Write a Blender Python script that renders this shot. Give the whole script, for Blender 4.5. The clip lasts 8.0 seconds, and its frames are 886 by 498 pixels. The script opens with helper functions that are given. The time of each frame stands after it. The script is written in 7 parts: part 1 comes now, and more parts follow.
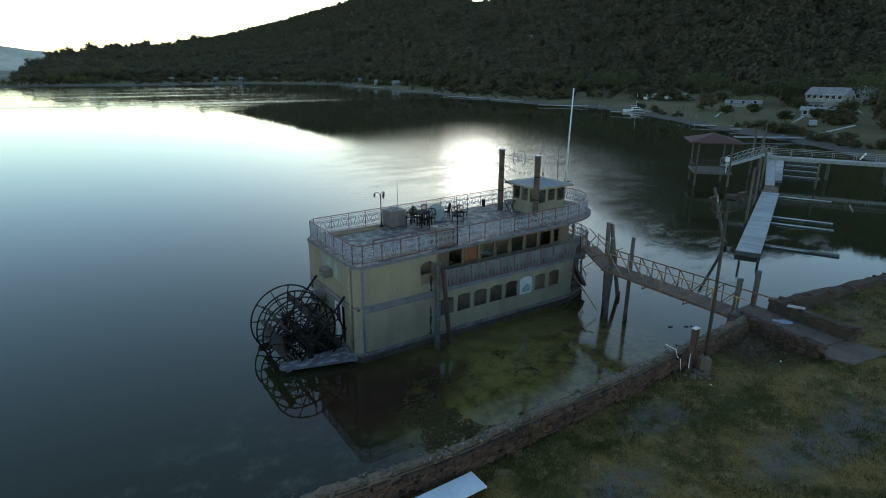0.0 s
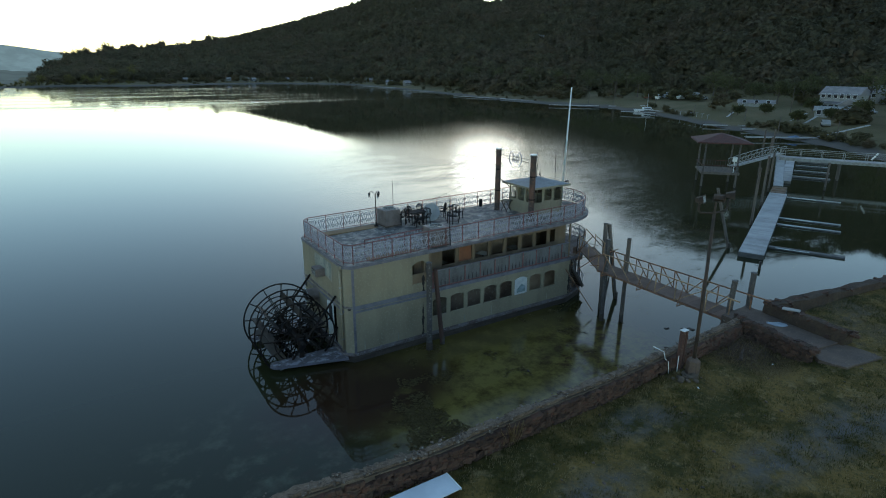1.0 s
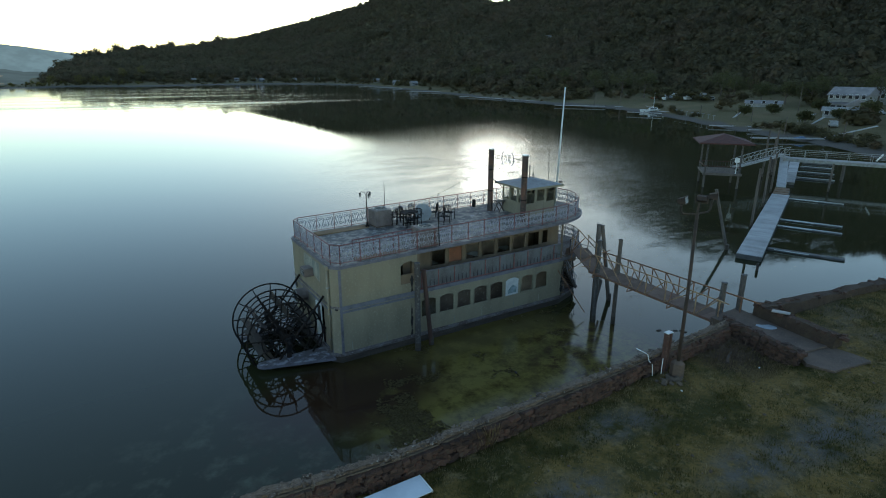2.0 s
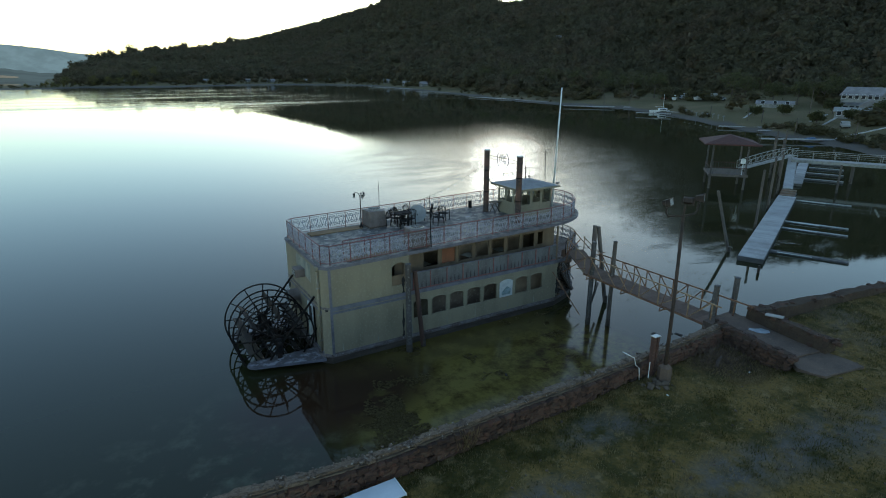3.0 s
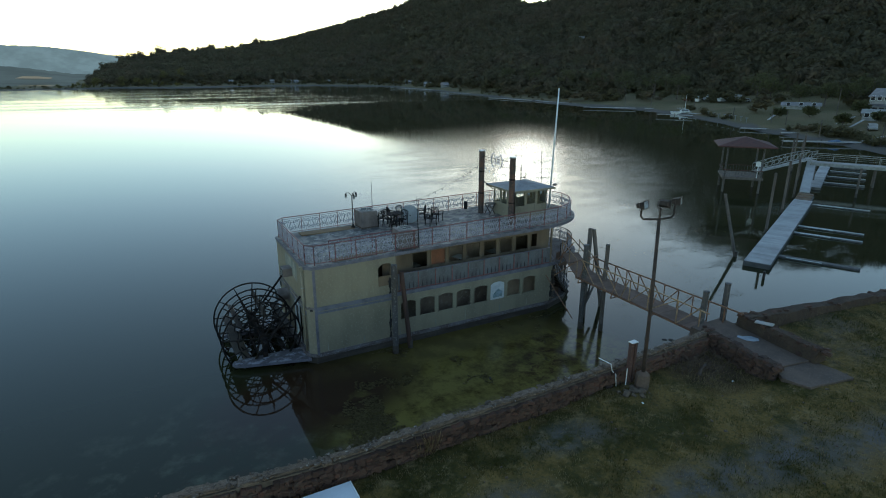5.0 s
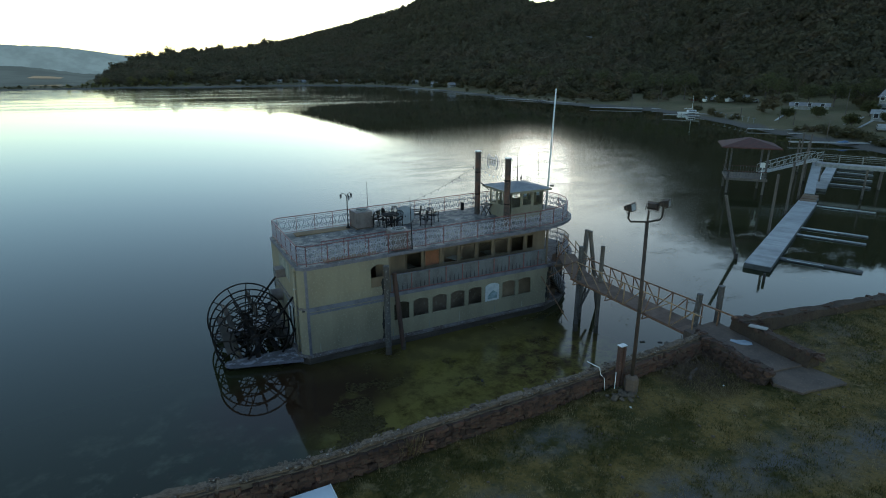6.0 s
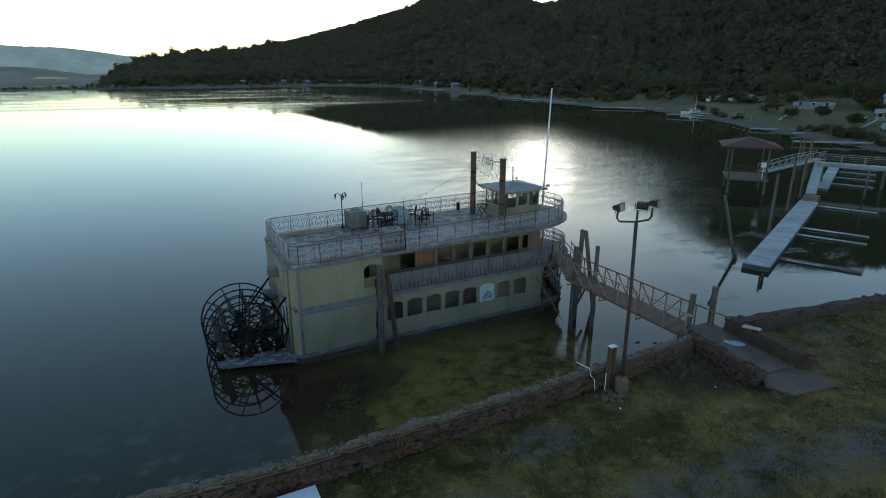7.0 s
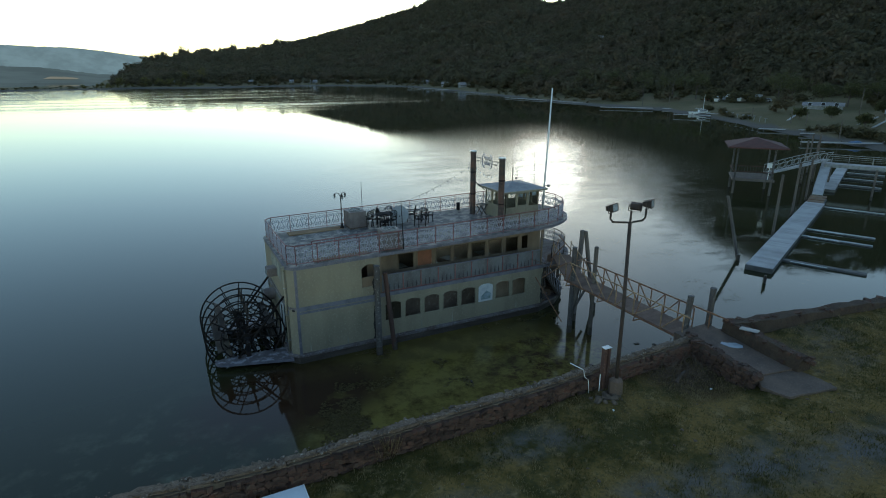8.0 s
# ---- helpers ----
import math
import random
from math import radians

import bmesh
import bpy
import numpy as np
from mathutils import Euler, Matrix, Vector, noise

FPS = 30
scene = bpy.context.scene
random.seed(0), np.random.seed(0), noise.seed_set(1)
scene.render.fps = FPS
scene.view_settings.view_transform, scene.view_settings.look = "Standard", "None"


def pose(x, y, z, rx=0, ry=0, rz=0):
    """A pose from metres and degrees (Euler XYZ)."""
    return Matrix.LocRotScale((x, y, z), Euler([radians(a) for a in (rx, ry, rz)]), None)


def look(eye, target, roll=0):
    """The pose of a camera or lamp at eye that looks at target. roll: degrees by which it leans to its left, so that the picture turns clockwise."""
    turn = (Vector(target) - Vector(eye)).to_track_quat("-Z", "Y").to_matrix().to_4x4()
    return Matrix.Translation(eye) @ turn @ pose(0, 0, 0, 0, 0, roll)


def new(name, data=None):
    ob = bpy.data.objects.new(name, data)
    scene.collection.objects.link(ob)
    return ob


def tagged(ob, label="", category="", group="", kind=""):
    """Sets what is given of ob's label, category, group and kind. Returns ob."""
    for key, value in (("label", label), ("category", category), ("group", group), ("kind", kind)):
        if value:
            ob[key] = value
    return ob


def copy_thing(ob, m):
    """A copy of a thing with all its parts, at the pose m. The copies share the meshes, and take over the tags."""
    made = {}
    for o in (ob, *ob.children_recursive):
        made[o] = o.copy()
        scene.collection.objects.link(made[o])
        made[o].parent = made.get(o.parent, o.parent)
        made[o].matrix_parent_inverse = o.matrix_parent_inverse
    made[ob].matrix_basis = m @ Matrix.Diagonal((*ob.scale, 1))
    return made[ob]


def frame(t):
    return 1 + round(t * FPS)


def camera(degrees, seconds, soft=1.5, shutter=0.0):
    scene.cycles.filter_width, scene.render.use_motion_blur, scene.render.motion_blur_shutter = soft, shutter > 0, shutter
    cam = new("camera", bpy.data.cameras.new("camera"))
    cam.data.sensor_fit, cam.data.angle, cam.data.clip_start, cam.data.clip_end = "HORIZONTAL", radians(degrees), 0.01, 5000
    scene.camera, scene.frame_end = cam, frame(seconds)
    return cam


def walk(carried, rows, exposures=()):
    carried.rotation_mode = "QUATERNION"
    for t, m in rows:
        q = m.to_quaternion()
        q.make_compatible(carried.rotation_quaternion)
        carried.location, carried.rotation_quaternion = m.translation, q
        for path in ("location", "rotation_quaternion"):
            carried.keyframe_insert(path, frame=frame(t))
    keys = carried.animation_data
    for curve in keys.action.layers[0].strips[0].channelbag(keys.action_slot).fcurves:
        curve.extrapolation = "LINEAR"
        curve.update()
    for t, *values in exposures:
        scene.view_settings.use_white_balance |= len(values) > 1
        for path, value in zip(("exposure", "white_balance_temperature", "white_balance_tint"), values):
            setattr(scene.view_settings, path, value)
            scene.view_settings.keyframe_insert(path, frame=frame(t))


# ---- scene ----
cam = camera(76.2, 8.0, soft=1.05)
PATH = [
    (0, (0.337, -0.194, 14.34), (1.402, 1.387, 13.733), 0.3),
    (0.5, (0.791, -0.434, 14.314), (1.834, 1.161, 13.708), 0.3),
    (1, (1.242, -0.675, 14.302), (2.272, 0.928, 13.695), 0.2),
    (1.5, (1.68, -0.898, 14.272), (2.7, 0.711, 13.666), 0.2),
    (3, (3.025, -1.502, 14.268), (4.003, 0.135, 13.664), 0.1),
    (3.5, (3.455, -1.699, 14.235), (4.416, -0.052, 13.633), 0.1),
    (4, (3.882, -1.879, 14.228), (4.826, -0.221, 13.626), 0.1),
    (4.5, (4.292, -2.047, 14.209), (5.219, -0.38, 13.608), 0.1),
    (6, (5.382, -2.418, 14.252), (6.272, -0.731, 13.651), 0.1),
    (6.5, (5.661, -2.498, 14.251), (6.545, -0.807, 13.65), 0.1),
    (7, (5.904, -2.593, 14.224), (6.782, -0.899, 13.623), 0.0),
    (7.5, (6.136, -2.698, 14.212), (7.003, -0.998, 13.612), -0.0),
    (8, (6.354, -2.786, 14.218), (7.209, -1.081, 13.617), -0.0),
]
walk(cam, [(t, look(eye, target, roll)) for t, eye, target, roll in PATH], [(0, 1.04, 5350, 3), (8, 0.91, 5350, 3)])

# ---- sky and sun ----
SUN_AZ, SUN_EL = radians(37.1), radians(8.5)
world = bpy.data.worlds.new("sky")
scene.world = world
world.use_nodes = True
wn = world.node_tree.nodes
sky = wn.new("ShaderNodeTexSky")
sky.sky_type = "NISHITA"
sky.sun_disc = False
sky.sun_elevation, sky.sun_rotation = SUN_EL, SUN_AZ
sky.altitude, sky.air_density, sky.dust_density, sky.ozone_density = 400, 1.0, 0.3, 0.35
wn["Background"].inputs["Strength"].default_value = 0.143
world.node_tree.links.new(sky.outputs[0], wn["Background"].inputs["Color"])

sun_data = bpy.data.lights.new("sun", "SUN")
sun_data.energy, sun_data.angle, sun_data.color = 0.035, radians(7.0), (1.0, 0.86, 0.68)
sun = new("sun", sun_data)
sun.matrix_world = look((0, 0, 50), (-math.sin(SUN_AZ) * math.cos(SUN_EL) * 10, -math.cos(SUN_AZ) * math.cos(SUN_EL) * 10, 50 - math.sin(SUN_EL) * 10))


# ---- materials ----
def ramp_mix(nt, fac, a, b):
    """A colour mix of a and b (tuples or sockets) by the socket fac."""
    m = nt.nodes.new("ShaderNodeMix")
    m.data_type = "RGBA"
    for slot, value in ((6, a), (7, b)):
        if isinstance(value, tuple):
            m.inputs[slot].default_value = (*value, 1)
        else:
            nt.links.new(value, m.inputs[slot])
    nt.links.new(fac, m.inputs[0])
    return m.outputs[2]


def noise_fac(nt, scale, detail=4.0, lo=0.4, hi=0.6, rough=0.6, stretch=(1, 1, 1), coords="Object"):
    """A noise between 0 and 1, cut between lo and hi, in metres of the object or the world."""
    if coords == "World":
        src = nt.nodes.new("ShaderNodeNewGeometry").outputs["Position"]
    else:
        src = nt.nodes.new("ShaderNodeTexCoord").outputs["Object"]
    mp = nt.nodes.new("ShaderNodeMapping")
    mp.inputs["Scale"].default_value = stretch
    nt.links.new(src, mp.inputs["Vector"])
    n = nt.nodes.new("ShaderNodeTexNoise")
    n.inputs["Scale"].default_value, n.inputs["Detail"].default_value, n.inputs["Roughness"].default_value = scale, detail, rough
    nt.links.new(mp.outputs[0], n.inputs["Vector"])
    r = nt.nodes.new("ShaderNodeMapRange")
    r.inputs["From Min"].default_value, r.inputs["From Max"].default_value = lo, hi
    nt.links.new(n.outputs["Fac"], r.inputs["Value"])
    return r.outputs["Result"]


def bump(nt, bsdf, height, strength, distance):
    b = nt.nodes.new("ShaderNodeBump")
    b.inputs["Strength"].default_value, b.inputs["Distance"].default_value = strength, distance
    nt.links.new(height, b.inputs["Height"])
    nt.links.new(b.outputs[0], bsdf.inputs["Normal"])
    return b


def surface(name, base, second, third=None, scale=1.2, fine=14.0, rough=0.7, metal=0.0, relief=0.25, depth=0.01, cut=(0.42, 0.62), streak=(1, 1, 1), vary=0.0, spec=0.5):
    """A worn surface: base colour, a second colour in blotches, a third in fine specks, with relief."""
    mat = bpy.data.materials.new(name)
    mat.use_nodes = True
    nt = mat.node_tree
    bs = nt.nodes["Principled BSDF"]
    col = ramp_mix(nt, noise_fac(nt, scale, 5, *cut, stretch=streak), base, second)
    if third:
        col = ramp_mix(nt, noise_fac(nt, fine, 3, 0.55, 0.72), col, third)
    if vary:
        info = nt.nodes.new("ShaderNodeObjectInfo")
        hs = nt.nodes.new("ShaderNodeHueSaturation")
        mr = nt.nodes.new("ShaderNodeMapRange")
        mr.inputs["To Min"].default_value, mr.inputs["To Max"].default_value = 1 - vary, 1 + vary
        nt.links.new(info.outputs["Random"], mr.inputs["Value"])
        nt.links.new(mr.outputs[0], hs.inputs["Value"])
        nt.links.new(col, hs.inputs["Color"])
        col = hs.outputs[0]
    nt.links.new(col, bs.inputs["Base Color"])
    bs.inputs["Roughness"].default_value, bs.inputs["Metallic"].default_value = rough, metal
    bs.inputs["Specular IOR Level"].default_value = spec
    bump(nt, bs, noise_fac(nt, fine, 6, 0.2, 0.8), relief, depth)
    return mat


CREAM = surface("cream_paint", (0.255, 0.22, 0.15), (0.18, 0.152, 0.105), (0.30, 0.265, 0.195), 0.9, 9, 0.62, cut=(0.4, 0.75), streak=(1, 1, 0.35))
TAN = surface("tan_paint", (0.19, 0.14, 0.09), (0.13, 0.095, 0.062), None, 1.1, 9, 0.65, streak=(1, 1, 0.4))
STAINED = surface("weathered_panel", (0.20, 0.21, 0.19), (0.34, 0.33, 0.27), (0.12, 0.12, 0.11), 1.4, 8, 0.8, streak=(1, 1, 0.3))
TRIM = surface("lavender_trim", (0.155, 0.148, 0.18), (0.10, 0.094, 0.112), (0.225, 0.205, 0.225), 1.5, 16, 0.55)
GALLERY = surface("grey_blue_boards", (0.125, 0.128, 0.135), (0.085, 0.082, 0.082), (0.17, 0.165, 0.165), 1.3, 12, 0.65, streak=(1, 1, 0.4))
LATTICE = surface("pale_lavender_iron", (0.37, 0.355, 0.39), (0.27, 0.245, 0.275), None, 3, 20, 0.5)
ROSE = surface("rose_red_steel", (0.21, 0.075, 0.07), (0.14, 0.055, 0.052), (0.32, 0.19, 0.175), 4, 22, 0.5)
DECK = surface("worn_deck_coating", (0.085, 0.08, 0.078), (0.24, 0.215, 0.185), (0.05, 0.034, 0.024), 2.1, 5.0, 0.62, relief=0.5, cut=(0.46, 0.58))
DECKDARK = surface("bare_plywood", (0.14, 0.09, 0.055), (0.20, 0.135, 0.085), None, 1.5, 12, 0.8)
HULL = surface("hull_boards", (0.045, 0.034, 0.027), (0.08, 0.064, 0.05), (0.03, 0.03, 0.028), 1.2, 10, 0.8, streak=(0.4, 1, 2))
SHEER = surface("worn_fender", (0.155, 0.135, 0.135), (0.085, 0.062, 0.055), (0.26, 0.245, 0.26), 2.2, 12, 0.75, streak=(0.5, 1, 1))
IRON = surface("black_iron", (0.010, 0.010, 0.011), (0.028, 0.02, 0.016), None, 3, 18, 0.8, spec=0.15)
PADDLE = surface("paddle_boards", (0.026, 0.018, 0.014), (0.015, 0.012, 0.01), (0.045, 0.032, 0.024), 2, 14, 0.8, vary=0.25)
STACK = surface("smokestack_paint", (0.038, 0.03, 0.028), (0.115, 0.055, 0.036), (0.16, 0.095, 0.07), 1.6, 10, 0.55)
WHITE = surface("white_paint", (0.74, 0.74, 0.72), (0.62, 0.62, 0.60), None, 2, 12, 0.5)
ROOFGREY = surface("pilothouse_roof", (0.19, 0.205, 0.22), (0.145, 0.155, 0.17), (0.25, 0.26, 0.265), 1.3, 7, 0.6)
CONCRETE = surface("weathered_concrete", (0.115, 0.08, 0.058), (0.078, 0.056, 0.042), (0.155, 0.115, 0.09), 1.2, 16, 0.85, relief=0.5)
CAP = surface("wall_cap_concrete", (0.15, 0.105, 0.07), (0.06, 0.038, 0.022), (0.29, 0.235, 0.18), 3.2, 17, 0.88, relief=0.6, depth=0.02, vary=0.12)
STONE = surface("red_lava_stone", (0.060, 0.026, 0.016), (0.048, 0.032, 0.021), (0.09, 0.064, 0.044), 5, 26, 0.9, relief=0.6, depth=0.015, vary=0.45)
MORTAR = surface("dark_mortar", (0.09, 0.065, 0.045), (0.13, 0.10, 0.07), None, 3, 20, 0.95, relief=0.6, depth=0.02)
RUST = surface("yellow_rusty_steel", (0.21, 0.105, 0.05), (0.12, 0.055, 0.035), (0.33, 0.21, 0.10), 3, 20, 0.65, relief=0.3)
PLANK = surface("gangway_boards", (0.12, 0.075, 0.053), (0.16, 0.105, 0.077), (0.10, 0.068, 0.05), 1.6, 14, 0.85, vary=0.2)
DOCKBOARD = surface("silver_dock_boards", (0.38, 0.37, 0.36), (0.29, 0.28, 0.27), (0.46, 0.45, 0.44), 0.7, 12, 0.8, vary=0.12)
DOCKSIDE = surface("dark_dock_timber", (0.085, 0.08, 0.075), (0.14, 0.13, 0.12), None, 1.3, 12, 0.85)
PILE = surface("weathered_pile", (0.13, 0.105, 0.085), (0.075, 0.06, 0.05), (0.20, 0.175, 0.15), 1.2, 14, 0.85, streak=(2, 2, 0.3))
PILESTEEL = surface("grey_steel_pile", (0.08, 0.073, 0.072), (0.045, 0.037, 0.033), (0.22, 0.205, 0.19), 1.1, 9, 0.6, streak=(1, 1, 0.4))
GALV = surface("galvanised_steel", (0.30, 0.30, 0.29), (0.22, 0.21, 0.20), None, 3, 20, 0.5, metal=0.5)
DARKSTEEL = surface("dark_painted_steel", (0.05, 0.04, 0.034), (0.085, 0.06, 0.048), None, 2, 15, 0.85, spec=0.2)
SHEETMETAL = surface("pale_sheet_metal", (0.62, 0.64, 0.67), (0.54, 0.56, 0.59), None, 1.2, 18, 0.4, metal=0.1, relief=0.08)
ACPAINT = surface("grey_condenser_casing", (0.19, 0.155, 0.14), (0.13, 0.105, 0.095), None, 2, 16, 0.6)
# near-black stands for shade inside the cabin and openings, also dark glass and rot
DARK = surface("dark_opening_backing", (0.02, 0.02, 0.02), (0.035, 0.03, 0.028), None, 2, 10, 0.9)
REDROOF = surface("red_shingle_roof", (0.085, 0.032, 0.025), (0.06, 0.028, 0.022), (0.11, 0.05, 0.04), 1.5, 9, 0.85)
FARROOF = surface("grey_house_roof", (0.20, 0.19, 0.19), (0.27, 0.25, 0.25), None, 0.6, 4, 0.85)
SIDING = surface("white_siding", (0.30, 0.295, 0.28), (0.22, 0.215, 0.20), None, 0.8, 6, 0.6)
BARK = surface("bark", (0.09, 0.07, 0.055), (0.14, 0.11, 0.09), None, 2, 10, 0.9)


def foliage(name, dark, light, dry=None):
    mat = bpy.data.materials.new(name)
    mat.use_nodes = True
    nt = mat.node_tree
    bs = nt.nodes["Principled BSDF"]
    geo = nt.nodes.new("ShaderNodeNewGeometry")
    m = ramp_mix(nt, geo.outputs["Random Per Island"], dark, light)
    if dry:
        m = ramp_mix(nt, noise_fac(nt, 0.02, 3, 0.5, 0.62, coords="World"), m, dry)
        m = ramp_mix(nt, noise_fac(nt, 0.11, 2, 0.5, 0.66, coords="World"), m, tuple(0.78 * v for v in dark))
        m = ramp_mix(nt, noise_fac(nt, 0.07, 2, 0.58, 0.68, stretch=(1, 1, 0.6), coords="World"), m, (0.15, 0.115, 0.07))
    nt.links.new(m, bs.inputs["Base Color"])
    # thin leaves let some of the light through
    thin, blend = nt.nodes.new("ShaderNodeBsdfTranslucent"), nt.nodes.new("ShaderNodeMixShader")
    nt.links.new(m, thin.inputs["Color"])
    blend.inputs[0].default_value = 0.5
    nt.links.new(bs.outputs[0], blend.inputs[1])
    nt.links.new(thin.outputs[0], blend.inputs[2])
    nt.links.new(blend.outputs[0], nt.nodes["Material Output"].inputs["Surface"])
    bs.inputs["Roughness"].default_value = 0.85
    bs.inputs["Specular IOR Level"].default_value = 0.2
    bump(nt, bs, noise_fac(nt, 1.2, 6, 0.2, 0.8, coords="World"), 0.8, 0.6)
    return mat


# base colours lifted and warmed in place of haze over the hill
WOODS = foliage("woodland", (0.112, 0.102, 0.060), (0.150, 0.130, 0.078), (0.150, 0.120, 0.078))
LEAF = foliage("shore_leaves", (0.075, 0.08, 0.035), (0.13, 0.125, 0.055))
SCRUB = foliage("shore_scrub", (0.10, 0.09, 0.045), (0.15, 0.13, 0.065), (0.15, 0.115, 0.065))
# low sunlight on the shore trees painted as a yellower leaf colour
LEAFSUN = foliage("sun_tinted_leaves", (0.11, 0.105, 0.04), (0.20, 0.17, 0.06))
GRASS = foliage("grass_blades", (0.042, 0.046, 0.010), (0.115, 0.105, 0.03))
DRYGRASS = foliage("dry_grass", (0.17, 0.125, 0.06), (0.32, 0.25, 0.13))
WEED = foliage("water_weed", (0.085, 0.064, 0.026), (0.20, 0.155, 0.065))


def glass(name, tint):
    mat = bpy.data.materials.new(name)
    mat.use_nodes = True
    nt = mat.node_tree
    nt.nodes.remove(nt.nodes["Principled BSDF"])
    clear, shine, mix, fr = (nt.nodes.new(k) for k in ("ShaderNodeBsdfTransparent", "ShaderNodeBsdfGlossy", "ShaderNodeMixShader", "ShaderNodeFresnel"))
    clear.inputs[0].default_value = (*tint, 1)
    shine.inputs["Roughness"].default_value = 0.05
    fr.inputs["IOR"].default_value = 1.5
    nt.links.new(fr.outputs[0], mix.inputs[0])
    nt.links.new(clear.outputs[0], mix.inputs[1])
    nt.links.new(shine.outputs[0], mix.inputs[2])
    nt.links.new(mix.outputs[0], nt.nodes["Material Output"].inputs["Surface"])
    return mat


CLEARGLASS = glass("old_clear_glass", (0.86, 0.88, 0.86))
GLASS = glass("dusty_glass", (0.42, 0.43, 0.41))


def water_material():
    mat = bpy.data.materials.new("lake_water")
    mat.use_nodes = True
    nt = mat.node_tree
    bs = nt.nodes["Principled BSDF"]
    pos = nt.nodes.new("ShaderNodeNewGeometry").outputs["Position"]

    def disc(x, y, rx, ry, inner, outer, turn=0.0):
        """1 within an ellipse on the water, fading out to 0."""
        here = pos
        if turn:
            spin = nt.nodes.new("ShaderNodeVectorRotate")
            spin.rotation_type = "Z_AXIS"
            spin.inputs["Center"].default_value = (x, y, 0)
            spin.inputs["Angle"].default_value = radians(turn)
            nt.links.new(pos, spin.inputs["Vector"])
            here = spin.outputs[0]
        mp = nt.nodes.new("ShaderNodeMapping")
        mp.inputs["Location"].default_value, mp.inputs["Scale"].default_value = (-x / rx, -y / ry, 0), (1 / rx, 1 / ry, 0)
        nt.links.new(here, mp.inputs["Vector"])
        ln = nt.nodes.new("ShaderNodeVectorMath")
        ln.operation = "LENGTH"
        nt.links.new(mp.outputs[0], ln.inputs[0])
        mr = nt.nodes.new("ShaderNodeMapRange")
        mr.interpolation_type = "SMOOTHSTEP"
        mr.inputs["From Min"].default_value, mr.inputs["From Max"].default_value = outer, inner
        nt.links.new(ln.outputs["Value"], mr.inputs["Value"])
        return mr.outputs[0]

    def mul(a, b):
        m = nt.nodes.new("ShaderNodeMath")
        m.operation = "MULTIPLY"
        nt.links.new(a, m.inputs[0])
        nt.links.new(b, m.inputs[1])
        return m.outputs[0]

    murk = mul(disc(7, 16.5, 13, 8, 0.3, 1.0), noise_fac(nt, 0.55, 7, 0.5, 0.66, 0.68, coords="World"))
    deep = ramp_mix(nt, murk, (0.027, 0.027, 0.011), (0.085, 0.085, 0.05))
    shallow = mul(disc(18.2, 17.6, 8.9, 6.8, 0.7, 1.08), noise_fac(nt, 0.3, 4, 0.18, 0.48, coords="World"))
    col = ramp_mix(nt, shallow, deep, (0.168, 0.136, 0.036))
    weeds = mul(disc(16.0, 17.0, 13.0, 8.0, 0.7, 1.1), noise_fac(nt, 0.95, 9, 0.46, 0.68, 0.78, coords="World"))
    col = ramp_mix(nt, weeds, col, (0.034, 0.023, 0.009))
    # red-brown strands thickening towards the gangway
    strands = mul(disc(23.5, 17.0, 6.5, 6.0, 0.3, 1.1), noise_fac(nt, 1.5, 9, 0.47, 0.58, 0.8, coords="World"))
    col = ramp_mix(nt, strands, col, (0.045, 0.026, 0.014))
    # a bed of brown silt off the stern, painted darker for the boat's reflection
    silt_and_reflection = mul(disc(10.6, 20.6, 5.6, 3.6, 0.5, 1.1), noise_fac(nt, 0.6, 5, 0.25, 0.42, coords="World"))
    col = ramp_mix(nt, silt_and_reflection, col, (0.031, 0.017, 0.009))
    # a darker olive-brown band in the water along the hull
    hull_band = mul(disc(19, 22.6, 9, 2.6, 0.4, 1.1), noise_fac(nt, 0.5, 6, 0.3, 0.6, 0.7, coords="World"))
    col = ramp_mix(nt, hull_band, col, (0.09, 0.07, 0.022))
    nt.links.new(col, bs.inputs["Base Color"])
    bs.inputs["IOR"].default_value = 1.29
    rough_link = bs.inputs["Roughness"]
    # long streaks of ruffled water far out, a rough patch beyond the boat, glassy elsewhere
    streaks = mul(noise_fac(nt, 0.05, 5, 0.47, 0.58, 0.65, stretch=(0.13, 2.0, 1), coords="World"), disc(60, 420, 420, 230, 0.5, 1.0))
    rough_patch = mul(disc(60, 68, 52, 50, 0.2, 1.0), noise_fac(nt, 0.24, 7, 0.34, 0.6, 0.72, stretch=(0.6, 1.2, 1), coords="World"))
    shore_patch = mul(disc(48, 30, 20, 14, 0.4, 1.0), noise_fac(nt, 0.30, 6, 0.52, 0.60, 0.7, stretch=(0.7, 1.6, 1), coords="World"))

    def plus(a, b):
        m = nt.nodes.new("ShaderNodeMath")
        m.operation = "MAXIMUM"
        nt.links.new(a, m.inputs[0])
        nt.links.new(b, m.inputs[1])
        return m.outputs[0]

    def plus_add(a, b):
        m = nt.nodes.new("ShaderNodeMath")
        m.operation = "MULTIPLY_ADD"
        nt.links.new(b, m.inputs[0])
        m.inputs[1].default_value = 2.2
        nt.links.new(a, m.inputs[2])
        return m.outputs[0]

    mr = nt.nodes.new("ShaderNodeMapRange")
    mr.inputs["To Min"].default_value, mr.inputs["To Max"].default_value = 0.02, 0.8
    half = nt.nodes.new("ShaderNodeMath")
    half.operation = "MULTIPLY"
    half.inputs[1].default_value = 0.42
    nt.links.new(plus(rough_patch, shore_patch), half.inputs[0])
    wind = disc(70, 262, 150, 11, 0.5, 1.0)
    nt.links.new(plus(plus(streaks, wind), half.outputs[0]), mr.inputs["Value"])
    rr = nt.nodes.new("ShaderNodeMapRange")
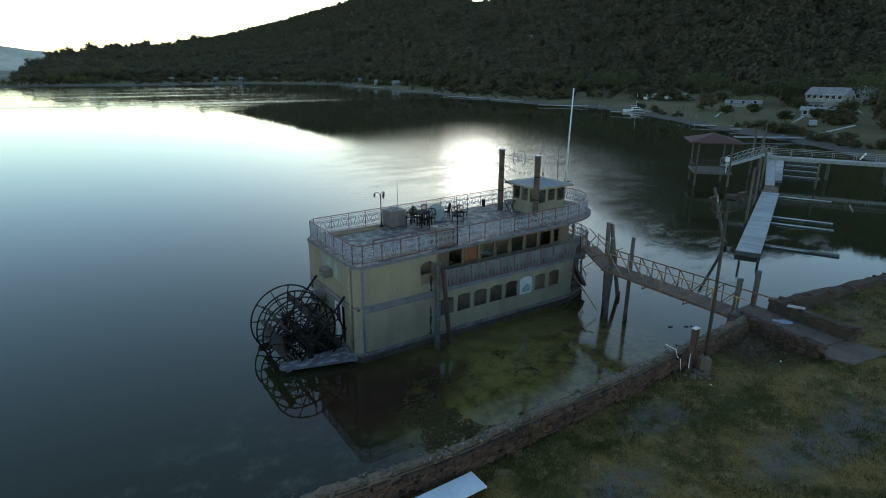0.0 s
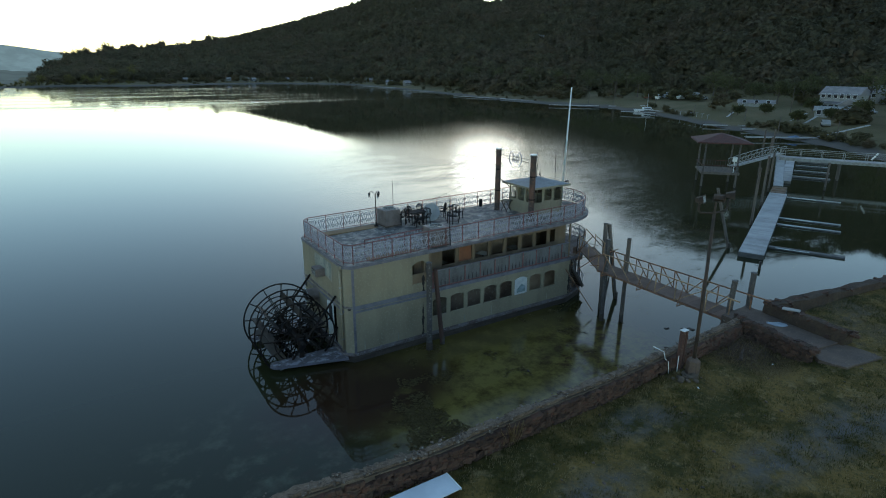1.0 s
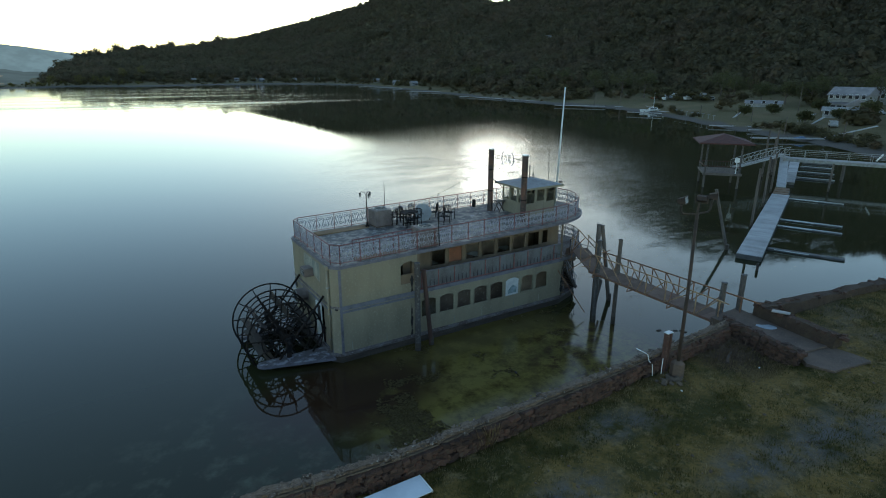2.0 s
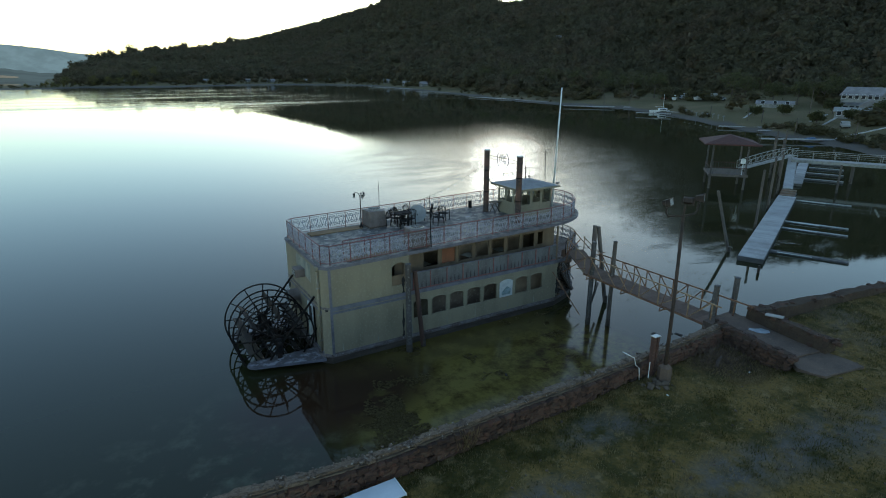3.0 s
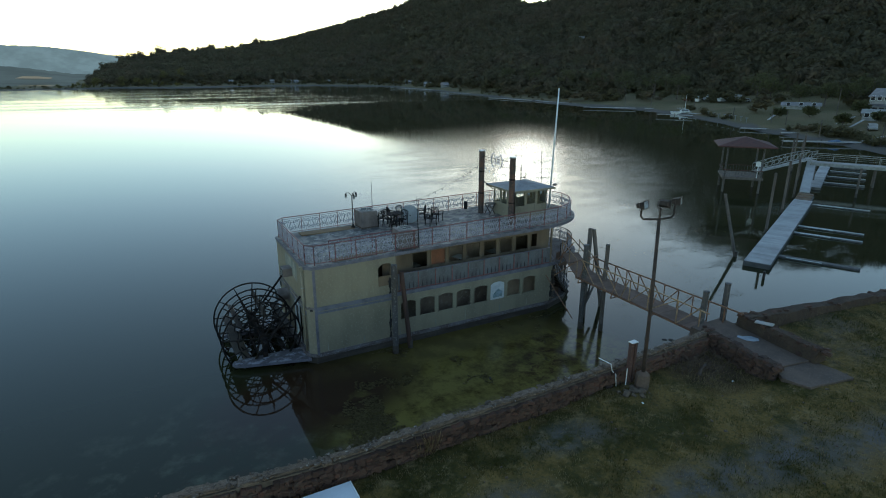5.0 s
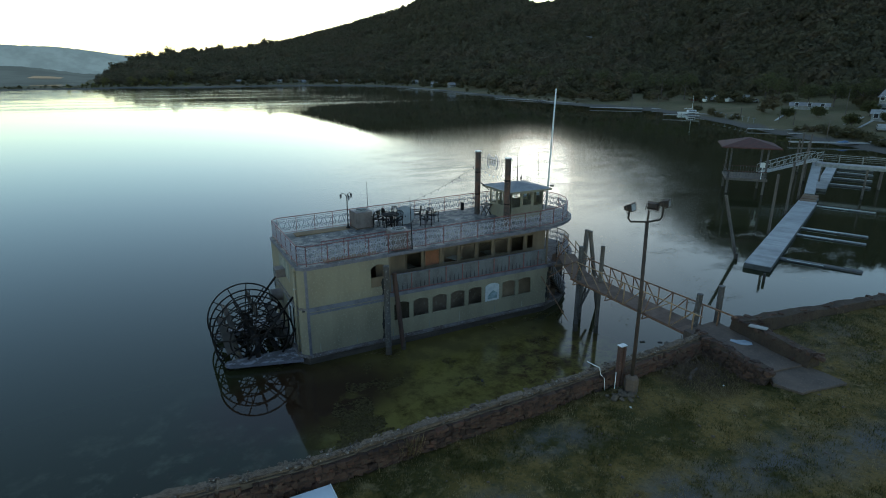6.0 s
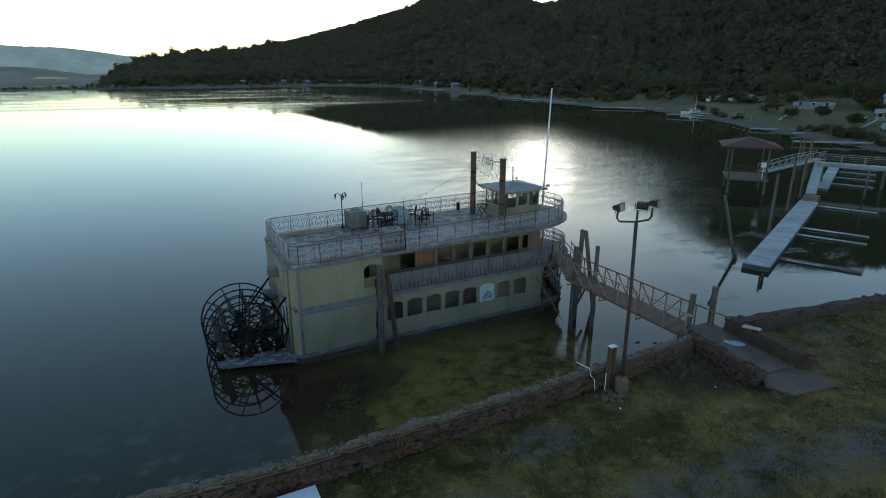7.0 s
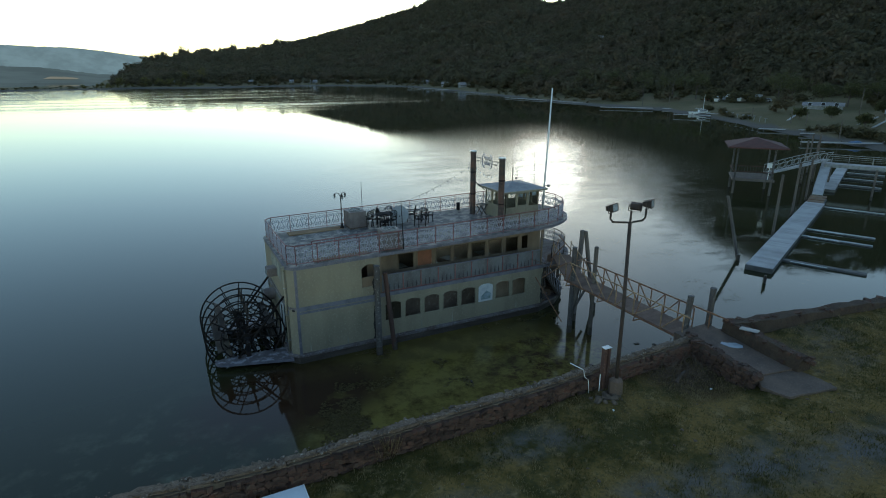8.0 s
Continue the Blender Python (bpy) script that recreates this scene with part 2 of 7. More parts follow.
    rr.inputs["To Min"].default_value, rr.inputs["To Max"].default_value = 0.02, 0.2
    soft_ = nt.nodes.new("ShaderNodeMath")
    soft_.operation = "MULTIPLY"
    soft_.inputs[1].default_value = 0.45
    nt.links.new(shallow, soft_.inputs[0])
    # the open water under the sun is faintly ruffled all over
    glade = nt.nodes.new("ShaderNodeMath")
    glade.operation = "MULTIPLY_ADD"
    glade.inputs[1].default_value = 0.55
    nt.links.new(disc(64, 82, 44, 95, 0.3, 1.0, 37.0), glade.inputs[0])
    shade = nt.nodes.new("ShaderNodeMath")
    shade.operation = "MULTIPLY"
    shade.inputs[1].default_value = 0.45
    nt.links.new(rough_patch, shade.inputs[0])
    nt.links.new(plus(shade.outputs[0], soft_.outputs[0]), glade.inputs[2])
    nt.links.new(glade.outputs[0], rr.inputs["Value"])
    nt.links.new(rr.outputs[0], rough_link)
    ripple = plus_add(noise_fac(nt, 2.6, 4, 0.2, 0.8, 0.6, stretch=(1.0, 0.6, 1), coords="World"), mul(rough_patch, noise_fac(nt, 0.95, 3, 0.2, 0.8, 0.6, stretch=(0.75, 1.25, 1), coords="World")))
    b = bump(nt, bs, ripple, 0.1, 0.03)
    nt.links.new(mr.outputs[0], b.inputs["Strength"])
    return mat


WATER = water_material()


def ground_material():
    mat = bpy.data.materials.new("lawn_and_soil")
    mat.use_nodes = True
    nt = mat.node_tree
    bs = nt.nodes["Principled BSDF"]
    col = ramp_mix(nt, noise_fac(nt, 0.55, 6, 0.42, 0.56, 0.68, coords="World"), (0.052, 0.044, 0.01), (0.16, 0.108, 0.032))
    col = ramp_mix(nt, noise_fac(nt, 0.21, 5, 0.56, 0.64, 0.66, coords="World"), col, (0.115, 0.09, 0.058))
    col = ramp_mix(nt, noise_fac(nt, 1.7, 6, 0.54, 0.66, 0.7, coords="World"), col, (0.195, 0.142, 0.064))
    col = ramp_mix(nt, noise_fac(nt, 9.0, 4, 0.5, 0.75, coords="World"), col, (0.036, 0.04, 0.018))
    # bare grey soil where the grass has worn away
    pos = nt.nodes.new("ShaderNodeNewGeometry").outputs["Position"]
    for x, y, rx, ry in ((20.8, 5.6, 2.6, 1.0), (17.6, 6.0, 2.2, 0.9), (24.2, 4.6, 3.0, 1.0), (15.6, 9.6, 1.6, 0.7), (12.0, 8.0, 1.8, 0.8)):
        mp = nt.nodes.new("ShaderNodeMapping")
        mp.inputs["Location"].default_value, mp.inputs["Scale"].default_value = (-x / rx, -y / ry, 0), (1 / rx, 1 / ry, 0)
        nt.links.new(pos, mp.inputs["Vector"])
        ln = nt.nodes.new("ShaderNodeVectorMath")
        ln.operation = "LENGTH"
        nt.links.new(mp.outputs[0], ln.inputs[0])
        worn = nt.nodes.new("ShaderNodeMapRange")
        worn.inputs["From Min"].default_value, worn.inputs["From Max"].default_value = 1.25, 0.3
        nt.links.new(ln.outputs["Value"], worn.inputs["Value"])
        both = nt.nodes.new("ShaderNodeMath")
        both.operation = "MULTIPLY"
        nt.links.new(worn.outputs[0], both.inputs[0])
        nt.links.new(noise_fac(nt, 1.3, 6, 0.36, 0.55, 0.68, coords="World"), both.inputs[1])
        col = ramp_mix(nt, both.outputs[0], col, (0.115, 0.104, 0.09))
    # brown earth and rubble in the corner between the wall and the landing path
    mp = nt.nodes.new("ShaderNodeMapping")
    mp.inputs["Location"].default_value, mp.inputs["Scale"].default_value = (-23.7 / 2.0, -10.3 / 1.7, 0), (1 / 2.0, 1 / 1.7, 0)
    nt.links.new(pos, mp.inputs["Vector"])
    ln = nt.nodes.new("ShaderNodeVectorMath")
    ln.operation = "LENGTH"
    nt.links.new(mp.outputs[0], ln.inputs[0])
    earth = nt.nodes.new("ShaderNodeMapRange")
    earth.inputs["From Min"].default_value, earth.inputs["From Max"].default_value = 1.2, 0.5
    nt.links.new(ln.outputs["Value"], earth.inputs["Value"])
    col = ramp_mix(nt, earth.outputs[0], col, ramp_mix(nt, noise_fac(nt, 2.4, 5, 0.4, 0.6, coords="World"), (0.05, 0.033, 0.018), (0.09, 0.062, 0.034)))
    span = nt.nodes.new("ShaderNodeVectorMath")
    span.operation = "LENGTH"
    nt.links.new(pos, span.inputs[0])
    hill = nt.nodes.new("ShaderNodeMapRange")
    hill.inputs["From Min"].default_value, hill.inputs["From Max"].default_value = 90, 150
    nt.links.new(span.outputs["Value"], hill.inputs["Value"])
    scrub = ramp_mix(nt, noise_fac(nt, 0.035, 6, 0.44, 0.58, 0.65, coords="World"), (0.11, 0.094, 0.044), (0.15, 0.12, 0.062))
    far = ramp_mix(nt, hill.outputs[0], col, scrub)
    sep = nt.nodes.new("ShaderNodeSeparateXYZ")
    nt.links.new(nt.nodes.new("ShaderNodeNewGeometry").outputs["Position"], sep.inputs[0])
    mud = nt.nodes.new("ShaderNodeMapRange")
    mud.inputs["From Min"].default_value, mud.inputs["From Max"].default_value = 0.75, 0.45
    nt.links.new(sep.outputs["Z"], mud.inputs["Value"])
    col = ramp_mix(nt, mud.outputs[0], far, (0.10, 0.09, 0.078))
    nt.links.new(col, bs.inputs["Base Color"])
    bs.inputs["Roughness"].default_value = 0.95
    bs.inputs["Specular IOR Level"].default_value = 0.15
    bump(nt, bs, noise_fac(nt, 5.0, 7, 0.2, 0.8, coords="World"), 0.7, 0.06)
    return mat


GROUND = ground_material()


# ---- mesh helpers ----
class Shape:
    """Collects vertices and faces of one mesh."""

    def __init__(self):
        self.v, self.f = [], []

    def add(self, verts, faces):
        n = len(self.v)
        self.v += [tuple(p) for p in verts]
        self.f += [tuple(i + n for i in face) for face in faces]
        return self

    def box(self, a, b, c=0.0, m=None):
        """A box from corner a to corner b with edges cut by c."""
        lo, hi = [min(p, q) for p, q in zip(a, b)], [max(p, q) for p, q in zip(a, b)]
        if c <= 0:
            vs = [(x, y, z) for x in (lo[0], hi[0]) for y in (lo[1], hi[1]) for z in (lo[2], hi[2])]
            fs = [(0, 1, 3, 2), (4, 6, 7, 5), (0, 4, 5, 1), (2, 3, 7, 6), (0, 2, 6, 4), (1, 5, 7, 3)]
        else:
            vs, fs, at = [], [], {}
            for ix in (0, 1):
                for iy in (0, 1):
                    for iz in (0, 1):
                        corner = [(lo, hi)[i][k] for k, i in enumerate((ix, iy, iz))]
                        for k in range(3):
                            p = list(corner)
                            for j in range(3):
                                if j != k:
                                    p[j] += c if (ix, iy, iz)[j] == 0 else -c
                            at[ix, iy, iz, k] = len(vs)
                            vs.append(tuple(p))
            r = (0, 1)
            for k in range(3):
                i, j = (k + 1) % 3, (k + 2) % 3
                for s in r:
                    def key(u, w):
                        q = [0, 0, 0]
                        q[k], q[i], q[j] = s, u, w
                        return at[(*q, k)]
                    loop = (key(0, 0), key(1, 0), key(1, 1), key(0, 1))
                    fs.append(loop if s else loop[::-1])
                for u in r:
                    for w in r:
                        def edge(s, axis):
                            q = [0, 0, 0]
                            q[k], q[i], q[j] = s, u, w
                            return at[(*q, axis)]
                        loop = (edge(0, i), edge(1, i), edge(1, j), edge(0, j))
                        fs.append(loop if (u == w) else loop[::-1])
            for ix in r:
                for iy in r:
                    for iz in r:
                        loop = tuple(at[ix, iy, iz, k] for k in range(3))
                        fs.append(loop if (ix + iy + iz) % 2 else loop[::-1])
        if m is not None:
            vs = [m @ Vector(p) for p in vs]
        return self.add(vs, fs)

    def beam(self, p, q, w, h, c=0.0, up=(0, 0, 1)):
        """A bar from p to q, w wide and h high."""
        p, q = Vector(p), Vector(q)
        d = q - p
        x = d.normalized()
        y = Vector(up).cross(x)
        if y.length < 1e-4:
            y = Vector((0, 1, 0)).cross(x)
        y.normalize()
        z = x.cross(y)
        m = Matrix((x, y, z)).transposed().to_4x4()
        m.translation = p
        return self.box((0, -w / 2, -h / 2), (d.length, w / 2, h / 2), c, m)

    def tube(self, p, q, r, r2=None, n=10):
        return self.sweep([p, q], r, n, r2)

    def sweep(self, pts, r, n=6, r2=None, closed=False):
        """A round bar along the points."""
        pts = [Vector(p) for p in pts]
        r2 = r if r2 is None else r2
        k = len(pts)
        vs, fs = [], []
        side = None
        for i, p in enumerate(pts):
            a, b = pts[(i - 1) % k if closed else max(i - 1, 0)], pts[(i + 1) % k if closed else min(i + 1, k - 1)]
            d = (b - a).normalized()
            if side is None:
                side = d.orthogonal().normalized()
            side = (side - d * side.dot(d)).normalized()
            other = d.cross(side)
            rr = r + (r2 - r) * i / max(k - 1, 1)
            vs += [p + (side * math.cos(2 * math.pi * j / n) + other * math.sin(2 * math.pi * j / n)) * rr for j in range(n)]
        for i in range(k if closed else k - 1):
            for j in range(n):
                a, b = i * n, (i + 1) % k * n
                fs.append((a + j, a + (j + 1) % n, b + (j + 1) % n, b + j))
        if not closed:
            fs += [tuple(range(n))[::-1], tuple(range((k - 1) * n, k * n))]
        return self.add(vs, fs)

    def prism(self, poly, z0, z1):
        """Extrudes a plan outline (anticlockwise) from z0 to z1; a number, or a function of x and y."""
        n = len(poly)
        g0 = z0 if callable(z0) else lambda x, y: z0
        g1 = z1 if callable(z1) else lambda x, y: z1
        vs = [(x, y, g0(x, y)) for x, y in poly] + [(x, y, g1(x, y)) for x, y in poly]
        fs = [tuple(range(n))[::-1], tuple(range(n, 2 * n))] + [(i, (i + 1) % n, n + (i + 1) % n, n + i) for i in range(n)]
        return self.add(vs, fs)

    def lathe(self, profile, centre=(0, 0, 0), n=16):
        """Turns (radius, height) pairs round an upright axis."""
        cx, cy, cz = centre
        k = len(profile)
        vs = [(cx + r * math.cos(2 * math.pi * j / n), cy + r * math.sin(2 * math.pi * j / n), cz + z) for r, z in profile for j in range(n)]
        fs = [(i * n + j, i * n + (j + 1) % n, (i + 1) * n + (j + 1) % n, (i + 1) * n + j) for i in range(k - 1) for j in range(n)]
        fs += [tuple(range(n))[::-1], tuple(range((k - 1) * n, k * n))]
        return self.add(vs, fs)

    def welded(self):
        """Joins vertices that lie in one place."""
        at, vs, to = {}, [], []
        for p in self.v:
            key = tuple(round(c, 4) for c in p)
            if key not in at:
                at[key] = len(vs)
                vs.append(p)
            to.append(at[key])
        self.v, self.f = vs, [f for f in (tuple(dict.fromkeys(to[i] for i in face)) for face in self.f) if len(f) > 2]
        return self

    def mesh(self, name, mat, smooth=False):
        me = bpy.data.meshes.new(name)
        me.from_pydata(self.v, [], self.f)
        if mat:
            me.materials.append(mat)
        if smooth:
            me.polygons.foreach_set("use_smooth", [True] * len(me.polygons))
        me.update()
        return me


def thing(name, m, label, category, group="", kind=""):
    ob = new(name)
    ob.empty_display_size = 0.3
    ob.matrix_basis = m
    return tagged(ob, label, category, group, kind)


def part(name, shape, mat, parent, label="", smooth=False, m=None):
    """One mesh under a thing or a part; shape may be a mesh that is already made."""
    me = shape if isinstance(shape, bpy.types.Mesh) else shape.mesh(name, mat, smooth)
    ob = new(name, me)
    ob.parent = parent
    if m is not None:
        ob.matrix_basis = m
    return tagged(ob, label)


def solid(name, shape, mat, label, category, group="", kind="", smooth=False, m=None):
    """A thing that is one mesh."""
    ob = new(name, shape if isinstance(shape, bpy.types.Mesh) else shape.mesh(name, mat, smooth))
    if m is not None:
        ob.matrix_basis = m
    return tagged(ob, label, category, group, kind)


# ---- lake, ground and hills ----
lake = Shape()
lake.add([(-4500, -60, 0), (4500, -60, 0), (4500, 4800, 0), (-4500, 4800, 0)], [(0, 1, 2, 3)])
solid("water", lake, WATER, "calm grey-blue lake water with green algae in the shallows", "lake", kind="structure")

# shore distance and skyline, by compass bearing from the lake's near side
HUB = Vector((3.0, -2.0, 0))
BEARING = (-40, -7.3, -3.2, -0.8, 4.8, 10.4, 15.5, 20.8, 24.0, 27.3, 30.6, 36.1, 41.6, 46.8, 51.4, 54.2, 56.7, 61.2, 64.4, 67.6, 75, 90)
SHORE = (560, 540, 545, 573, 560, 589, 615, 590, 560, 463, 391, 307, 263, 245, 218, 191, 174, 153, 143, 129, 100, 60)
CREST_AT = (-40, -4, -3, -2.2, -1.7, -1.0, 0.3, 1.9, 4.1, 5.9, 7.7, 11, 13.9, 15.9, 18.5, 21.1, 23.75, 25.9, 28.5, 33.5, 37, 40, 44.6, 48, 51.3, 54.6, 58, 63, 67, 70, 80, 90)
CREST_EL = (-0.6, -0.6, -0.6, -0.55, 0.0, 0.35, 0.85, 1.1, 1.5, 1.7, 1.8, 2.3, 2.9, 3.45, 4.1, 4.9, 5.6, 6.5, 6.95, 6.95, 6.0, 7.0, 8.8, 10.5, 12.4, 13.7, 14.4, 14.1, 13.0, 12.0, 12, 12)
CREST_R = (800, 720, 720, 740, 780, 820, 900, 1050, 1250, 1380, 1450, 1500, 1500, 1490, 1470, 1430, 1380, 1320, 1200, 1040, 900, 860, 800, 760, 720, 690, 660, 640, 620, 600, 520, 480)


def shore_r(b):
    return float(np.interp(b, BEARING, SHORE))


def crest(b):
    r = float(np.interp(b, CREST_AT, CREST_R))
    return r, 14.3 + r * math.tan(radians(float(np.interp(b, CREST_AT, CREST_EL)))) - 8.0


def hill_z(b, r):
    """Height of the land at a bearing and a distance."""
    s = r - shore_r(b)
    rc, zc = crest(b)
    if s < 0:
        return max(-1.6, s * 0.08)
    reach = float(np.interp(b, (40, 52), (55, 100)))
    flat = 0.4 + 2.6 * min(1.0, s / 60) + 0.5 * noise.noise((b * 0.8, r * 0.02, 0))
    if b < -3.0:
        return flat * 0.8 if s < 45 else max(-1.6, flat * 0.8 - (s - 45) * 0.2)
    zc = max(zc, flat)
    u = (s - reach) / max(rc - shore_r(b) - reach, 20)
    if u <= 0:
        return flat
    if u <= 1:
        up = u ** 1.15
        wob = 9 * noise.noise((b * 0.22, r * 0.006, 3.0)) * math.sin(math.pi * min(u, 1))
        return flat + (zc - flat) * up + wob
    return zc - (zc - 2) * min(1.0, (u - 1) * 0.55)


def spot(b, r, z=None):
    a = radians(b)
    return Vector((HUB.x + r * math.sin(a), HUB.y + r * math.cos(a), hill_z(b, r) if z is None else z))


def lawn_edge(x):
    return float(np.interp(x, (-300, -14, 4, 5.5, 7, 8.5, 24.6, 25.4, 27.6, 28.4, 32, 36.6, 45, 60, 90, 300), (13.7, 13.7, 11.76, 11.58, 11.38, 11.2, 11.25, 12.2, 12.2, 11.2, 10.7, 10.0, 8.6, 6.5, 2, -40)))


def lawn_z(x, y):
    z = float(np.interp(x, (-40, 5, 11, 20, 24, 40), (2.6, 2.8, 2.88, 3.02, 3.22, 3.35)))
    z += 0.10 * noise.noise((x * 0.25, y * 0.25, 0)) + 0.05 * noise.noise((x * 0.9, y * 0.9, 5))
    z -= 0.34 * max(0.0, min(1.0, (y - 7.7) / 1.2)) * math.exp(-((x - 24.0) / 1.5) ** 2)
    return z + 0.3 * max(0.0, min(1.0, (x - 28) / 4)) * math.exp(-((y - lawn_edge(x)) / 2.5) ** 2)


land = Shape()
bs_ = np.concatenate([np.arange(-40, -8, 2.0), np.arange(-8, 72, 0.5), np.arange(72, 91, 2.0)])
us_ = [-0.06, -0.02, 0, 0.012, 0.03, 0.06, 0.1, 0.16, 0.24, 0.33, 0.43, 0.53, 0.63, 0.73, 0.83, 0.92, 1.0, 1.06, 1.15, 1.3, 1.7, 2.6, 4.0]
grid = []
for b in bs_:
    r0, r1 = shore_r(b), crest(b)[0]
    grid += [spot(float(b), r0 + (r1 - r0) * u + (0 if u <= 1 else (u - 1) * 300)) for u in us_]
k = len(us_)
land.add(grid, [(i * k + j, (i + 1) * k + j, (i + 1) * k + j + 1, i * k + j + 1) for i in range(len(bs_) - 1) for j in range(k - 1)])
xs_ = [-300, -120, -60, -30, -15] + [-10 + 0.5 * i for i in range(116)] + [50, 56, 64, 75, 90, 120, 200, 300]
vs_ = [0, 0.35, 0.62, 0.75] + [0.78 + 0.22 * i / 44 for i in range(45)]
grid = []
for x in xs_:
    e = lawn_edge(x)
    col = [(x, -70 + (e + 70) * v, lawn_z(x, -70 + (e + 70) * v)) for v in vs_]
    grid += col + [(x, e, -1.6)]
k = len(vs_) + 1
land.add(grid, [(i * k + j, (i + 1) * k + j, (i + 1) * k + j + 1, i * k + j + 1) for i in range(len(xs_) - 1) for j in range(k - 1)])
# the land behind the camera
land.add([(-4500, -4500, 2.4), (4500, -4500, 2.4), (4500, -70, 2.4), (-4500, -70, 2.4)], [(0, 1, 2, 3)])
ground = solid("ground", land, GROUND, "patchy lakeside lawn and dry hillside soil", "ground", kind="structure")
ground.data.polygons.foreach_set("use_smooth", [True] * len(ground.data.polygons))


# distance haze is painted in as a pale colour with a faint emission
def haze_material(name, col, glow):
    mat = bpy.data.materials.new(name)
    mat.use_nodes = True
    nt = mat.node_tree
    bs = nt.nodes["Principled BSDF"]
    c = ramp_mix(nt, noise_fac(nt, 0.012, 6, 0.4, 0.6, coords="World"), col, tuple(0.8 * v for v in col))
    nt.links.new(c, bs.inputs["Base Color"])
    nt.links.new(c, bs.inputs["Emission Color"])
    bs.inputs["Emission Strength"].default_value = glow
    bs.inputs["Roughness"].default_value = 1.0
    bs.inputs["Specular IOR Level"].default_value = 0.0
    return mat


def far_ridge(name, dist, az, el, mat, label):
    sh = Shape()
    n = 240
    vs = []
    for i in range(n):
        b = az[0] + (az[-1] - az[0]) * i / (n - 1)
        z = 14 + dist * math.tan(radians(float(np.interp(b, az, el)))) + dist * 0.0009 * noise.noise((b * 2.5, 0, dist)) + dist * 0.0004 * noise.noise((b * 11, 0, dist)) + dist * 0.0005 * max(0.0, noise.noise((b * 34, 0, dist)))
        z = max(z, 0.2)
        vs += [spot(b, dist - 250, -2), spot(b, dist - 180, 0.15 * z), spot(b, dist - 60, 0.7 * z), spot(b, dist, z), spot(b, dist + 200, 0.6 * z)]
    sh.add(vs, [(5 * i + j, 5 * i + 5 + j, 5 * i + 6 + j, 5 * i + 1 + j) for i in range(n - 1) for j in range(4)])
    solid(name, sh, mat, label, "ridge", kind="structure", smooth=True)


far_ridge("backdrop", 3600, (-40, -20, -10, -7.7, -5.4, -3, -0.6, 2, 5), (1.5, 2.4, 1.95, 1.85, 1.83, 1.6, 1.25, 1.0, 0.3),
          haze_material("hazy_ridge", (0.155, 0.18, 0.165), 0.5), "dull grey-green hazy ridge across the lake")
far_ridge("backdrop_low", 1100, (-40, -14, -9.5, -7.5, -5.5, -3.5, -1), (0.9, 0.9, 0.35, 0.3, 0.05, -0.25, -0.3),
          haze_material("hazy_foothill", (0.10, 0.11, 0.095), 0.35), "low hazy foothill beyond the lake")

# a mown field at the foot of the far ridge, sunlight painted as tan glow
fld = Shape().add([spot(-7.3, 928, 4.6), spot(-6.4, 924, 4.3), spot(-5.0, 928, 3.9), spot(-4.8, 945, 5.0), spot(-5.8, 962, 6.6), spot(-6.8, 958, 7.0)], [(0, 1, 2, 3, 4, 5)])
solid("backdrop_field", fld, haze_material("sun_glow_field", (0.28, 0.22, 0.14), 0.3), "pale tan mown field below the hazy ridge", "field", kind="structure")


# ---- woods ----
def ico(sub):
    bm = bmesh.new()
    bmesh.ops.create_icosphere(bm, subdivisions=sub, radius=1.0)
    vs = np.array([v.co[:] for v in bm.verts])
    fs = np.array([[v.index for v in f.verts] for f in bm.faces])
    bm.free()
    return vs, fs


def crown_template(seed, tall, leaves=95):
    """A far tree: a dark rough core with many small leaf faces round it, in a unit box."""
    rng = random.Random(seed)
    lobes = []
    for i in range(2 if tall else 3):
        a, d = rng.uniform(0, 6.28), rng.uniform(0.0, 0.26) * (0.3 if tall else 1)
        lobes.append((d * math.cos(a), d * math.sin(a), rng.uniform(0.3, 0.72) if i else 0.5, rng.uniform(0.2, 0.3), rng.uniform(0.2, 0.3) * (1.7 if tall else 1)))
    vs, fs = [], []
    for x, y, z, rx, rz in lobes:
        n = len(vs)
        for px, py, pz in SMALL_V:
            k = rng.uniform(0.35, 0.7)
            vs.append((x + px * rx * k, y + py * rx * k, z + pz * rz * k))
        fs += [tuple(i + n for i in f) for f in SMALL_F]
    for i in range(leaves):
        x, y, z, rx, rz = rng.choice(lobes)
        while True:
            d = Vector((rng.gauss(0, 1), rng.gauss(0, 1), rng.gauss(0.15, 1)))
            if d.length > 0.1:
                break
        d.normalize()
        k = rng.uniform(0.75, 1.22)
        c = Vector((x + d.x * rx * k, y + d.y * rx * k, z + d.z * rz * k))
        s = rng.uniform(0.05, 0.10)
        t1 = d.orthogonal().normalized()
        t1.rotate(Matrix.Rotation(rng.uniform(0, 6.28), 3, d))
        t2 = d.cross(t1)
        tilt = d * rng.uniform(-0.6, 0.6)
        n = len(vs)
        vs += [tuple(c + (t1 + tilt) * s), tuple(c + (t2 * 0.9 - t1 * 0.5) * s), tuple(c - (t2 * 0.9 + t1 * 0.5 + tilt) * s)]
        fs.append((n, n + 1, n + 2))
    return np.array(vs), np.array(fs)


SMALL_V, SMALL_F = ico(1)
CROWNS = [crown_template(s, 0.0 if s < 6 else 1.0) for s in range(8)]


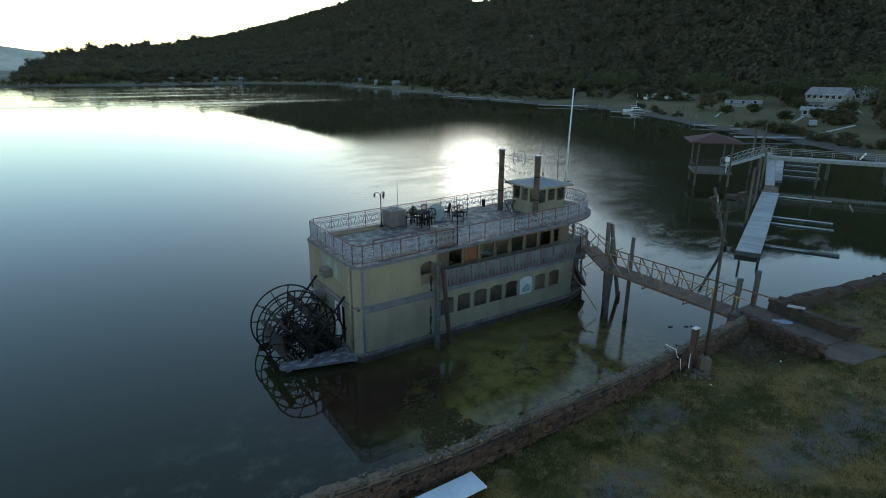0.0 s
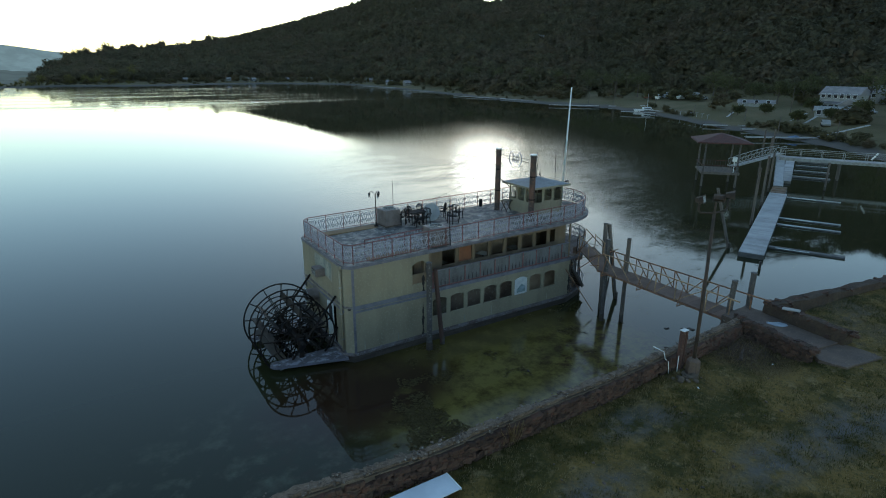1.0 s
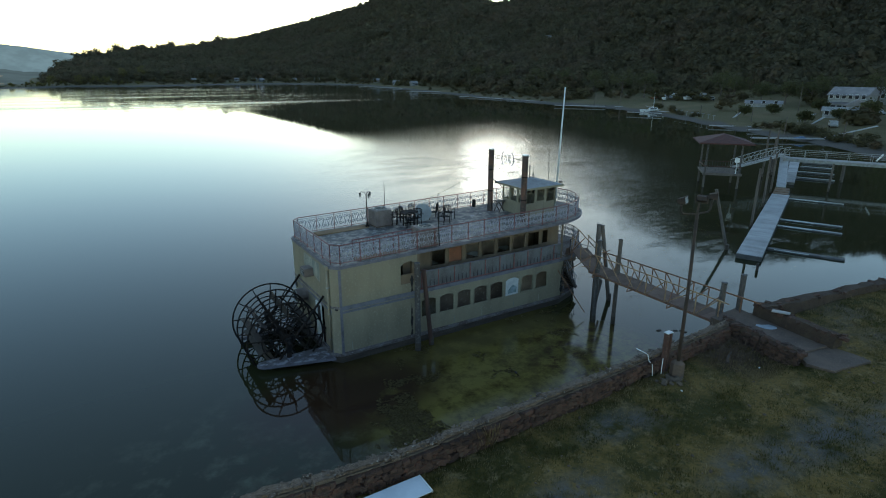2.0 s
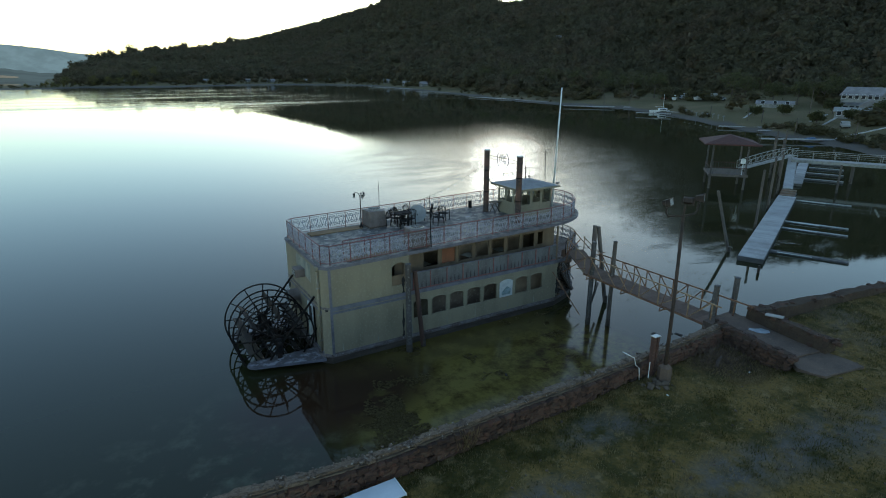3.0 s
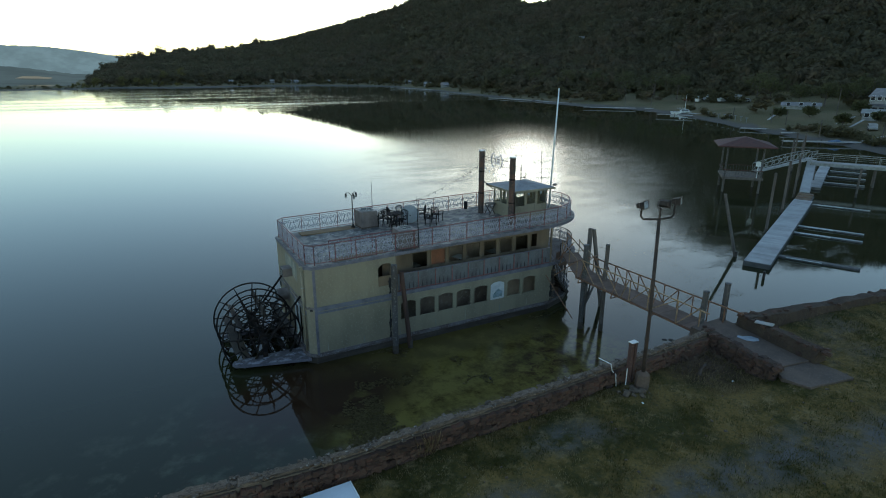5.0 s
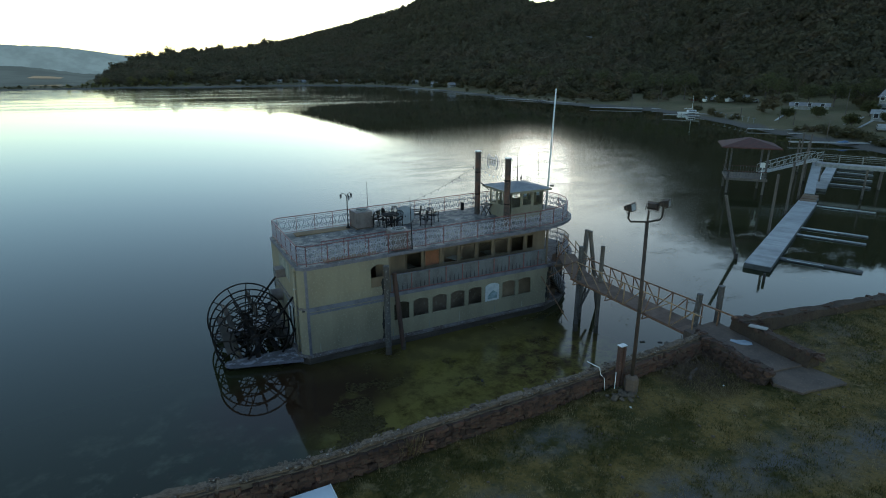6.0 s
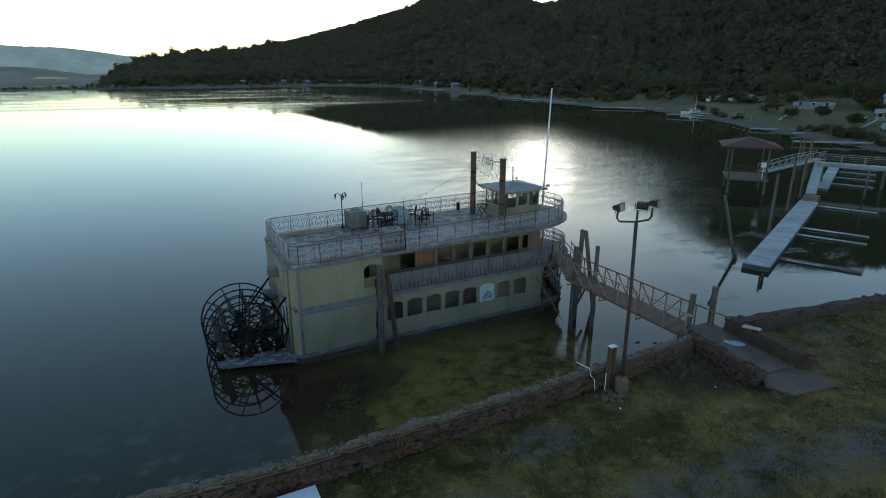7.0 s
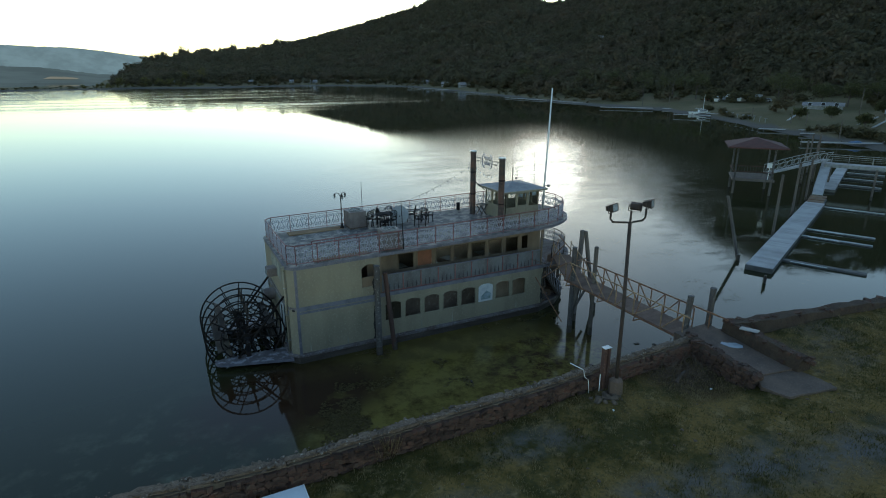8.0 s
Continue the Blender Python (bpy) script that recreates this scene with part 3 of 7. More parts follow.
def wood(name, places, mat, label):
    """Many far trees in one mesh: (x, y, z, width, height, kind, turn)."""
    allv, allf, n = [], [], 0
    for x, y, z, w, h, kind, turn in places:
        v, f = CROWNS[kind]
        c, s = math.cos(turn), math.sin(turn)
        p = np.empty_like(v)
        p[:, 0], p[:, 1], p[:, 2] = (v[:, 0] * c - v[:, 1] * s) * w + x, (v[:, 0] * s + v[:, 1] * c) * w + y, v[:, 2] * h + z
        allv.append(p)
        allf.append(f + n)
        n += len(v)
    v, f = np.concatenate(allv), np.concatenate(allf)
    me = bpy.data.meshes.new(name)
    me.vertices.add(len(v))
    me.vertices.foreach_set("co", v.ravel())
    me.loops.add(f.size)
    me.loops.foreach_set("vertex_index", f.ravel().astype(np.int32))
    me.polygons.add(len(f))
    me.polygons.foreach_set("loop_start", np.arange(0, f.size, 3, dtype=np.int32))
    me.update(calc_edges=True)
    me.validate()
    me.materials.append(mat)
    return tagged(new(name, me), label, "woods", kind="stuff")


rng = random.Random(4)
places = []
for i in range(16000):
    b = rng.uniform(-2.5, 74)
    r0, (r1, _) = shore_r(b), crest(b)
    u = rng.random() ** 0.85
    clear = float(np.interp(b, (40, 52), (40, 98)))
    r = r0 + clear + (r1 * 1.03 - r0 - clear) * u
    p = spot(b, r)
    thin = noise.noise((p.x * 0.008, p.y * 0.008, 2.0))
    if (u < 0.75 and rng.random() < 0.03 - thin * 0.4) or len(places) >= 13500:
        continue
    h = rng.uniform(9, 16) * (0.85 if u > 0.9 else 1.0) * (0.85 if b > 38 else 1.0) * float(np.interp(b, (-2.6, 1.5), (0.35, 1.0)))
    kind = rng.choice((0, 1, 2, 3, 4, 5, 0, 1, 2, 6))
    w = h * rng.uniform(0.85, 1.25) * (0.4 if kind >= 6 else 1)
    places.append((p.x, p.y, p.z - 0.6 - 0.1 * h, w, h, kind, rng.uniform(0, 6.28)))
# the skyline, tree by tree: tall broken clumps on the low spur, a closed canopy further up
for i in range(330):
    b = -2.4 + 40 * i / 330 + rng.uniform(-0.06, 0.06)
    if 35.4 < b < 38.4:
        continue
    clump = noise.noise((b * 1.15, 4.2, 0.0)) + 0.5 * noise.noise((b * 3.1, 1.2, 7.0))
    spur = b < 12.2
    p = spot(b, crest(b)[0] * rng.uniform(0.985, 1.01))
    tall = rng.random()
    if spur:
        if clump < -0.1 and rng.random() < 0.5:
            continue
        h = (rng.uniform(15, 20) + (rng.uniform(4, 9) if clump > 0.1 else 0)) * float(np.interp(b, (-2.4, 0.6), (0.4, 1.0)))
        kind = rng.choice((6, 7)) if tall > (0.7 if b > 7.5 else 0.95) and clump > 0 else rng.choice((0, 1, 2, 3, 4, 5))
    else:
        h = rng.uniform(13, 18) if tall < 0.85 else rng.uniform(17, 22)
        kind = rng.choice((0, 1, 2, 3, 4, 5)) if tall < 0.93 else rng.choice((6, 7))
    places.append((p.x, p.y, p.z - (0.14 if spur else 0.24) * h - 0.8, h * rng.uniform(0.85, 1.2) * (0.3 if kind >= 6 else 1), h, kind, rng.uniform(0, 6.28)))
# a lone pair of trees on the nose of the spur
for b, h in ((-1.05, 17), (-0.75, 13), (-1.7, 9), (-2.1, 8)):
    p = spot(b, crest(b)[0])
    places.append((p.x, p.y, p.z - 1.5, h * 1.0, h, 2, b))
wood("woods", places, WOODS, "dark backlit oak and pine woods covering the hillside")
places = []
for i in range(40):
    b = rng.uniform(-4.5, 5)
    p = spot(b, shore_r(b) + rng.uniform(6, 30))
    h = rng.uniform(2, 5)
    places.append((p.x, p.y, p.z - 0.3, h * 1.1, h, rng.randrange(6), rng.uniform(0, 6.28)))
wood("shore_trees", places, LEAFSUN, "sunlit yellow-green trees along the far shore")


places = []
for i in range(620):
    b = rng.uniform(-1.5, 72)
    s_ = rng.uniform(3, 46) if b < 46 else rng.choice((rng.uniform(4, 14), rng.uniform(30, 95)))
    p = spot(b, shore_r(b) + s_)
    if noise.noise((p.x * 0.03, p.y * 0.03, 6.0)) < (-0.25 if b < 46 else 0.02):
        continue
    h = rng.uniform(1.2, 3.2) if s_ < 16 else rng.uniform(2.5, 7.5)
    places.append((p.x, p.y, p.z - 0.12 * h - 0.2, h * rng.uniform(1.1, 1.8), h, rng.randrange(6), rng.uniform(0, 6.28)))
for i in range(90):
    b = rng.uniform(-15, -2.2)
    p = spot(b, shore_r(b) + rng.uniform(4, 38))
    h = rng.uniform(0.7, 2.0)
    places.append((p.x, p.y, p.z - 0.15 * h, h * rng.uniform(1.4, 2.6), h, rng.randrange(6), rng.uniform(0, 6.28)))
wood("shore_scrub", places, SCRUB, "dark bushes and small trees among the lakeside plots")

# ---- the paddle boat: x forward from the stern wall, y across from the near side ----
BOAT = pose(11.1, 23.36, 0)
BEAM, BODY = 6.45, 15.2


def rise(x, y=0):
    """The upper deck climbs a little towards the bow."""
    return 5.2 + 0.0164 * max(0.0, x - 0.36)


def outline(rx, out=0.0, x1=14.6, chamfer=0.36, n=28):
    """Plan of a deck with cut stern corners and a round bow."""
    c, h = BEAM / 2, BEAM / 2 + out
    pts = [(-out, c + h - chamfer), (-out, c - h + chamfer), (chamfer - out, c - h)]
    pts += [(x1 + (rx + out) * math.cos(a), c + h * math.sin(a)) for a in (-math.pi / 2 + math.pi * i / n for i in range(n + 1))]
    return pts + [(chamfer - out, c + h)]


boat = thing("paddle_boat", BOAT, "derelict cream and lavender sternwheel paddle boat moored in shallow water", "boat")

hull_plan = [(-0.1, BEAM - 0.4), (-0.1, 0.4), (0.3, 0.02), (15.0, 0.02), (16.6, 0.6), (18.0, 1.7), (18.7, BEAM / 2), (18.0, BEAM - 1.7), (16.6, BEAM - 0.6), (15.0, BEAM - 0.02), (0.3, BEAM - 0.02)]
part("hull", Shape().prism(hull_plan, -0.8, 0.42), HULL, boat, "dark wet timber hull")
fender = Shape()
for p, q in zip(hull_plan, hull_plan[1:] + hull_plan[:1]):
    fender.beam((*p, 0.42), (*q, 0.42), 0.12, 0.14, 0.02)
part("fender", fender, SHEER, boat, "scuffed fender strip along the hull")
part("main_deck", Shape().prism(hull_plan, 0.42, 0.5), SHEER, boat)


def wall(p, q, z0, z1, thick, holes, n=8):
    """A wall from p to q (plan), with arched holes (start, end, sill, head, rise of the arch); the thickness lies to its left."""
    p, q = Vector((*p, 0)), Vector((*q, 0))
    d = (q - p).normalized()
    side = Vector((-d.y, d.x, 0)) * thick
    length = (q - p).length
    sh = Shape()

    def at(s, z, back):
        v = p + d * s + (side if back else Vector())
        return (v.x, v.y, z)

    def face(loop):
        sh.add([at(s, z, 0) for s, z in loop], [tuple(range(len(loop)))])
        sh.add([at(s, z, 1) for s, z in loop], [tuple(range(len(loop)))[::-1]])

    s0 = 0.0
    for a, b, zs, zt, arch in holes:
        face([(s0, z0), (a, z0), (a, z1), (s0, z1)])
        if zs > z0:
            face([(a, z0), (b, z0), (b, zs), (a, zs)])
        curve = [(a + (b - a) * i / n, zt - arch + arch * math.sin(math.pi * i / n) ** 0.7) for i in range(n + 1)] if arch else [(a, zt), (b, zt)]
        if zt < z1:
            face([(a, z1)] + curve + [(b, z1)])
        rim = [(a, zs)] + curve + [(b, zs)]
        for (sa, za), (sb, zb) in zip(rim, rim[1:] + rim[:1]):
            sh.add([at(sa, za, 0), at(sb, zb, 0), at(sb, zb, 1), at(sa, za, 1)], [(0, 1, 2, 3)])
        s0 = b
    face([(s0, z0), (length, z0), (length, z1), (s0, z1)])
    for a, b in (((0, z0), (0, z1)), ((length, z0), (length, z1)), ((0, z0), (length, z0)), ((0, z1), (length, z1))):
        sh.add([at(*a, 0), at(*b, 0), at(*b, 1), at(*a, 1)], [(0, 1, 2, 3)])
    return sh.welded()


# lower storey and stern block
LOWER = [(6.08 + 1.148 * i - 1.148, 6.98 + 1.148 * i - 1.148, 1.47, 2.5, 0.14) for i in range(8)]
T = 0.05
BLOCK = 4.35
near_low = [(a - 0.36, b - 0.36, c, d, e) for a, b, c, d, e in LOWER]
part("side_wall", wall((0.36, 0), (BODY, 0), 0.5, 2.94, T, near_low), CREAM, boat, "cream plywood side with arched windows")
part("side_wall", wall((BODY, BEAM), (0.36, BEAM), 0.5, 2.94, T, [(BODY - b, BODY - a, c, d, e) for a, b, c, d, e in LOWER[::-1]]), CREAM, boat)
part("stern_wall", wall((0, BEAM - 0.36), (0, 0.36), 0.5, 5.11, T, [(3.9, 4.6, 0.52, 2.62, 0)]), CREAM, boat, "streaked cream stern wall")
part("corner_wall", wall((0, 0.36), (0.36, 0), 0.5, 5.11, T, []), CREAM, boat)
part("corner_wall", wall((0.36, BEAM), (0, BEAM - 0.36), 0.5, 5.11, T, []), CREAM, boat)
part("upper_block_wall", wall((0.36, 0.003), (BLOCK + 0.35, 0.003), 2.94, 5.115, T, [(3.35, 4.25, 3.55, 4.78, 0.22)]), CREAM, boat)
part("upper_block_wall", wall((BLOCK + 0.35, BEAM - 0.003), (0.36, BEAM - 0.003), 2.94, 5.115, T, []), CREAM, boat)
part("front_wall", wall((BODY, 0.0), (BODY, BEAM), 0.5, 2.94, T, [(2.4, 3.3, 0.52, 2.5, 0)]), TAN, boat)
# upper cabin behind the side galleries
REC = 1.0
UPPER = [(6.12 + 1.148 * i, 7.05 + 1.148 * i, 3.85, 4.76, 0) for i in range(7)] + [(14.16, 14.64, 3.9, 4.76, 0)]
UX = 15.55
up_holes = [(a - BLOCK, b - BLOCK, c, d, e) for a, b, c, d, e in UPPER]
part("cabin_wall", wall((BLOCK, REC), (UX, REC), 3.06, 5.12, 0.08, up_holes), TAN, boat, "tan upper cabin wall with square window openings")
part("cabin_wall", wall((UX, BEAM - REC), (BLOCK, BEAM - REC), 3.06, 5.12, 0.08, [(UX - b, UX - a, c, d, e) for a, b, c, d, e in UPPER[::-1]]), TAN, boat)
part("cabin_wall", wall((UX, REC + 0.08), (UX, BEAM - REC - 0.08), 3.06, 5.12, 0.08, [(2.4, 3.6, 3.9, 4.8, 0)]), TAN, boat)
part("cabin_wall", wall((BLOCK + 0.1, BEAM - 0.1), (BLOCK + 0.1, 0.1), 3.06, 4.98, 0.08, [(0.25, 0.95, 3.08, 4.9, 0), (2.6, 3.6, 3.08, 4.9, 0), (5.3, 6.0, 3.08, 4.9, 0)]), TAN, boat)

# decks
part("gallery_deck", Shape().prism(outline(4.2, 0.02), 2.94, 3.06), SHEER, boat)
part("upper_deck", Shape().prism(outline(3.9, 0.0), lambda x, y: rise(x) - 0.08, lambda x, y: rise(x)), DECK, boat, "worn grey-blue roof deck with bare patches")


# ---- boat: trim, glazing, rails ----
trim = Shape()
trim.box((0.36, -0.03, 2.7), (BLOCK + 0.3, 0.0, 2.82), 0.008)
part("trim_band", trim, TRIM, boat, "lavender band round the stern block")
part("trim_band", Shape().box((-0.03, 0.36, 2.7), (0.0, BEAM - 0.36, 2.82), 0.008), TRIM, boat)
part("corner_trim", Shape().beam((0.36, -0.012, 0.5), (0.36, -0.012, 5.0), 0.14, 0.03, 0.006, up=(0, 1, 0)), TRIM, boat)
part("opening_board", Shape().box((3.74, 0.06, 3.5), (4.6, 0.085, 4.08), 0.006), TAN, boat, "tan board closing the foot of the arched opening")
part("sill_band", Shape().box((0.36, -0.025, 0.5), (BODY, 0.0, 0.58), 0.006), SHEER, boat)
part("sill_band", Shape().box((-0.025, 0.36, 0.5), (0.0, BEAM - 0.36, 0.6), 0.006), TRIM, boat)


def ring_strip(pts, z, w, h, skip_first=0):
    sh = Shape()
    for (x0, y0), (x1, y1) in zip(pts, pts[1:]):
        sh.beam((x0, y0, z(x0, y0)), (x1, y1, z(x1, y1)), w, h, 0.0)
    return sh


edge = outline(3.9, 0.02)
part("deck_fascia", ring_strip(edge + edge[:1], lambda x, y: rise(x) - 0.085, 0.05, 0.16), TRIM, boat, "lavender fascia board round the roof deck")
edge = outline(4.2, 0.04, n=28)
part("gallery_fascia", ring_strip(edge[2:-1], lambda x, y: 2.98, 0.05, 0.2), TRIM, boat)

# arched windows of the lower storey
for k in range(8):
    a, b, zs, zt, arch = LOWER[k]
    for y, sgn in ((0.0, 1), (BEAM, -1)):
        if k == 5 and sgn > 0:
            continue
        rim = [(a, y - 0.012 * sgn, zs)] + [(a + (b - a) * i / 8, y - 0.012 * sgn, zt - arch + arch * math.sin(math.pi * i / 8) ** 0.7) for i in range(9)] + [(b, y - 0.012 * sgn, zs)]
        win = part("window", Shape().sweep(rim, 0.018, 5, closed=True), CREAM, boat)
        if k == 0 or sgn < 0:
            pane = Shape().add([(x, y + 0.02 * sgn, z) for x, _, z in rim], [tuple(range(len(rim)))])
            part("pane", pane, GLASS, win, "dusty dark window pane").visible_shadow = False
        part("window_sill", Shape().box((a - 0.03, y - 0.03 * sgn, zs - 0.045), (b + 0.03, y + 0.01 * sgn, zs - 0.01), 0.008), CREAM, win)
a, b, zs, zt, arch = LOWER[5]
rim = [(a - 0.02, zs - 0.02)] + [(a - 0.02 + (b - a + 0.04) * i / 8, zt - arch + 0.02 + arch * math.sin(math.pi * i / 8) ** 0.7) for i in range(9)] + [(b + 0.02, zs - 0.02)]
board = Shape().add([(x, -0.02, z) for x, z in rim] + [(x, 0.0, z) for x, z in rim], [tuple(range(len(rim)))] + [(i, (i + 1) % len(rim), len(rim) + (i + 1) % len(rim), len(rim) + i) for i in range(len(rim))])
poster = part("window_board", board, surface("dull_white_board", (0.52, 0.52, 0.51), (0.40, 0.41, 0.42), None, 3, 12, 0.7), boat, "white board with a faded blue and green picture covering a window")
FADED = surface("faded_print", (0.14, 0.19, 0.19), (0.28, 0.33, 0.36), None, 3, 12, 0.6)
pic = Shape().add([(a + 0.14, -0.025, zs + 0.1), (b - 0.12, -0.025, zs + 0.1), (b - 0.1, -0.025, zs + 0.42), (a + 0.5, -0.025, zs + 0.62), (a + 0.34, -0.025, zs + 0.5), (a + 0.14, -0.025, zs + 0.3)], [(0, 1, 2, 3, 4, 5)])
part("faded_picture", pic, FADED, poster)

# upper windows
ORANGE = surface("orange_board", (0.22, 0.085, 0.04), (0.16, 0.07, 0.035), None, 2, 10, 0.7)
for k, (a, b, zs, zt, _) in enumerate(UPPER):
    for y, sgn in ((REC, 1), (BEAM - REC, -1)):
        fr = Shape()
        for p, q in (((a, zs), (b, zs)), ((b, zs), (b, zt)), ((b, zt), (a, zt)), ((a, zt), (a, zs))):
            fr.beam((p[0], y - 0.01 * sgn, p[1]), (q[0], y - 0.01 * sgn, q[1]), 0.05, 0.06)
        win = part("window", fr, TAN, boat)
        if k == 1 and sgn > 0:
            part("boarded_panel", Shape().box((a + 0.03, y + 0.03, zs + 0.03), (b - 0.03, y + 0.05, zt - 0.03)), ORANGE, win, "orange-brown board in the window")
        elif k not in (2, 3, 5):
            part("pane", Shape().add([(a, y + 0.04 * sgn, zs), (b, y + 0.04 * sgn, zs), (b, y + 0.04 * sgn, zt), (a, y + 0.04 * sgn, zt)], [(0, 1, 2, 3)]), GLASS, win).visible_shadow = False
REDBROWN = surface("tan_panelling", (0.42, 0.31, 0.20), (0.30, 0.21, 0.135), None, 1.5, 12, 0.85)
LINING = surface("dim_brown_lining", (0.22, 0.165, 0.12), (0.14, 0.105, 0.078), (0.30, 0.25, 0.19), 1.2, 5, 0.85)
part("inner_partition", Shape().box((12.2, 1.0, 0.5), (BODY - 0.12, 1.06, 2.85)), REDBROWN, boat, "brown inner partition")
# dark sheet added for the shade inside the front of the cabin
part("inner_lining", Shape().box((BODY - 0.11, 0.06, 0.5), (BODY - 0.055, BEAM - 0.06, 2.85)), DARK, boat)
part("inner_partition", Shape().box((0.2, 1.5, 0.5), (12.4, 1.56, 2.84), 0.01), LINING, boat)
# posts that carry the roof deck along the gallery
for x in (4.75, 15.0):
    for y in (0.08, BEAM - 0.08):
        part("gallery_post", Shape().box((x - 0.05, y - 0.05, 3.06), (x + 0.05, y + 0.05, rise(x) - 0.08), 0.01), TAN, boat)
# added panel that stops the sky showing through the upper windows
part("upper_partition", Shape().box((9.1, 3.15, 3.06), (15.4, 3.2, 5.05)), REDBROWN, boat, "added tan panel that blocks the sky behind the upper windows")
part("cabin_counter", Shape().box((5.2, 3.4, 3.06), (8.9, 4.0, 4.15), 0.02), REDBROWN, boat, "dark bar counter in the upper cabin")
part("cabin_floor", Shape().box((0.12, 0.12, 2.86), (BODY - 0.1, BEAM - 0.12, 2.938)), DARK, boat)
# unseen dark screen added to block daylight from the far windows
part("cabin_bulkhead", Shape().box((0.2, BEAM / 2 - 0.04, 0.5), (BODY - 0.2, BEAM / 2 + 0.04, 2.85)), DARK, boat, "added dark screen that keeps daylight from the lower windows")


part("cabin_carpet", Shape().box((4.6, 1.12, 3.062), (15.4, 3.1, 3.075)), surface("worn_tan_carpet", (0.26, 0.20, 0.14), (0.17, 0.125, 0.085), None, 1.5, 10, 0.9), boat, "worn tan floor of the upper cabin")
CLOTH = surface("off_white_cloth", (0.62, 0.58, 0.50), (0.48, 0.44, 0.37), None, 2.5, 12, 0.8)
# tables added so their off-white cloths give pale glimpses through the windows
for x, y, w, t in ((6.45, 1.75, 0.75, 8), (8.35, 1.72, 0.85, -14), (9.6, 1.8, 0.7, 20), (11.9, 1.75, 0.7, 0)):
    tb = thing("cabin_table", BOAT @ pose(x, y, 3.075, 0, 0, t), "small square table with an off-white cloth inside the cabin", "table", "tables in the upper cabin")
    part("tabletop", Shape().box((-w / 2, -0.35, 0.7), (w / 2, 0.35, 0.73), 0.006), CLOTH, tb)
    part("column", Shape().tube((0, 0, 0.02), (0, 0, 0.7), 0.04, n=8), DARK, tb)
    part("foot", Shape().box((-0.22, -0.22, 0), (0.22, 0.22, 0.03), 0.008), DARK, tb)


def scroll_mesh():
    """Wrought-iron ornament, one bay: facing S scrolls between two uprights, 1 m wide, 0.78 m high."""
    sh = Shape()
    for k in range(4):
        cx, flip = 0.125 + 0.25 * k, 1 if k % 2 else -1
        for end in (0, 1):
            pts = []
            for i in range(15):
                a = i / 14 * 1.55 * math.pi
                rad = 0.1 * (1 - 0.6 * i / 14)
                pts.append((rad * math.cos(a + math.pi / 2), rad * math.sin(a + math.pi / 2)))
            cz = 0.58 if end else 0.22
            sgn = flip * (1 if end else -1)
            pts = [(cx + sgn * x, 0, cz + (z if end else -z)) for x, z in pts]
            sh.sweep(pts, 0.024, 4)
        sh.sweep([(cx - flip * 0.0, 0, 0.668), (cx + flip * 0.075, 0, 0.56), (cx, 0, 0.40), (cx - flip * 0.075, 0, 0.24), (cx, 0, 0.132)], 0.025, 4)
        sh.sweep([(cx, 0, 0.02), (cx, 0, 0.13)], 0.008, 4)
        sh.sweep([(cx, 0, 0.67), (cx, 0, 0.78)], 0.008, 4)
    for x in (0.0, 0.25, 0.5, 0.75, 1.0):
        sh.sweep([(x, 0, 0.0), (x, 0, 0.78)], 0.009, 4)
    return sh.mesh("scroll_panel", LATTICE)


SCROLL = scroll_mesh()


def resample(pts, step):
    """Even posts along a plan line."""
    pts = [Vector((x, y, 0)) for x, y in pts]
    out, total = [pts[0]], sum((q - p).length for p, q in zip(pts, pts[1:]))
    n = max(1, round(total / step))
    for i in range(1, n):
        want, run = total * i / n, 0.0
        for p, q in zip(pts, pts[1:]):
            d = (q - p).length
            if run + d >= want:
                out.append(p + (q - p) * ((want - run) / d))
                break
            run += d
    return out + [pts[-1]]


def railing(name, pts, zf, parent, label, step=1.08, high=1.0, top=ROSE, scroll=True, post_r=0.021, scroll_mesh_=None):
    """A rail with posts, top and bottom rails and ironwork bays."""
    posts = resample(pts, step)
    fine = [p for p in posts]
    sh = Shape()
    sh.sweep([(p.x, p.y, zf(p.x, p.y) + high) for p in fine], 0.027, 6)
    rail = part(name, sh, top, parent, label)
    part("bottom_rail", Shape().sweep([(p.x, p.y, zf(p.x, p.y) + 0.1) for p in fine], 0.02, 5), top, rail)
    part("middle_rail", Shape().sweep([(p.x, p.y, zf(p.x, p.y) + high - 0.1) for p in fine], 0.014, 5), LATTICE, rail)
    bar = Shape().box((-post_r, -post_r, 0), (post_r, post_r, high), 0.006).mesh("post", top)
    for i, p in enumerate(posts):
        part("post", bar, None, rail, m=pose(p.x, p.y, zf(p.x, p.y)))
    if scroll:
        for p, q in zip(posts, posts[1:]):
            d = q - p
            a = math.degrees(math.atan2(d.y, d.x))
            m = pose(p.x, p.y, zf(p.x, p.y) + 0.11, 0, 0, a) @ Matrix.Diagonal((d.length, 1, (high - 0.22) / 0.78, 1))
            part("scroll_panel", SCROLL, None, rail, m=m)
    return rail


deck_line = outline(3.72, -0.12, chamfer=0.36, n=36)
railing("roof_railing", deck_line[1:2] + deck_line[:1], lambda x, y: rise(x), boat, "rose-red steel rail with pale lavender scrollwork")
railing("roof_railing", deck_line[1:3], lambda x, y: rise(x), boat, "rose-red steel rail with pale lavender scrollwork", step=0.6)
railing("roof_railing", deck_line[2:-1], lambda x, y: rise(x), boat, "rose-red steel rail with pale lavender scrollwork")
railing("roof_railing", [deck_line[-1], deck_line[0]], lambda x, y: rise(x), boat, "rose-red steel rail with pale lavender scrollwork", step=0.6)
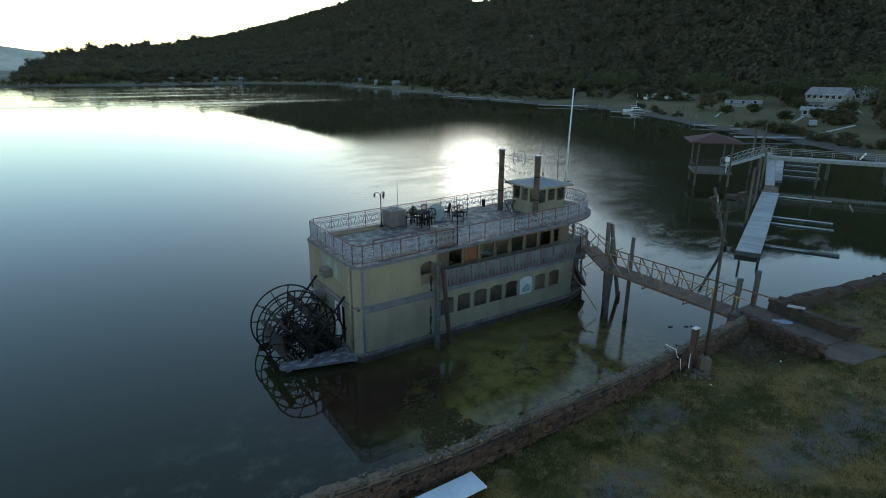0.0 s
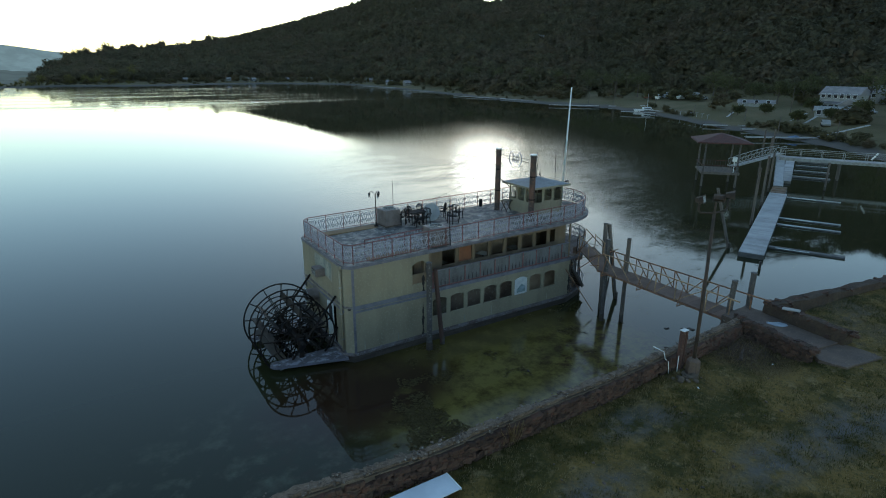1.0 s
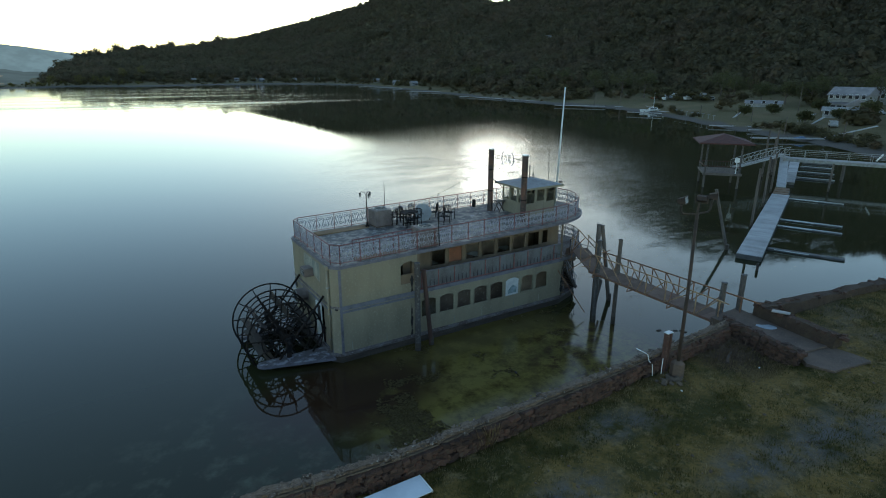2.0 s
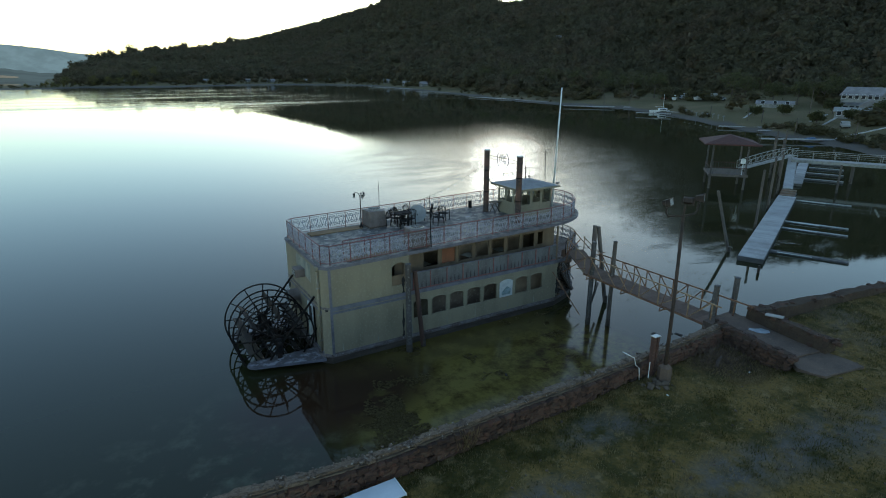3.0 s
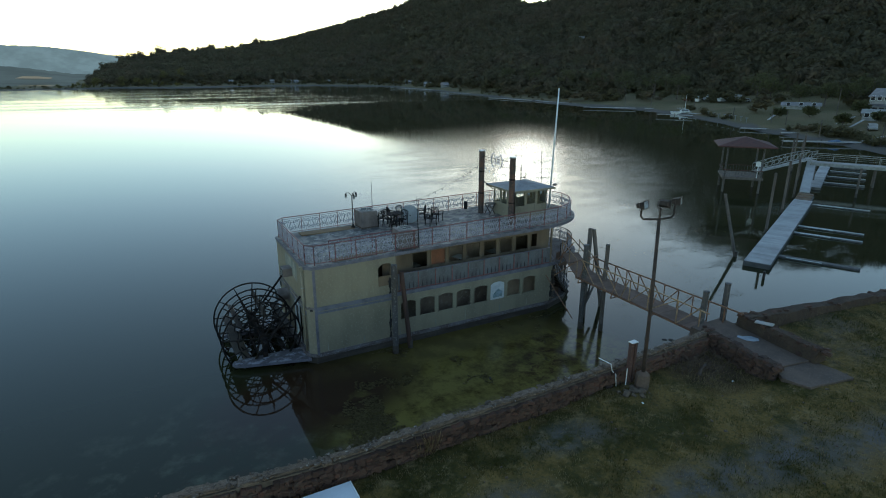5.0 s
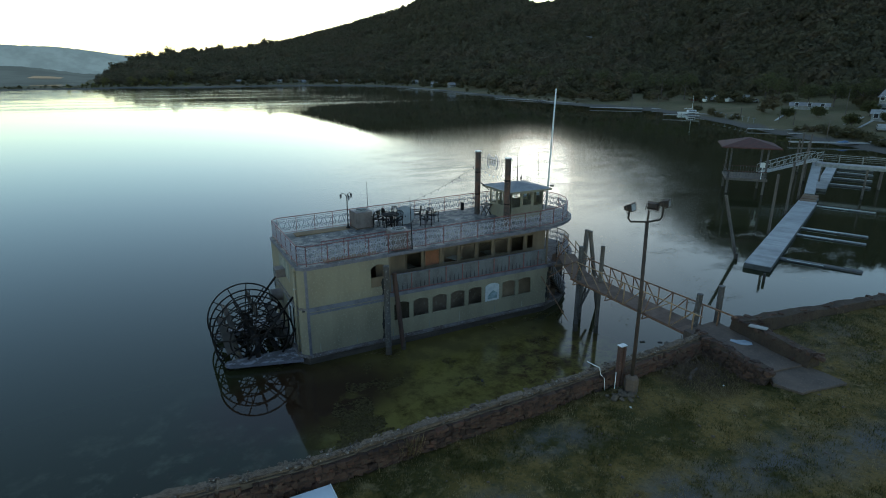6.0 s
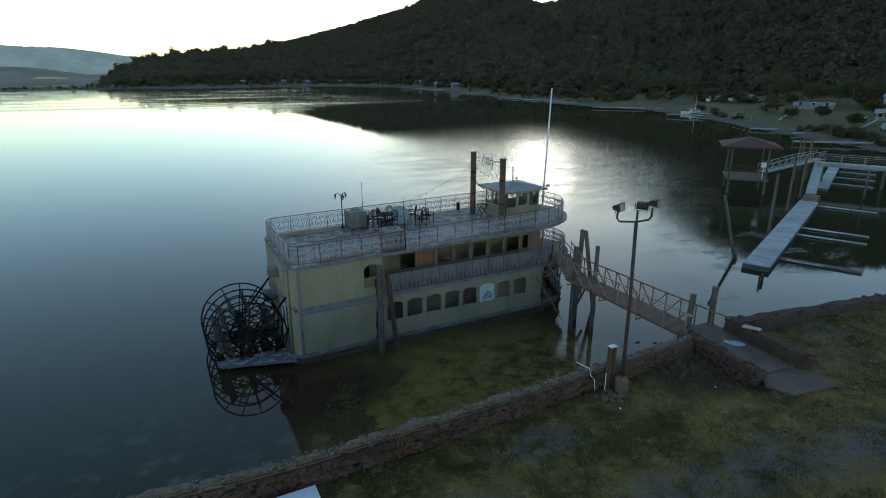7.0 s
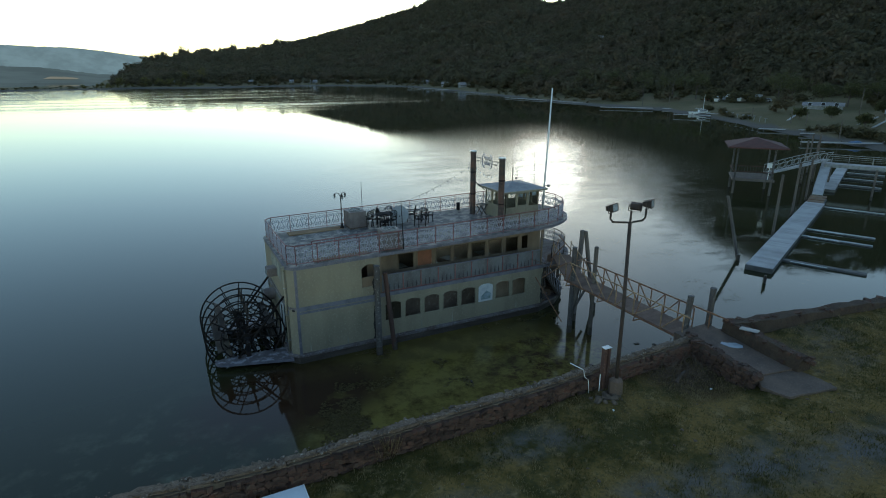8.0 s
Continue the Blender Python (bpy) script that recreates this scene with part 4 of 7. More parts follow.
railing("roof_railing", [deck_line[-2], deck_line[-1]], lambda x, y: rise(x), boat, "rose-red steel rail with pale lavender scrollwork")

# gallery rails: solid lavender boards with red balusters on the sides, ironwork round the bow
for y, out in ((0.03, -1), (BEAM - 0.03, 1)):
    rail = part("gallery_railing", Shape().box((4.8, y - 0.015, 3.12), (14.9, y + 0.015, 4.02), 0.004), GALLERY, boat, "grey-blue board balustrade with dark iron balusters and red posts")
    part("top_rail", Shape().box((4.8, y - 0.04, 4.02), (14.9, y + 0.04, 4.06), 0.01), TRIM, rail)
    bal = Shape().box((-0.011, -0.009, 0), (0.011, 0.009, 0.36)).lathe([(0.012, 0.03), (0.032, 0.08), (0.02, 0.13), (0.034, 0.19), (0.012, 0.25)], n=6).mesh("baluster", surface("dark_plum_iron", (0.03, 0.025, 0.03), (0.05, 0.038, 0.042), None, 4, 20, 0.6))
    tall = Shape().box((-0.022, -0.022, 0), (0.022, 0.022, 0.95), 0.004).mesh("post", ROSE)
    for i in range(38):
        x = 4.95 + 0.26 * i
        if i % 4 == 0:
            part("post", tall, None, rail, m=pose(x, y + 0.045 * out, 3.08))
        else:
            part("baluster", bal, None, rail, m=pose(x, y + 0.035 * out, 3.14))
    part("bottom_rail", Shape().box((4.8, y + 0.03 * out - 0.015, 3.1), (14.9, y + 0.03 * out + 0.015, 3.14)), ROSE, rail)
bow = [p for p in outline(4.05, -0.1, n=36) if p[0] > 14.55]
railing("bow_railing", bow[4:], lambda x, y: 3.06, boat, "iron scrollwork rail round the bow gallery", top=IRON, step=0.9)

# things fixed on the stern wall
part("faded_patch", Shape().add([(-0.012, 1.8, 3.85), (-0.012, 1.75, 4.86), (-0.012, 2.9, 4.88), (-0.012, 4.1, 4.9), (-0.012, 4.2, 4.6), (-0.012, 4.15, 4.18), (-0.012, 2.9, 4.05)], [tuple(range(7))[::-1]]), STAINED, boat, "grey weathered patch where paint has peeled")
door = part("door", Shape().box((-0.02, 1.86, 0.54), (0.03, 2.53, 2.6), 0.01), WHITE, boat, "white half-glazed stern door")
part("door_glass", Shape().box((-0.03, 1.96, 1.55), (-0.022, 2.43, 2.5)), DARK, door)
part("door_handle", Shape().tube((-0.06, 1.95, 1.5), (-0.02, 1.95, 1.5), 0.025, n=8), GALV, door)
frame_ = Shape()
for p, q in (((1.84, 0.52), (1.84, 2.62)), ((2.55, 0.52), (2.55, 2.62)), ((1.84, 2.62), (2.55, 2.62))):
    frame_.beam((-0.03, *p), (-0.03, *q), 0.06, 0.05)
part("door_frame", frame_, WHITE, boat)
ac = part("window_air_conditioner", Shape().box((-0.5, 2.75, 3.92), (0.02, 3.42, 4.36), 0.02), ACPAINT, boat, "box air conditioner sticking out of the stern")
part("grille", Shape().box((-0.51, 2.81, 3.97), (-0.5, 3.36, 4.3)), DARK, ac)
for i in range(7):
    part("grille_slat", Shape().box((-0.52, 2.81, 3.99 + 0.045 * i), (-0.505, 3.36, 4.005 + 0.045 * i)), GALV, ac)
drum = part("exhaust_drum", Shape().sweep([(0.02, 4.2, 2.45), (-0.62, 4.2, 2.45)], 0.34, 20), ACPAINT, boat, "grey metal drum fan with a dark mouth", smooth=False)
part("drum_rim", Shape().sweep([(-0.63, 4.2 + 0.34 * math.cos(a), 2.45 + 0.34 * math.sin(a)) for a in np.linspace(0, 6.283, 21)[:-1]], 0.03, 6, closed=True), GALV, drum)
part("drum_mouth", Shape().sweep([(-0.626, 4.2, 2.45), (-0.622, 4.2, 2.45)], 0.3, 18), DARK, drum)
part("drum_flange", Shape().box((-0.05, 3.75, 2.0), (-0.031, 4.65, 2.9), 0.005), ACPAINT, drum)
part("porthole", Shape().sweep([(-0.03, 6.0 + 0.17 * math.cos(a), 1.95 + 0.17 * math.sin(a)) for a in np.linspace(0, 6.283, 17)[:-1]], 0.03, 6, closed=True), WHITE, boat)
part("vent_opening", Shape().box((-0.02, 5.75, 2.3), (0.0, 6.1, 2.6), 0.005), DARK, boat)
pipe = part("downpipe", Shape().tube((-0.09, 0.52, 0.6), (-0.09, 0.52, 5.0), 0.055, n=10), CREAM, boat, "yellowed drain pipe down the stern corner", smooth=True)
part("rain_head", Shape().box((-0.2, 0.4, 4.95), (0.02, 0.66, 5.14), 0.015), CREAM, pipe)
for z in (1.2, 2.6, 4.0):
    part("bracket", Shape().box((-0.16, 0.45, z), (0.0, 0.59, z + 0.04)), GALV, pipe)

# rotted seam beside the pile, and torn plywood at the front corner of the cabin
r = random.Random(2)
for x0, z0, z1, back, wide in ((4.33, 0.55, 2.5, 0.0, 0.10), (4.36, 2.9, 4.05, 0.003, 0.13), (BODY - 0.1, 0.6, 2.6, 0.0, 0.12)):
    zz = list(np.arange(z0, z1, 0.09))
    n = len(zz)
    cut = [max(0.015, wide * (0.55 + 0.9 * noise.noise((z * 2.3, x0, 1.0)) + 0.5 * noise.noise((z * 7.0, x0, 3.0)))) for z in zz]
    left_ = [(x0 - c * r.uniform(0.6, 1.0), -0.008 + back, z) for c, z in zip(cut, zz)]
    right_ = [(x0 + c * r.uniform(0.5, 1.0), -0.008 + back, z) for c, z in zip(cut, zz)]
    part("rotted_seam", Shape().add(left_ + right_, [(i, n + i, n + i + 1, i + 1) for i in range(n - 1)]), DARK, boat, "dark rotted seam in the plywood side")
for i in range(14):
    z = 0.7 + 0.15 * i
    w = r.uniform(0.05, 0.24)
    part("torn_board", Shape().box((BODY - 0.02, -0.02, z), (BODY + w, 0.02, z + r.uniform(0.04, 0.13)), 0.006), HULL if i % 3 else DECKDARK, boat, m=pose(0, 0, 0, r.uniform(-1, 1), 0, r.uniform(-0.3, 0.3)))
for k in range(7):
    x0 = 0.9 + 2.05 * k + r.uniform(-0.3, 0.3)
    part("rust_streak", Shape().add([(x0, -0.006, 0.64), (x0 + 0.05, -0.006, 0.64), (x0 + 0.035, -0.006, 0.95 + 0.3 * r.random()), (x0 + 0.01, -0.006, 1.0 + 0.2 * r.random())], [(0, 1, 2, 3)]), STAINED, boat)

# ---- stern platforms, struts and the paddle wheel ----
FLAKED = surface("flaking_lavender_paint", (0.10, 0.088, 0.095), (0.30, 0.29, 0.32), (0.05, 0.04, 0.038), 2.6, 9, 0.75, relief=0.5, cut=(0.5, 0.6))
for y0, y1 in ((0.1, 1.55), (BEAM - 1.55, BEAM - 0.1)):
    near = y0 < 3
    tip = [(-3.62, 1.42), (-3.56, 1.24), (-3.42, 1.1), (-3.15, 1.0), (0.0, y0 if near else BEAM - y1), (0.0, 1.58), (-3.2, 1.62), (-3.5, 1.6)]
    if not near:
        tip = [(x, BEAM - y) for x, y in tip[::-1]]
    plat = part("stern_platform", Shape().prism(tip, 0.2, 0.33), TRIM, boat, "worn lavender-edged stern outrigger carrying the wheel")
    deck = [(x * 0.995, BEAM / 2 + (y - BEAM / 2) * 0.995) for x, y in tip]
    part("deck_plate", Shape().prism(deck, 0.333, 0.36), FLAKED, plat)
    ys = 1.36 if near else BEAM - 1.36
    part("strut", Shape().tube((-2.5, ys, 0.35), (-0.02, ys, 3.28), 0.06, n=8), IRON, boat, smooth=True)
    part("strut", Shape().tube((-0.78, ys, 0.35), (-0.02, ys, 1.55), 0.055, n=8), IRON, boat, smooth=True)
    part("axle_bearing", Shape().box((-2.12, ys - 0.07, 0.35), (-1.88, ys + 0.07, 1.12), 0.02).box((-2.17, ys - 0.1, 1.1), (-1.83, ys + 0.1, 1.42), 0.05), IRON, boat)
wheel = part("paddle_wheel", Shape().tube((0, 0.85, 0), (0, BEAM - 0.85, 0), 0.09, n=12), IRON, boat, "black iron paddle wheel with brown boards", m=pose(-2.0, 0, 1.25))
WR = 1.93
for y in (1.68, 2.72, 3.76, 4.8):
    part("rim", Shape().sweep([(WR * math.cos(a), y, WR * math.sin(a)) for a in np.linspace(0, 2 * math.pi, 41)[:-1]], 0.045, 6, closed=True), IRON, wheel, smooth=True)
    part("inner_rim", Shape().sweep([(1.22 * math.cos(a), y, 1.22 * math.sin(a)) for a in np.linspace(0, 2 * math.pi, 33)[:-1]], 0.035, 6, closed=True), IRON, wheel, smooth=True)
    part("hub", Shape().sweep([(0, y - 0.07, 0), (0, y + 0.07, 0)], 0.24, 14), IRON, wheel)
    bar = Shape().beam((0.2, 0, 0), (WR, 0, 0), 0.05, 0.05).mesh("spoke", IRON)
    for i in range(12):
        part("spoke", bar, None, wheel, m=pose(0, y, 0, 0, 30 * i + 7, 0))
for y0, y1 in ((1.68, 2.72), (2.72, 3.76), (3.76, 4.8)):
    cross = Shape().tube((1.22, y0, 0), (0.5, y1, 0.25), 0.018, n=5).mesh("brace", IRON)
    for i in range(0, 12, 2):
        part("brace", cross, None, wheel, m=pose(0, 0, 0, 0, 30 * i + 7, 0))
plank = Shape().box((1.12, 1.6, -0.025), (1.52, 4.88, 0.025), 0.008).mesh("paddle_board", PADDLE)
for i in range(12):
    if i not in (8, 10):
        part("paddle_board", plank, None, wheel, m=pose(0, 0, 0, 0, 30 * i + 9, 0))

# ---- roof deck ----
for x, y, s in ((12.9, 4.78, 1), (12.9, 1.42, 1)):
    z = rise(x)
    st = part("smokestack", Shape().lathe([(0.2, 0), (0.2, 0.03), (0.18, 0.05), (0.18, 3.95), (0.2, 3.96), (0.2, 4.02), (0.13, 4.02), (0.13, 3.7)], (x, y, z), 18), STACK, boat, "tall black-brown smokestack with flaking paint")
    part("stack_cap", Shape().lathe([(0.175, 4.0), (0.21, 4.015), (0.21, 4.06), (0.175, 4.06)], (x, y, z), 18), WHITE, st)
    for zz in (1.3, 2.7):
        part("stack_band", Shape().lathe([(0.183, zz), (0.19, zz + 0.01), (0.19, zz + 0.07), (0.183, zz + 0.08)], (x, y, z), 18), IRON, st)
zs = rise(12.9)
part("stack_stay", Shape().tube((12.9, 4.7, zs + 2.2), (13.5, 4.3, 7.0), 0.03, n=6), IRON, boat)
part("stack_stay", Shape().tube((12.9, 1.5, zs + 2.2), (13.6, 2.1, 7.0), 0.03, n=6), IRON, boat)
sign = part("emblem_bar", Shape().tube((12.9, 1.5, 9.12), (12.9, 4.7, 9.12), 0.018, n=6).tube((12.9, 1.5, 8.93), (12.9, 4.7, 8.93), 0.014, n=6), IRON, boat, "thin iron bars with an oval scroll emblem between the stacks")
for sgn in (-1, 1):
    part("emblem_bracket", Shape().sweep([(12.9, 3.1 + sgn * (0.28 + 0.3 * math.cos(a)), 9.02 + 0.42 * math.sin(a)) for a in np.linspace(-1.45, 1.45, 15)], 0.03, 6), LATTICE, sign)
for cy in (2.86, 3.1, 3.34):
    part("emblem_scroll", Shape().sweep([(12.9, cy + 0.09 * math.cos(a), 9.02 + 0.3 * math.sin(a) * (1 - 0.02 * i)) for i, a in enumerate(np.linspace(0.5, 6.3, 18))], 0.024, 5), LATTICE, sign)

# pilothouse
PX0, PX1, PY0, PY1 = 13.65, 16.1, 2.1, 4.45
pz = rise(14.6)
house = part("pilothouse", Shape().box((PX0 + 0.06, PY0 + 0.06, pz), (PX1 - 0.06, PY1 - 0.06, pz + 0.03)), DECK, boat, "cream pilothouse with windows and a low hipped roof")


def ph_holes(w, n):
    g = w / n
    return [(g * i + 0.085, g * (i + 1) - 0.085, pz + 0.82, pz + 1.66, 0) for i in range(n)]


corners = [(PX0, PY0), (PX1, PY0), (PX1, PY1), (PX0, PY1)]
for (p, q), n in zip(zip(corners, corners[1:] + corners[:1]), (3, 3, 3, 3)):
    w = math.dist(p, q)
    holes = ph_holes(w, n)
    if p == (PX0, PY0):
        holes[1] = (holes[1][0] + 0.02, holes[1][1] - 0.02, pz + 0.1, pz + 1.62, 0)
    part("pilothouse_wall", wall(p, q, pz, pz + 1.78, 0.05, holes), CREAM, house)
    d = Vector((q[0] - p[0], q[1] - p[1], 0)) / w
    for k, (a, b, zs_, zt_, _) in enumerate(holes):
        p0, p1 = Vector((*p, 0)) + d * a, Vector((*p, 0)) + d * b
        ins = Vector((-d.y, d.x, 0)) * 0.03
        p0, p1 = p0 + ins, p1 + ins
        if p == (PX0, PY0) and k == 1:
            part("pilothouse_door", Shape().beam((p0.x, p0.y, pz + 0.5), (p1.x, p1.y, pz + 0.5), 0.03, 0.8), CREAM, house)
            zs_ = pz + 0.95
        part("pane", Shape().add([(p0.x, p0.y, zs_), (p1.x, p1.y, zs_), (p1.x, p1.y, zt_), (p0.x, p0.y, zt_)], [(0, 1, 2, 3)]), CLEARGLASS, house).visible_shadow = False
o = 0.36
zr = pz + 1.78
roof = Shape()
base = [(PX0 - o, PY0 - o), (PX1 + o, PY0 - o), (PX1 + o, PY1 + o), (PX0 - o, PY1 + o)]
cx, cy = (PX0 + PX1) / 2, (PY0 + PY1) / 2
roof.add([(*p, zr) for p in base] + [(*p, zr + 0.09) for p in base] + [(cx, cy, zr + 0.42)],
         [(3, 2, 1, 0)] + [(i, (i + 1) % 4, 4 + (i + 1) % 4, 4 + i) for i in range(4)] + [(4 + i, 4 + (i + 1) % 4, 8) for i in range(4)])
part("pilothouse_roof", roof, ROOFGREY, house, "low grey hipped roof")
eave = Shape()
for p, q in zip(base, base[1:] + base[:1]):
    eave.beam((*p, zr + 0.04), (*q, zr + 0.04), 0.04, 0.12)
part("eave_board", eave, CREAM, house)
part("radio_mast", Shape().tube((14.92, 3.3, zr + 0.3), (14.9, 3.3, zr + 1.25), 0.035, n=6).tube((14.9, 3.3, zr + 1.25), (14.86, 3.3, zr + 2.05), 0.012, n=5), IRON, house)
part("anemometer", Shape().tube((15.24, 3.3, zr + 0.3), (15.24, 3.3, zr + 1.05), 0.014, n=5).box((15.12, 3.26, zr + 0.52), (15.26, 3.34, zr + 0.64), 0.02), IRON, house)

# masts
part("flag_mast", Shape().tube((17.55, 3.6, rise(17.5)), (17.9, 3.7, 13.2), 0.065, 0.042, 10), WHITE, boat, "tall white flag mast at the bow", smooth=True)
part("lamp_bracket", Shape().tube((17.58, 3.6, 7.05), (17.85, 3.5, 7.05), 0.02, n=6).box((17.75, 3.4, 6.97), (17.98, 3.58, 7.11), 0.03), ACPAINT, boat)
part("whip_aerial", Shape().tube((16.66, 3.3, rise(17)), (16.46, 3.3, 9.35), 0.026, 0.016, 6), IRON, boat)
part("whip_aerial", Shape().tube((6.02, 6.4, 5.2), (6.02, 6.45, 7.8), 0.02, 0.012, 6), IRON, boat)
part("whip_aerial", Shape().tube((6.1, 0.08, 5.2), (6.0, 0.08, 8.1), 0.03, 0.015, 6), IRON, boat)
part("hatch_rail", Shape().sweep([(1.5, 0.95, 6.1), (6.25, 1.35, 6.1), (6.25, 0.15, 6.1)], 0.03, 6), ROSE, boat, "red handrail round the stair hatch")
for x, y in ((1.5, 0.95), (2.7, 1.05), (3.9, 1.15), (5.1, 1.25), (6.25, 1.35)):
    part("hatch_post", Shape().tube((x, y, 5.2), (x, y, 6.1), 0.022, n=6), ROSE, boat)
for i in range(22):
    x = 1.6 + 0.21 * i
    part("hatch_baluster", Shape().tube((x, 0.95 + 0.0842 * (x - 1.5), 5.21), (x, 0.95 + 0.0842 * (x - 1.5), 6.08), 0.009, n=4), LATTICE, boat)
part("hatch_opening", Shape().box((1.4, 0.22, 5.22), (4.3, 0.75, 5.275), 0.005), DECKDARK, boat, "dark bare plywood hatch cover")
part("bare_plywood", Shape().box((1.3, 5.45, 5.215), (4.5, 6.15, 5.285), 0.006), surface("yellow_plywood", (0.25, 0.165, 0.08), (0.19, 0.12, 0.06), None, 1.5, 12, 0.8), boat, "bare yellow-brown plywood where the deck coating is gone")

# bow stairs and the lower foredeck
for i in range(9):
    x = 15.36 + 0.17 * i
    z = 0.5 + 0.25 * (9 - i)
    part("bow_stair", Shape().box((x, 0.5, z - 0.05), (x + 0.22, 1.5, z), 0.01), DECKDARK, boat)
    part("stair_riser", Shape().box((x + 0.19, 0.52, z - 0.25), (x + 0.21, 1.48, z - 0.05)), HULL, boat)
part("stair_stringer", Shape().beam((15.25, 0.47, 2.85), (16.95, 0.47, 0.55), 0.05, 0.22), HULL, boat)
part("stair_stringer", Shape().beam((15.25, 1.53, 2.85), (16.95, 1.53, 0.55), 0.05, 0.22), HULL, boat)
fore = [(16.9, 0.95), (17.6, 1.45), (18.4, 2.3), (18.6, 3.3), (18.2, 4.6)]
railing("foredeck_railing", fore, lambda x, y: 0.5, boat, "rusty iron rail round the low foredeck", step=0.9, top=IRON, scroll=False)
part("plywood_sheet", Shape().add([(15.75, 0.42, 2.62), (16.65, 0.42, 2.5), (16.75, 0.46, 3.2), (16.3, 0.46, 3.5), (15.8, 0.44, 3.45), (15.75, 0.46, 2.62), (16.65, 0.46, 2.5), (16.75, 0.5, 3.2), (16.3, 0.5, 3.5), (15.8, 0.48, 3.45)], [(0, 1, 2, 3, 4), (9, 8, 7, 6, 5)] + [(i, (i + 1) % 5, 5 + (i + 1) % 5, 5 + i) for i in range(5)]), PLANK, boat, "brown torn plywood sheet on the bow landing")
for x, y in ((15.5, 0.3), (17.2, 1.2), (18.4, 2.6), (17.2, BEAM - 1.2)):
    part("bow_post", Shape().box((x - 0.05, y - 0.05, 0.5), (x + 0.05, y + 0.05, 2.94), 0.01), HULL, boat)

# dark panel added as a stand-in for the shade under the bow gallery
part("bow_bulkhead", Shape().box((15.26, 1.6, 0.5), (17.4, 1.65, 2.9), 0.01), HULL, boat, "dark panel added as the shade behind the bow stairs")
stair_rail = part("stair_rail", Shape().tube((15.3, 0.44, 3.45), (16.95, 0.44, 1.3), 0.028, n=6), LATTICE, boat, "pale worn handrail of the bow stairs")
for i in range(12):
    x = 15.36 + 0.135 * i
    z = 2.85 - 1.353 * (x - 15.25)
    part("stair_baluster", Shape().tube((x, 0.44, z), (x, 0.44, z + 0.72), 0.016, n=5), LATTICE, stair_rail)

# ---- shore: retaining wall, path, gangway ----
def wall_top(x):
    return float(np.interp(x, (-14, 5, 12, 20, 25.4), (3.45, 3.54, 3.7, 3.74, 3.6)))


def wall_line(x):
    return float(np.interp(x, (-14, 4, 5.5, 7, 8.5, 16, 21, 25.4), (13.9, 11.94, 11.76, 11.55, 11.37, 11.3, 11.45, 11.75)))


core = Shape()
xs = [-14 + 0.6 * i for i in range(66)]
for a, b in zip(xs, xs[1:]):
    ya, yb = wall_line(a), wall_line(b)
    za, zb = wall_top(a) - 0.12, wall_top(b) - 0.12
    core.add([(a, ya - 0.16, 1.5), (b, yb - 0.16, 1.5), (b, yb - 0.16, zb), (a, ya - 0.16, za), (a, ya + 0.2, -1), (b, yb + 0.2, -1), (b, yb + 0.2, zb), (a, ya + 0.2, za)],
             [(0, 1, 2, 3), (5, 4, 7, 6), (3, 2, 6, 7)])
retaining = solid("retaining_wall", core, MORTAR, "red lava-stone retaining wall with a crumbling pale concrete cap", "wall", kind="structure")
rng = random.Random(11)


def rock_mesh(name, mat, seed, size=(1, 1, 1), c=0.09):
    """A rough-hewn stone within a unit box."""
    sh = Shape().box((-0.5 * size[0], -0.5 * size[1], -0.5 * size[2]), (0.5 * size[0], 0.5 * size[1], 0.5 * size[2]), c * min(size))
    r = random.Random(seed)
    sh.v = [tuple(k * r.uniform(0.8, 1.16) for k in p) for p in sh.v]
    return sh.mesh(name, mat)


ROCKS = [rock_mesh("stone", STONE, s) for s in range(9)]


def place_stone(parent, x, y, z, w, d, h, r, turn=0.0):
    ob = new("stone", r.choice(ROCKS))
    ob.parent = parent
    ob.matrix_basis = pose(x, y, z, r.uniform(-12, 12), r.uniform(-18, 18), turn + r.uniform(-12, 12)) @ Matrix.Diagonal((w, d, h, 1))
    return ob


cap = Shape()
for a, b in zip(xs, xs[1:]):
    cap.beam((a - 0.01, wall_line(a) + 0.02, wall_top(a) - 0.07), (b + 0.01, wall_line(b) + 0.02, wall_top(b) - 0.07), 0.22, 0.1, 0.015)
part("cap_core", cap, CAP, retaining)["kind"] = "stuff"
CAPS = [rock_mesh("cap_slab", CAP, 50 + s, (1, 1, 1), 0.12) for s in range(6)]
x = -13.5
while x < 25.2:
    w = rng.choice((0.25, 0.4, 0.6, 0.9)) * rng.uniform(0.8, 1.3)
    if rng.random() < 0.16:
        x += w * 0.7
        continue
    ob = new("cap_slab", rng.choice(CAPS))
    ob.parent = retaining
    slope = math.degrees(math.atan2(wall_line(x + w) - wall_line(x), w))
    ob.matrix_basis = pose(x + w / 2, wall_line(x + w / 2) + 0.02 + rng.uniform(-0.05, 0.05), wall_top(x + w / 2) - 0.055 + rng.uniform(-0.03, 0.02), rng.uniform(-6, 6), rng.uniform(-3, 3), slope + rng.uniform(-9, 9)) @ Matrix.Diagonal((w * 1.03, rng.uniform(0.18, 0.36), rng.uniform(0.08, 0.13), 1))
    x += w
lumps = Shape()
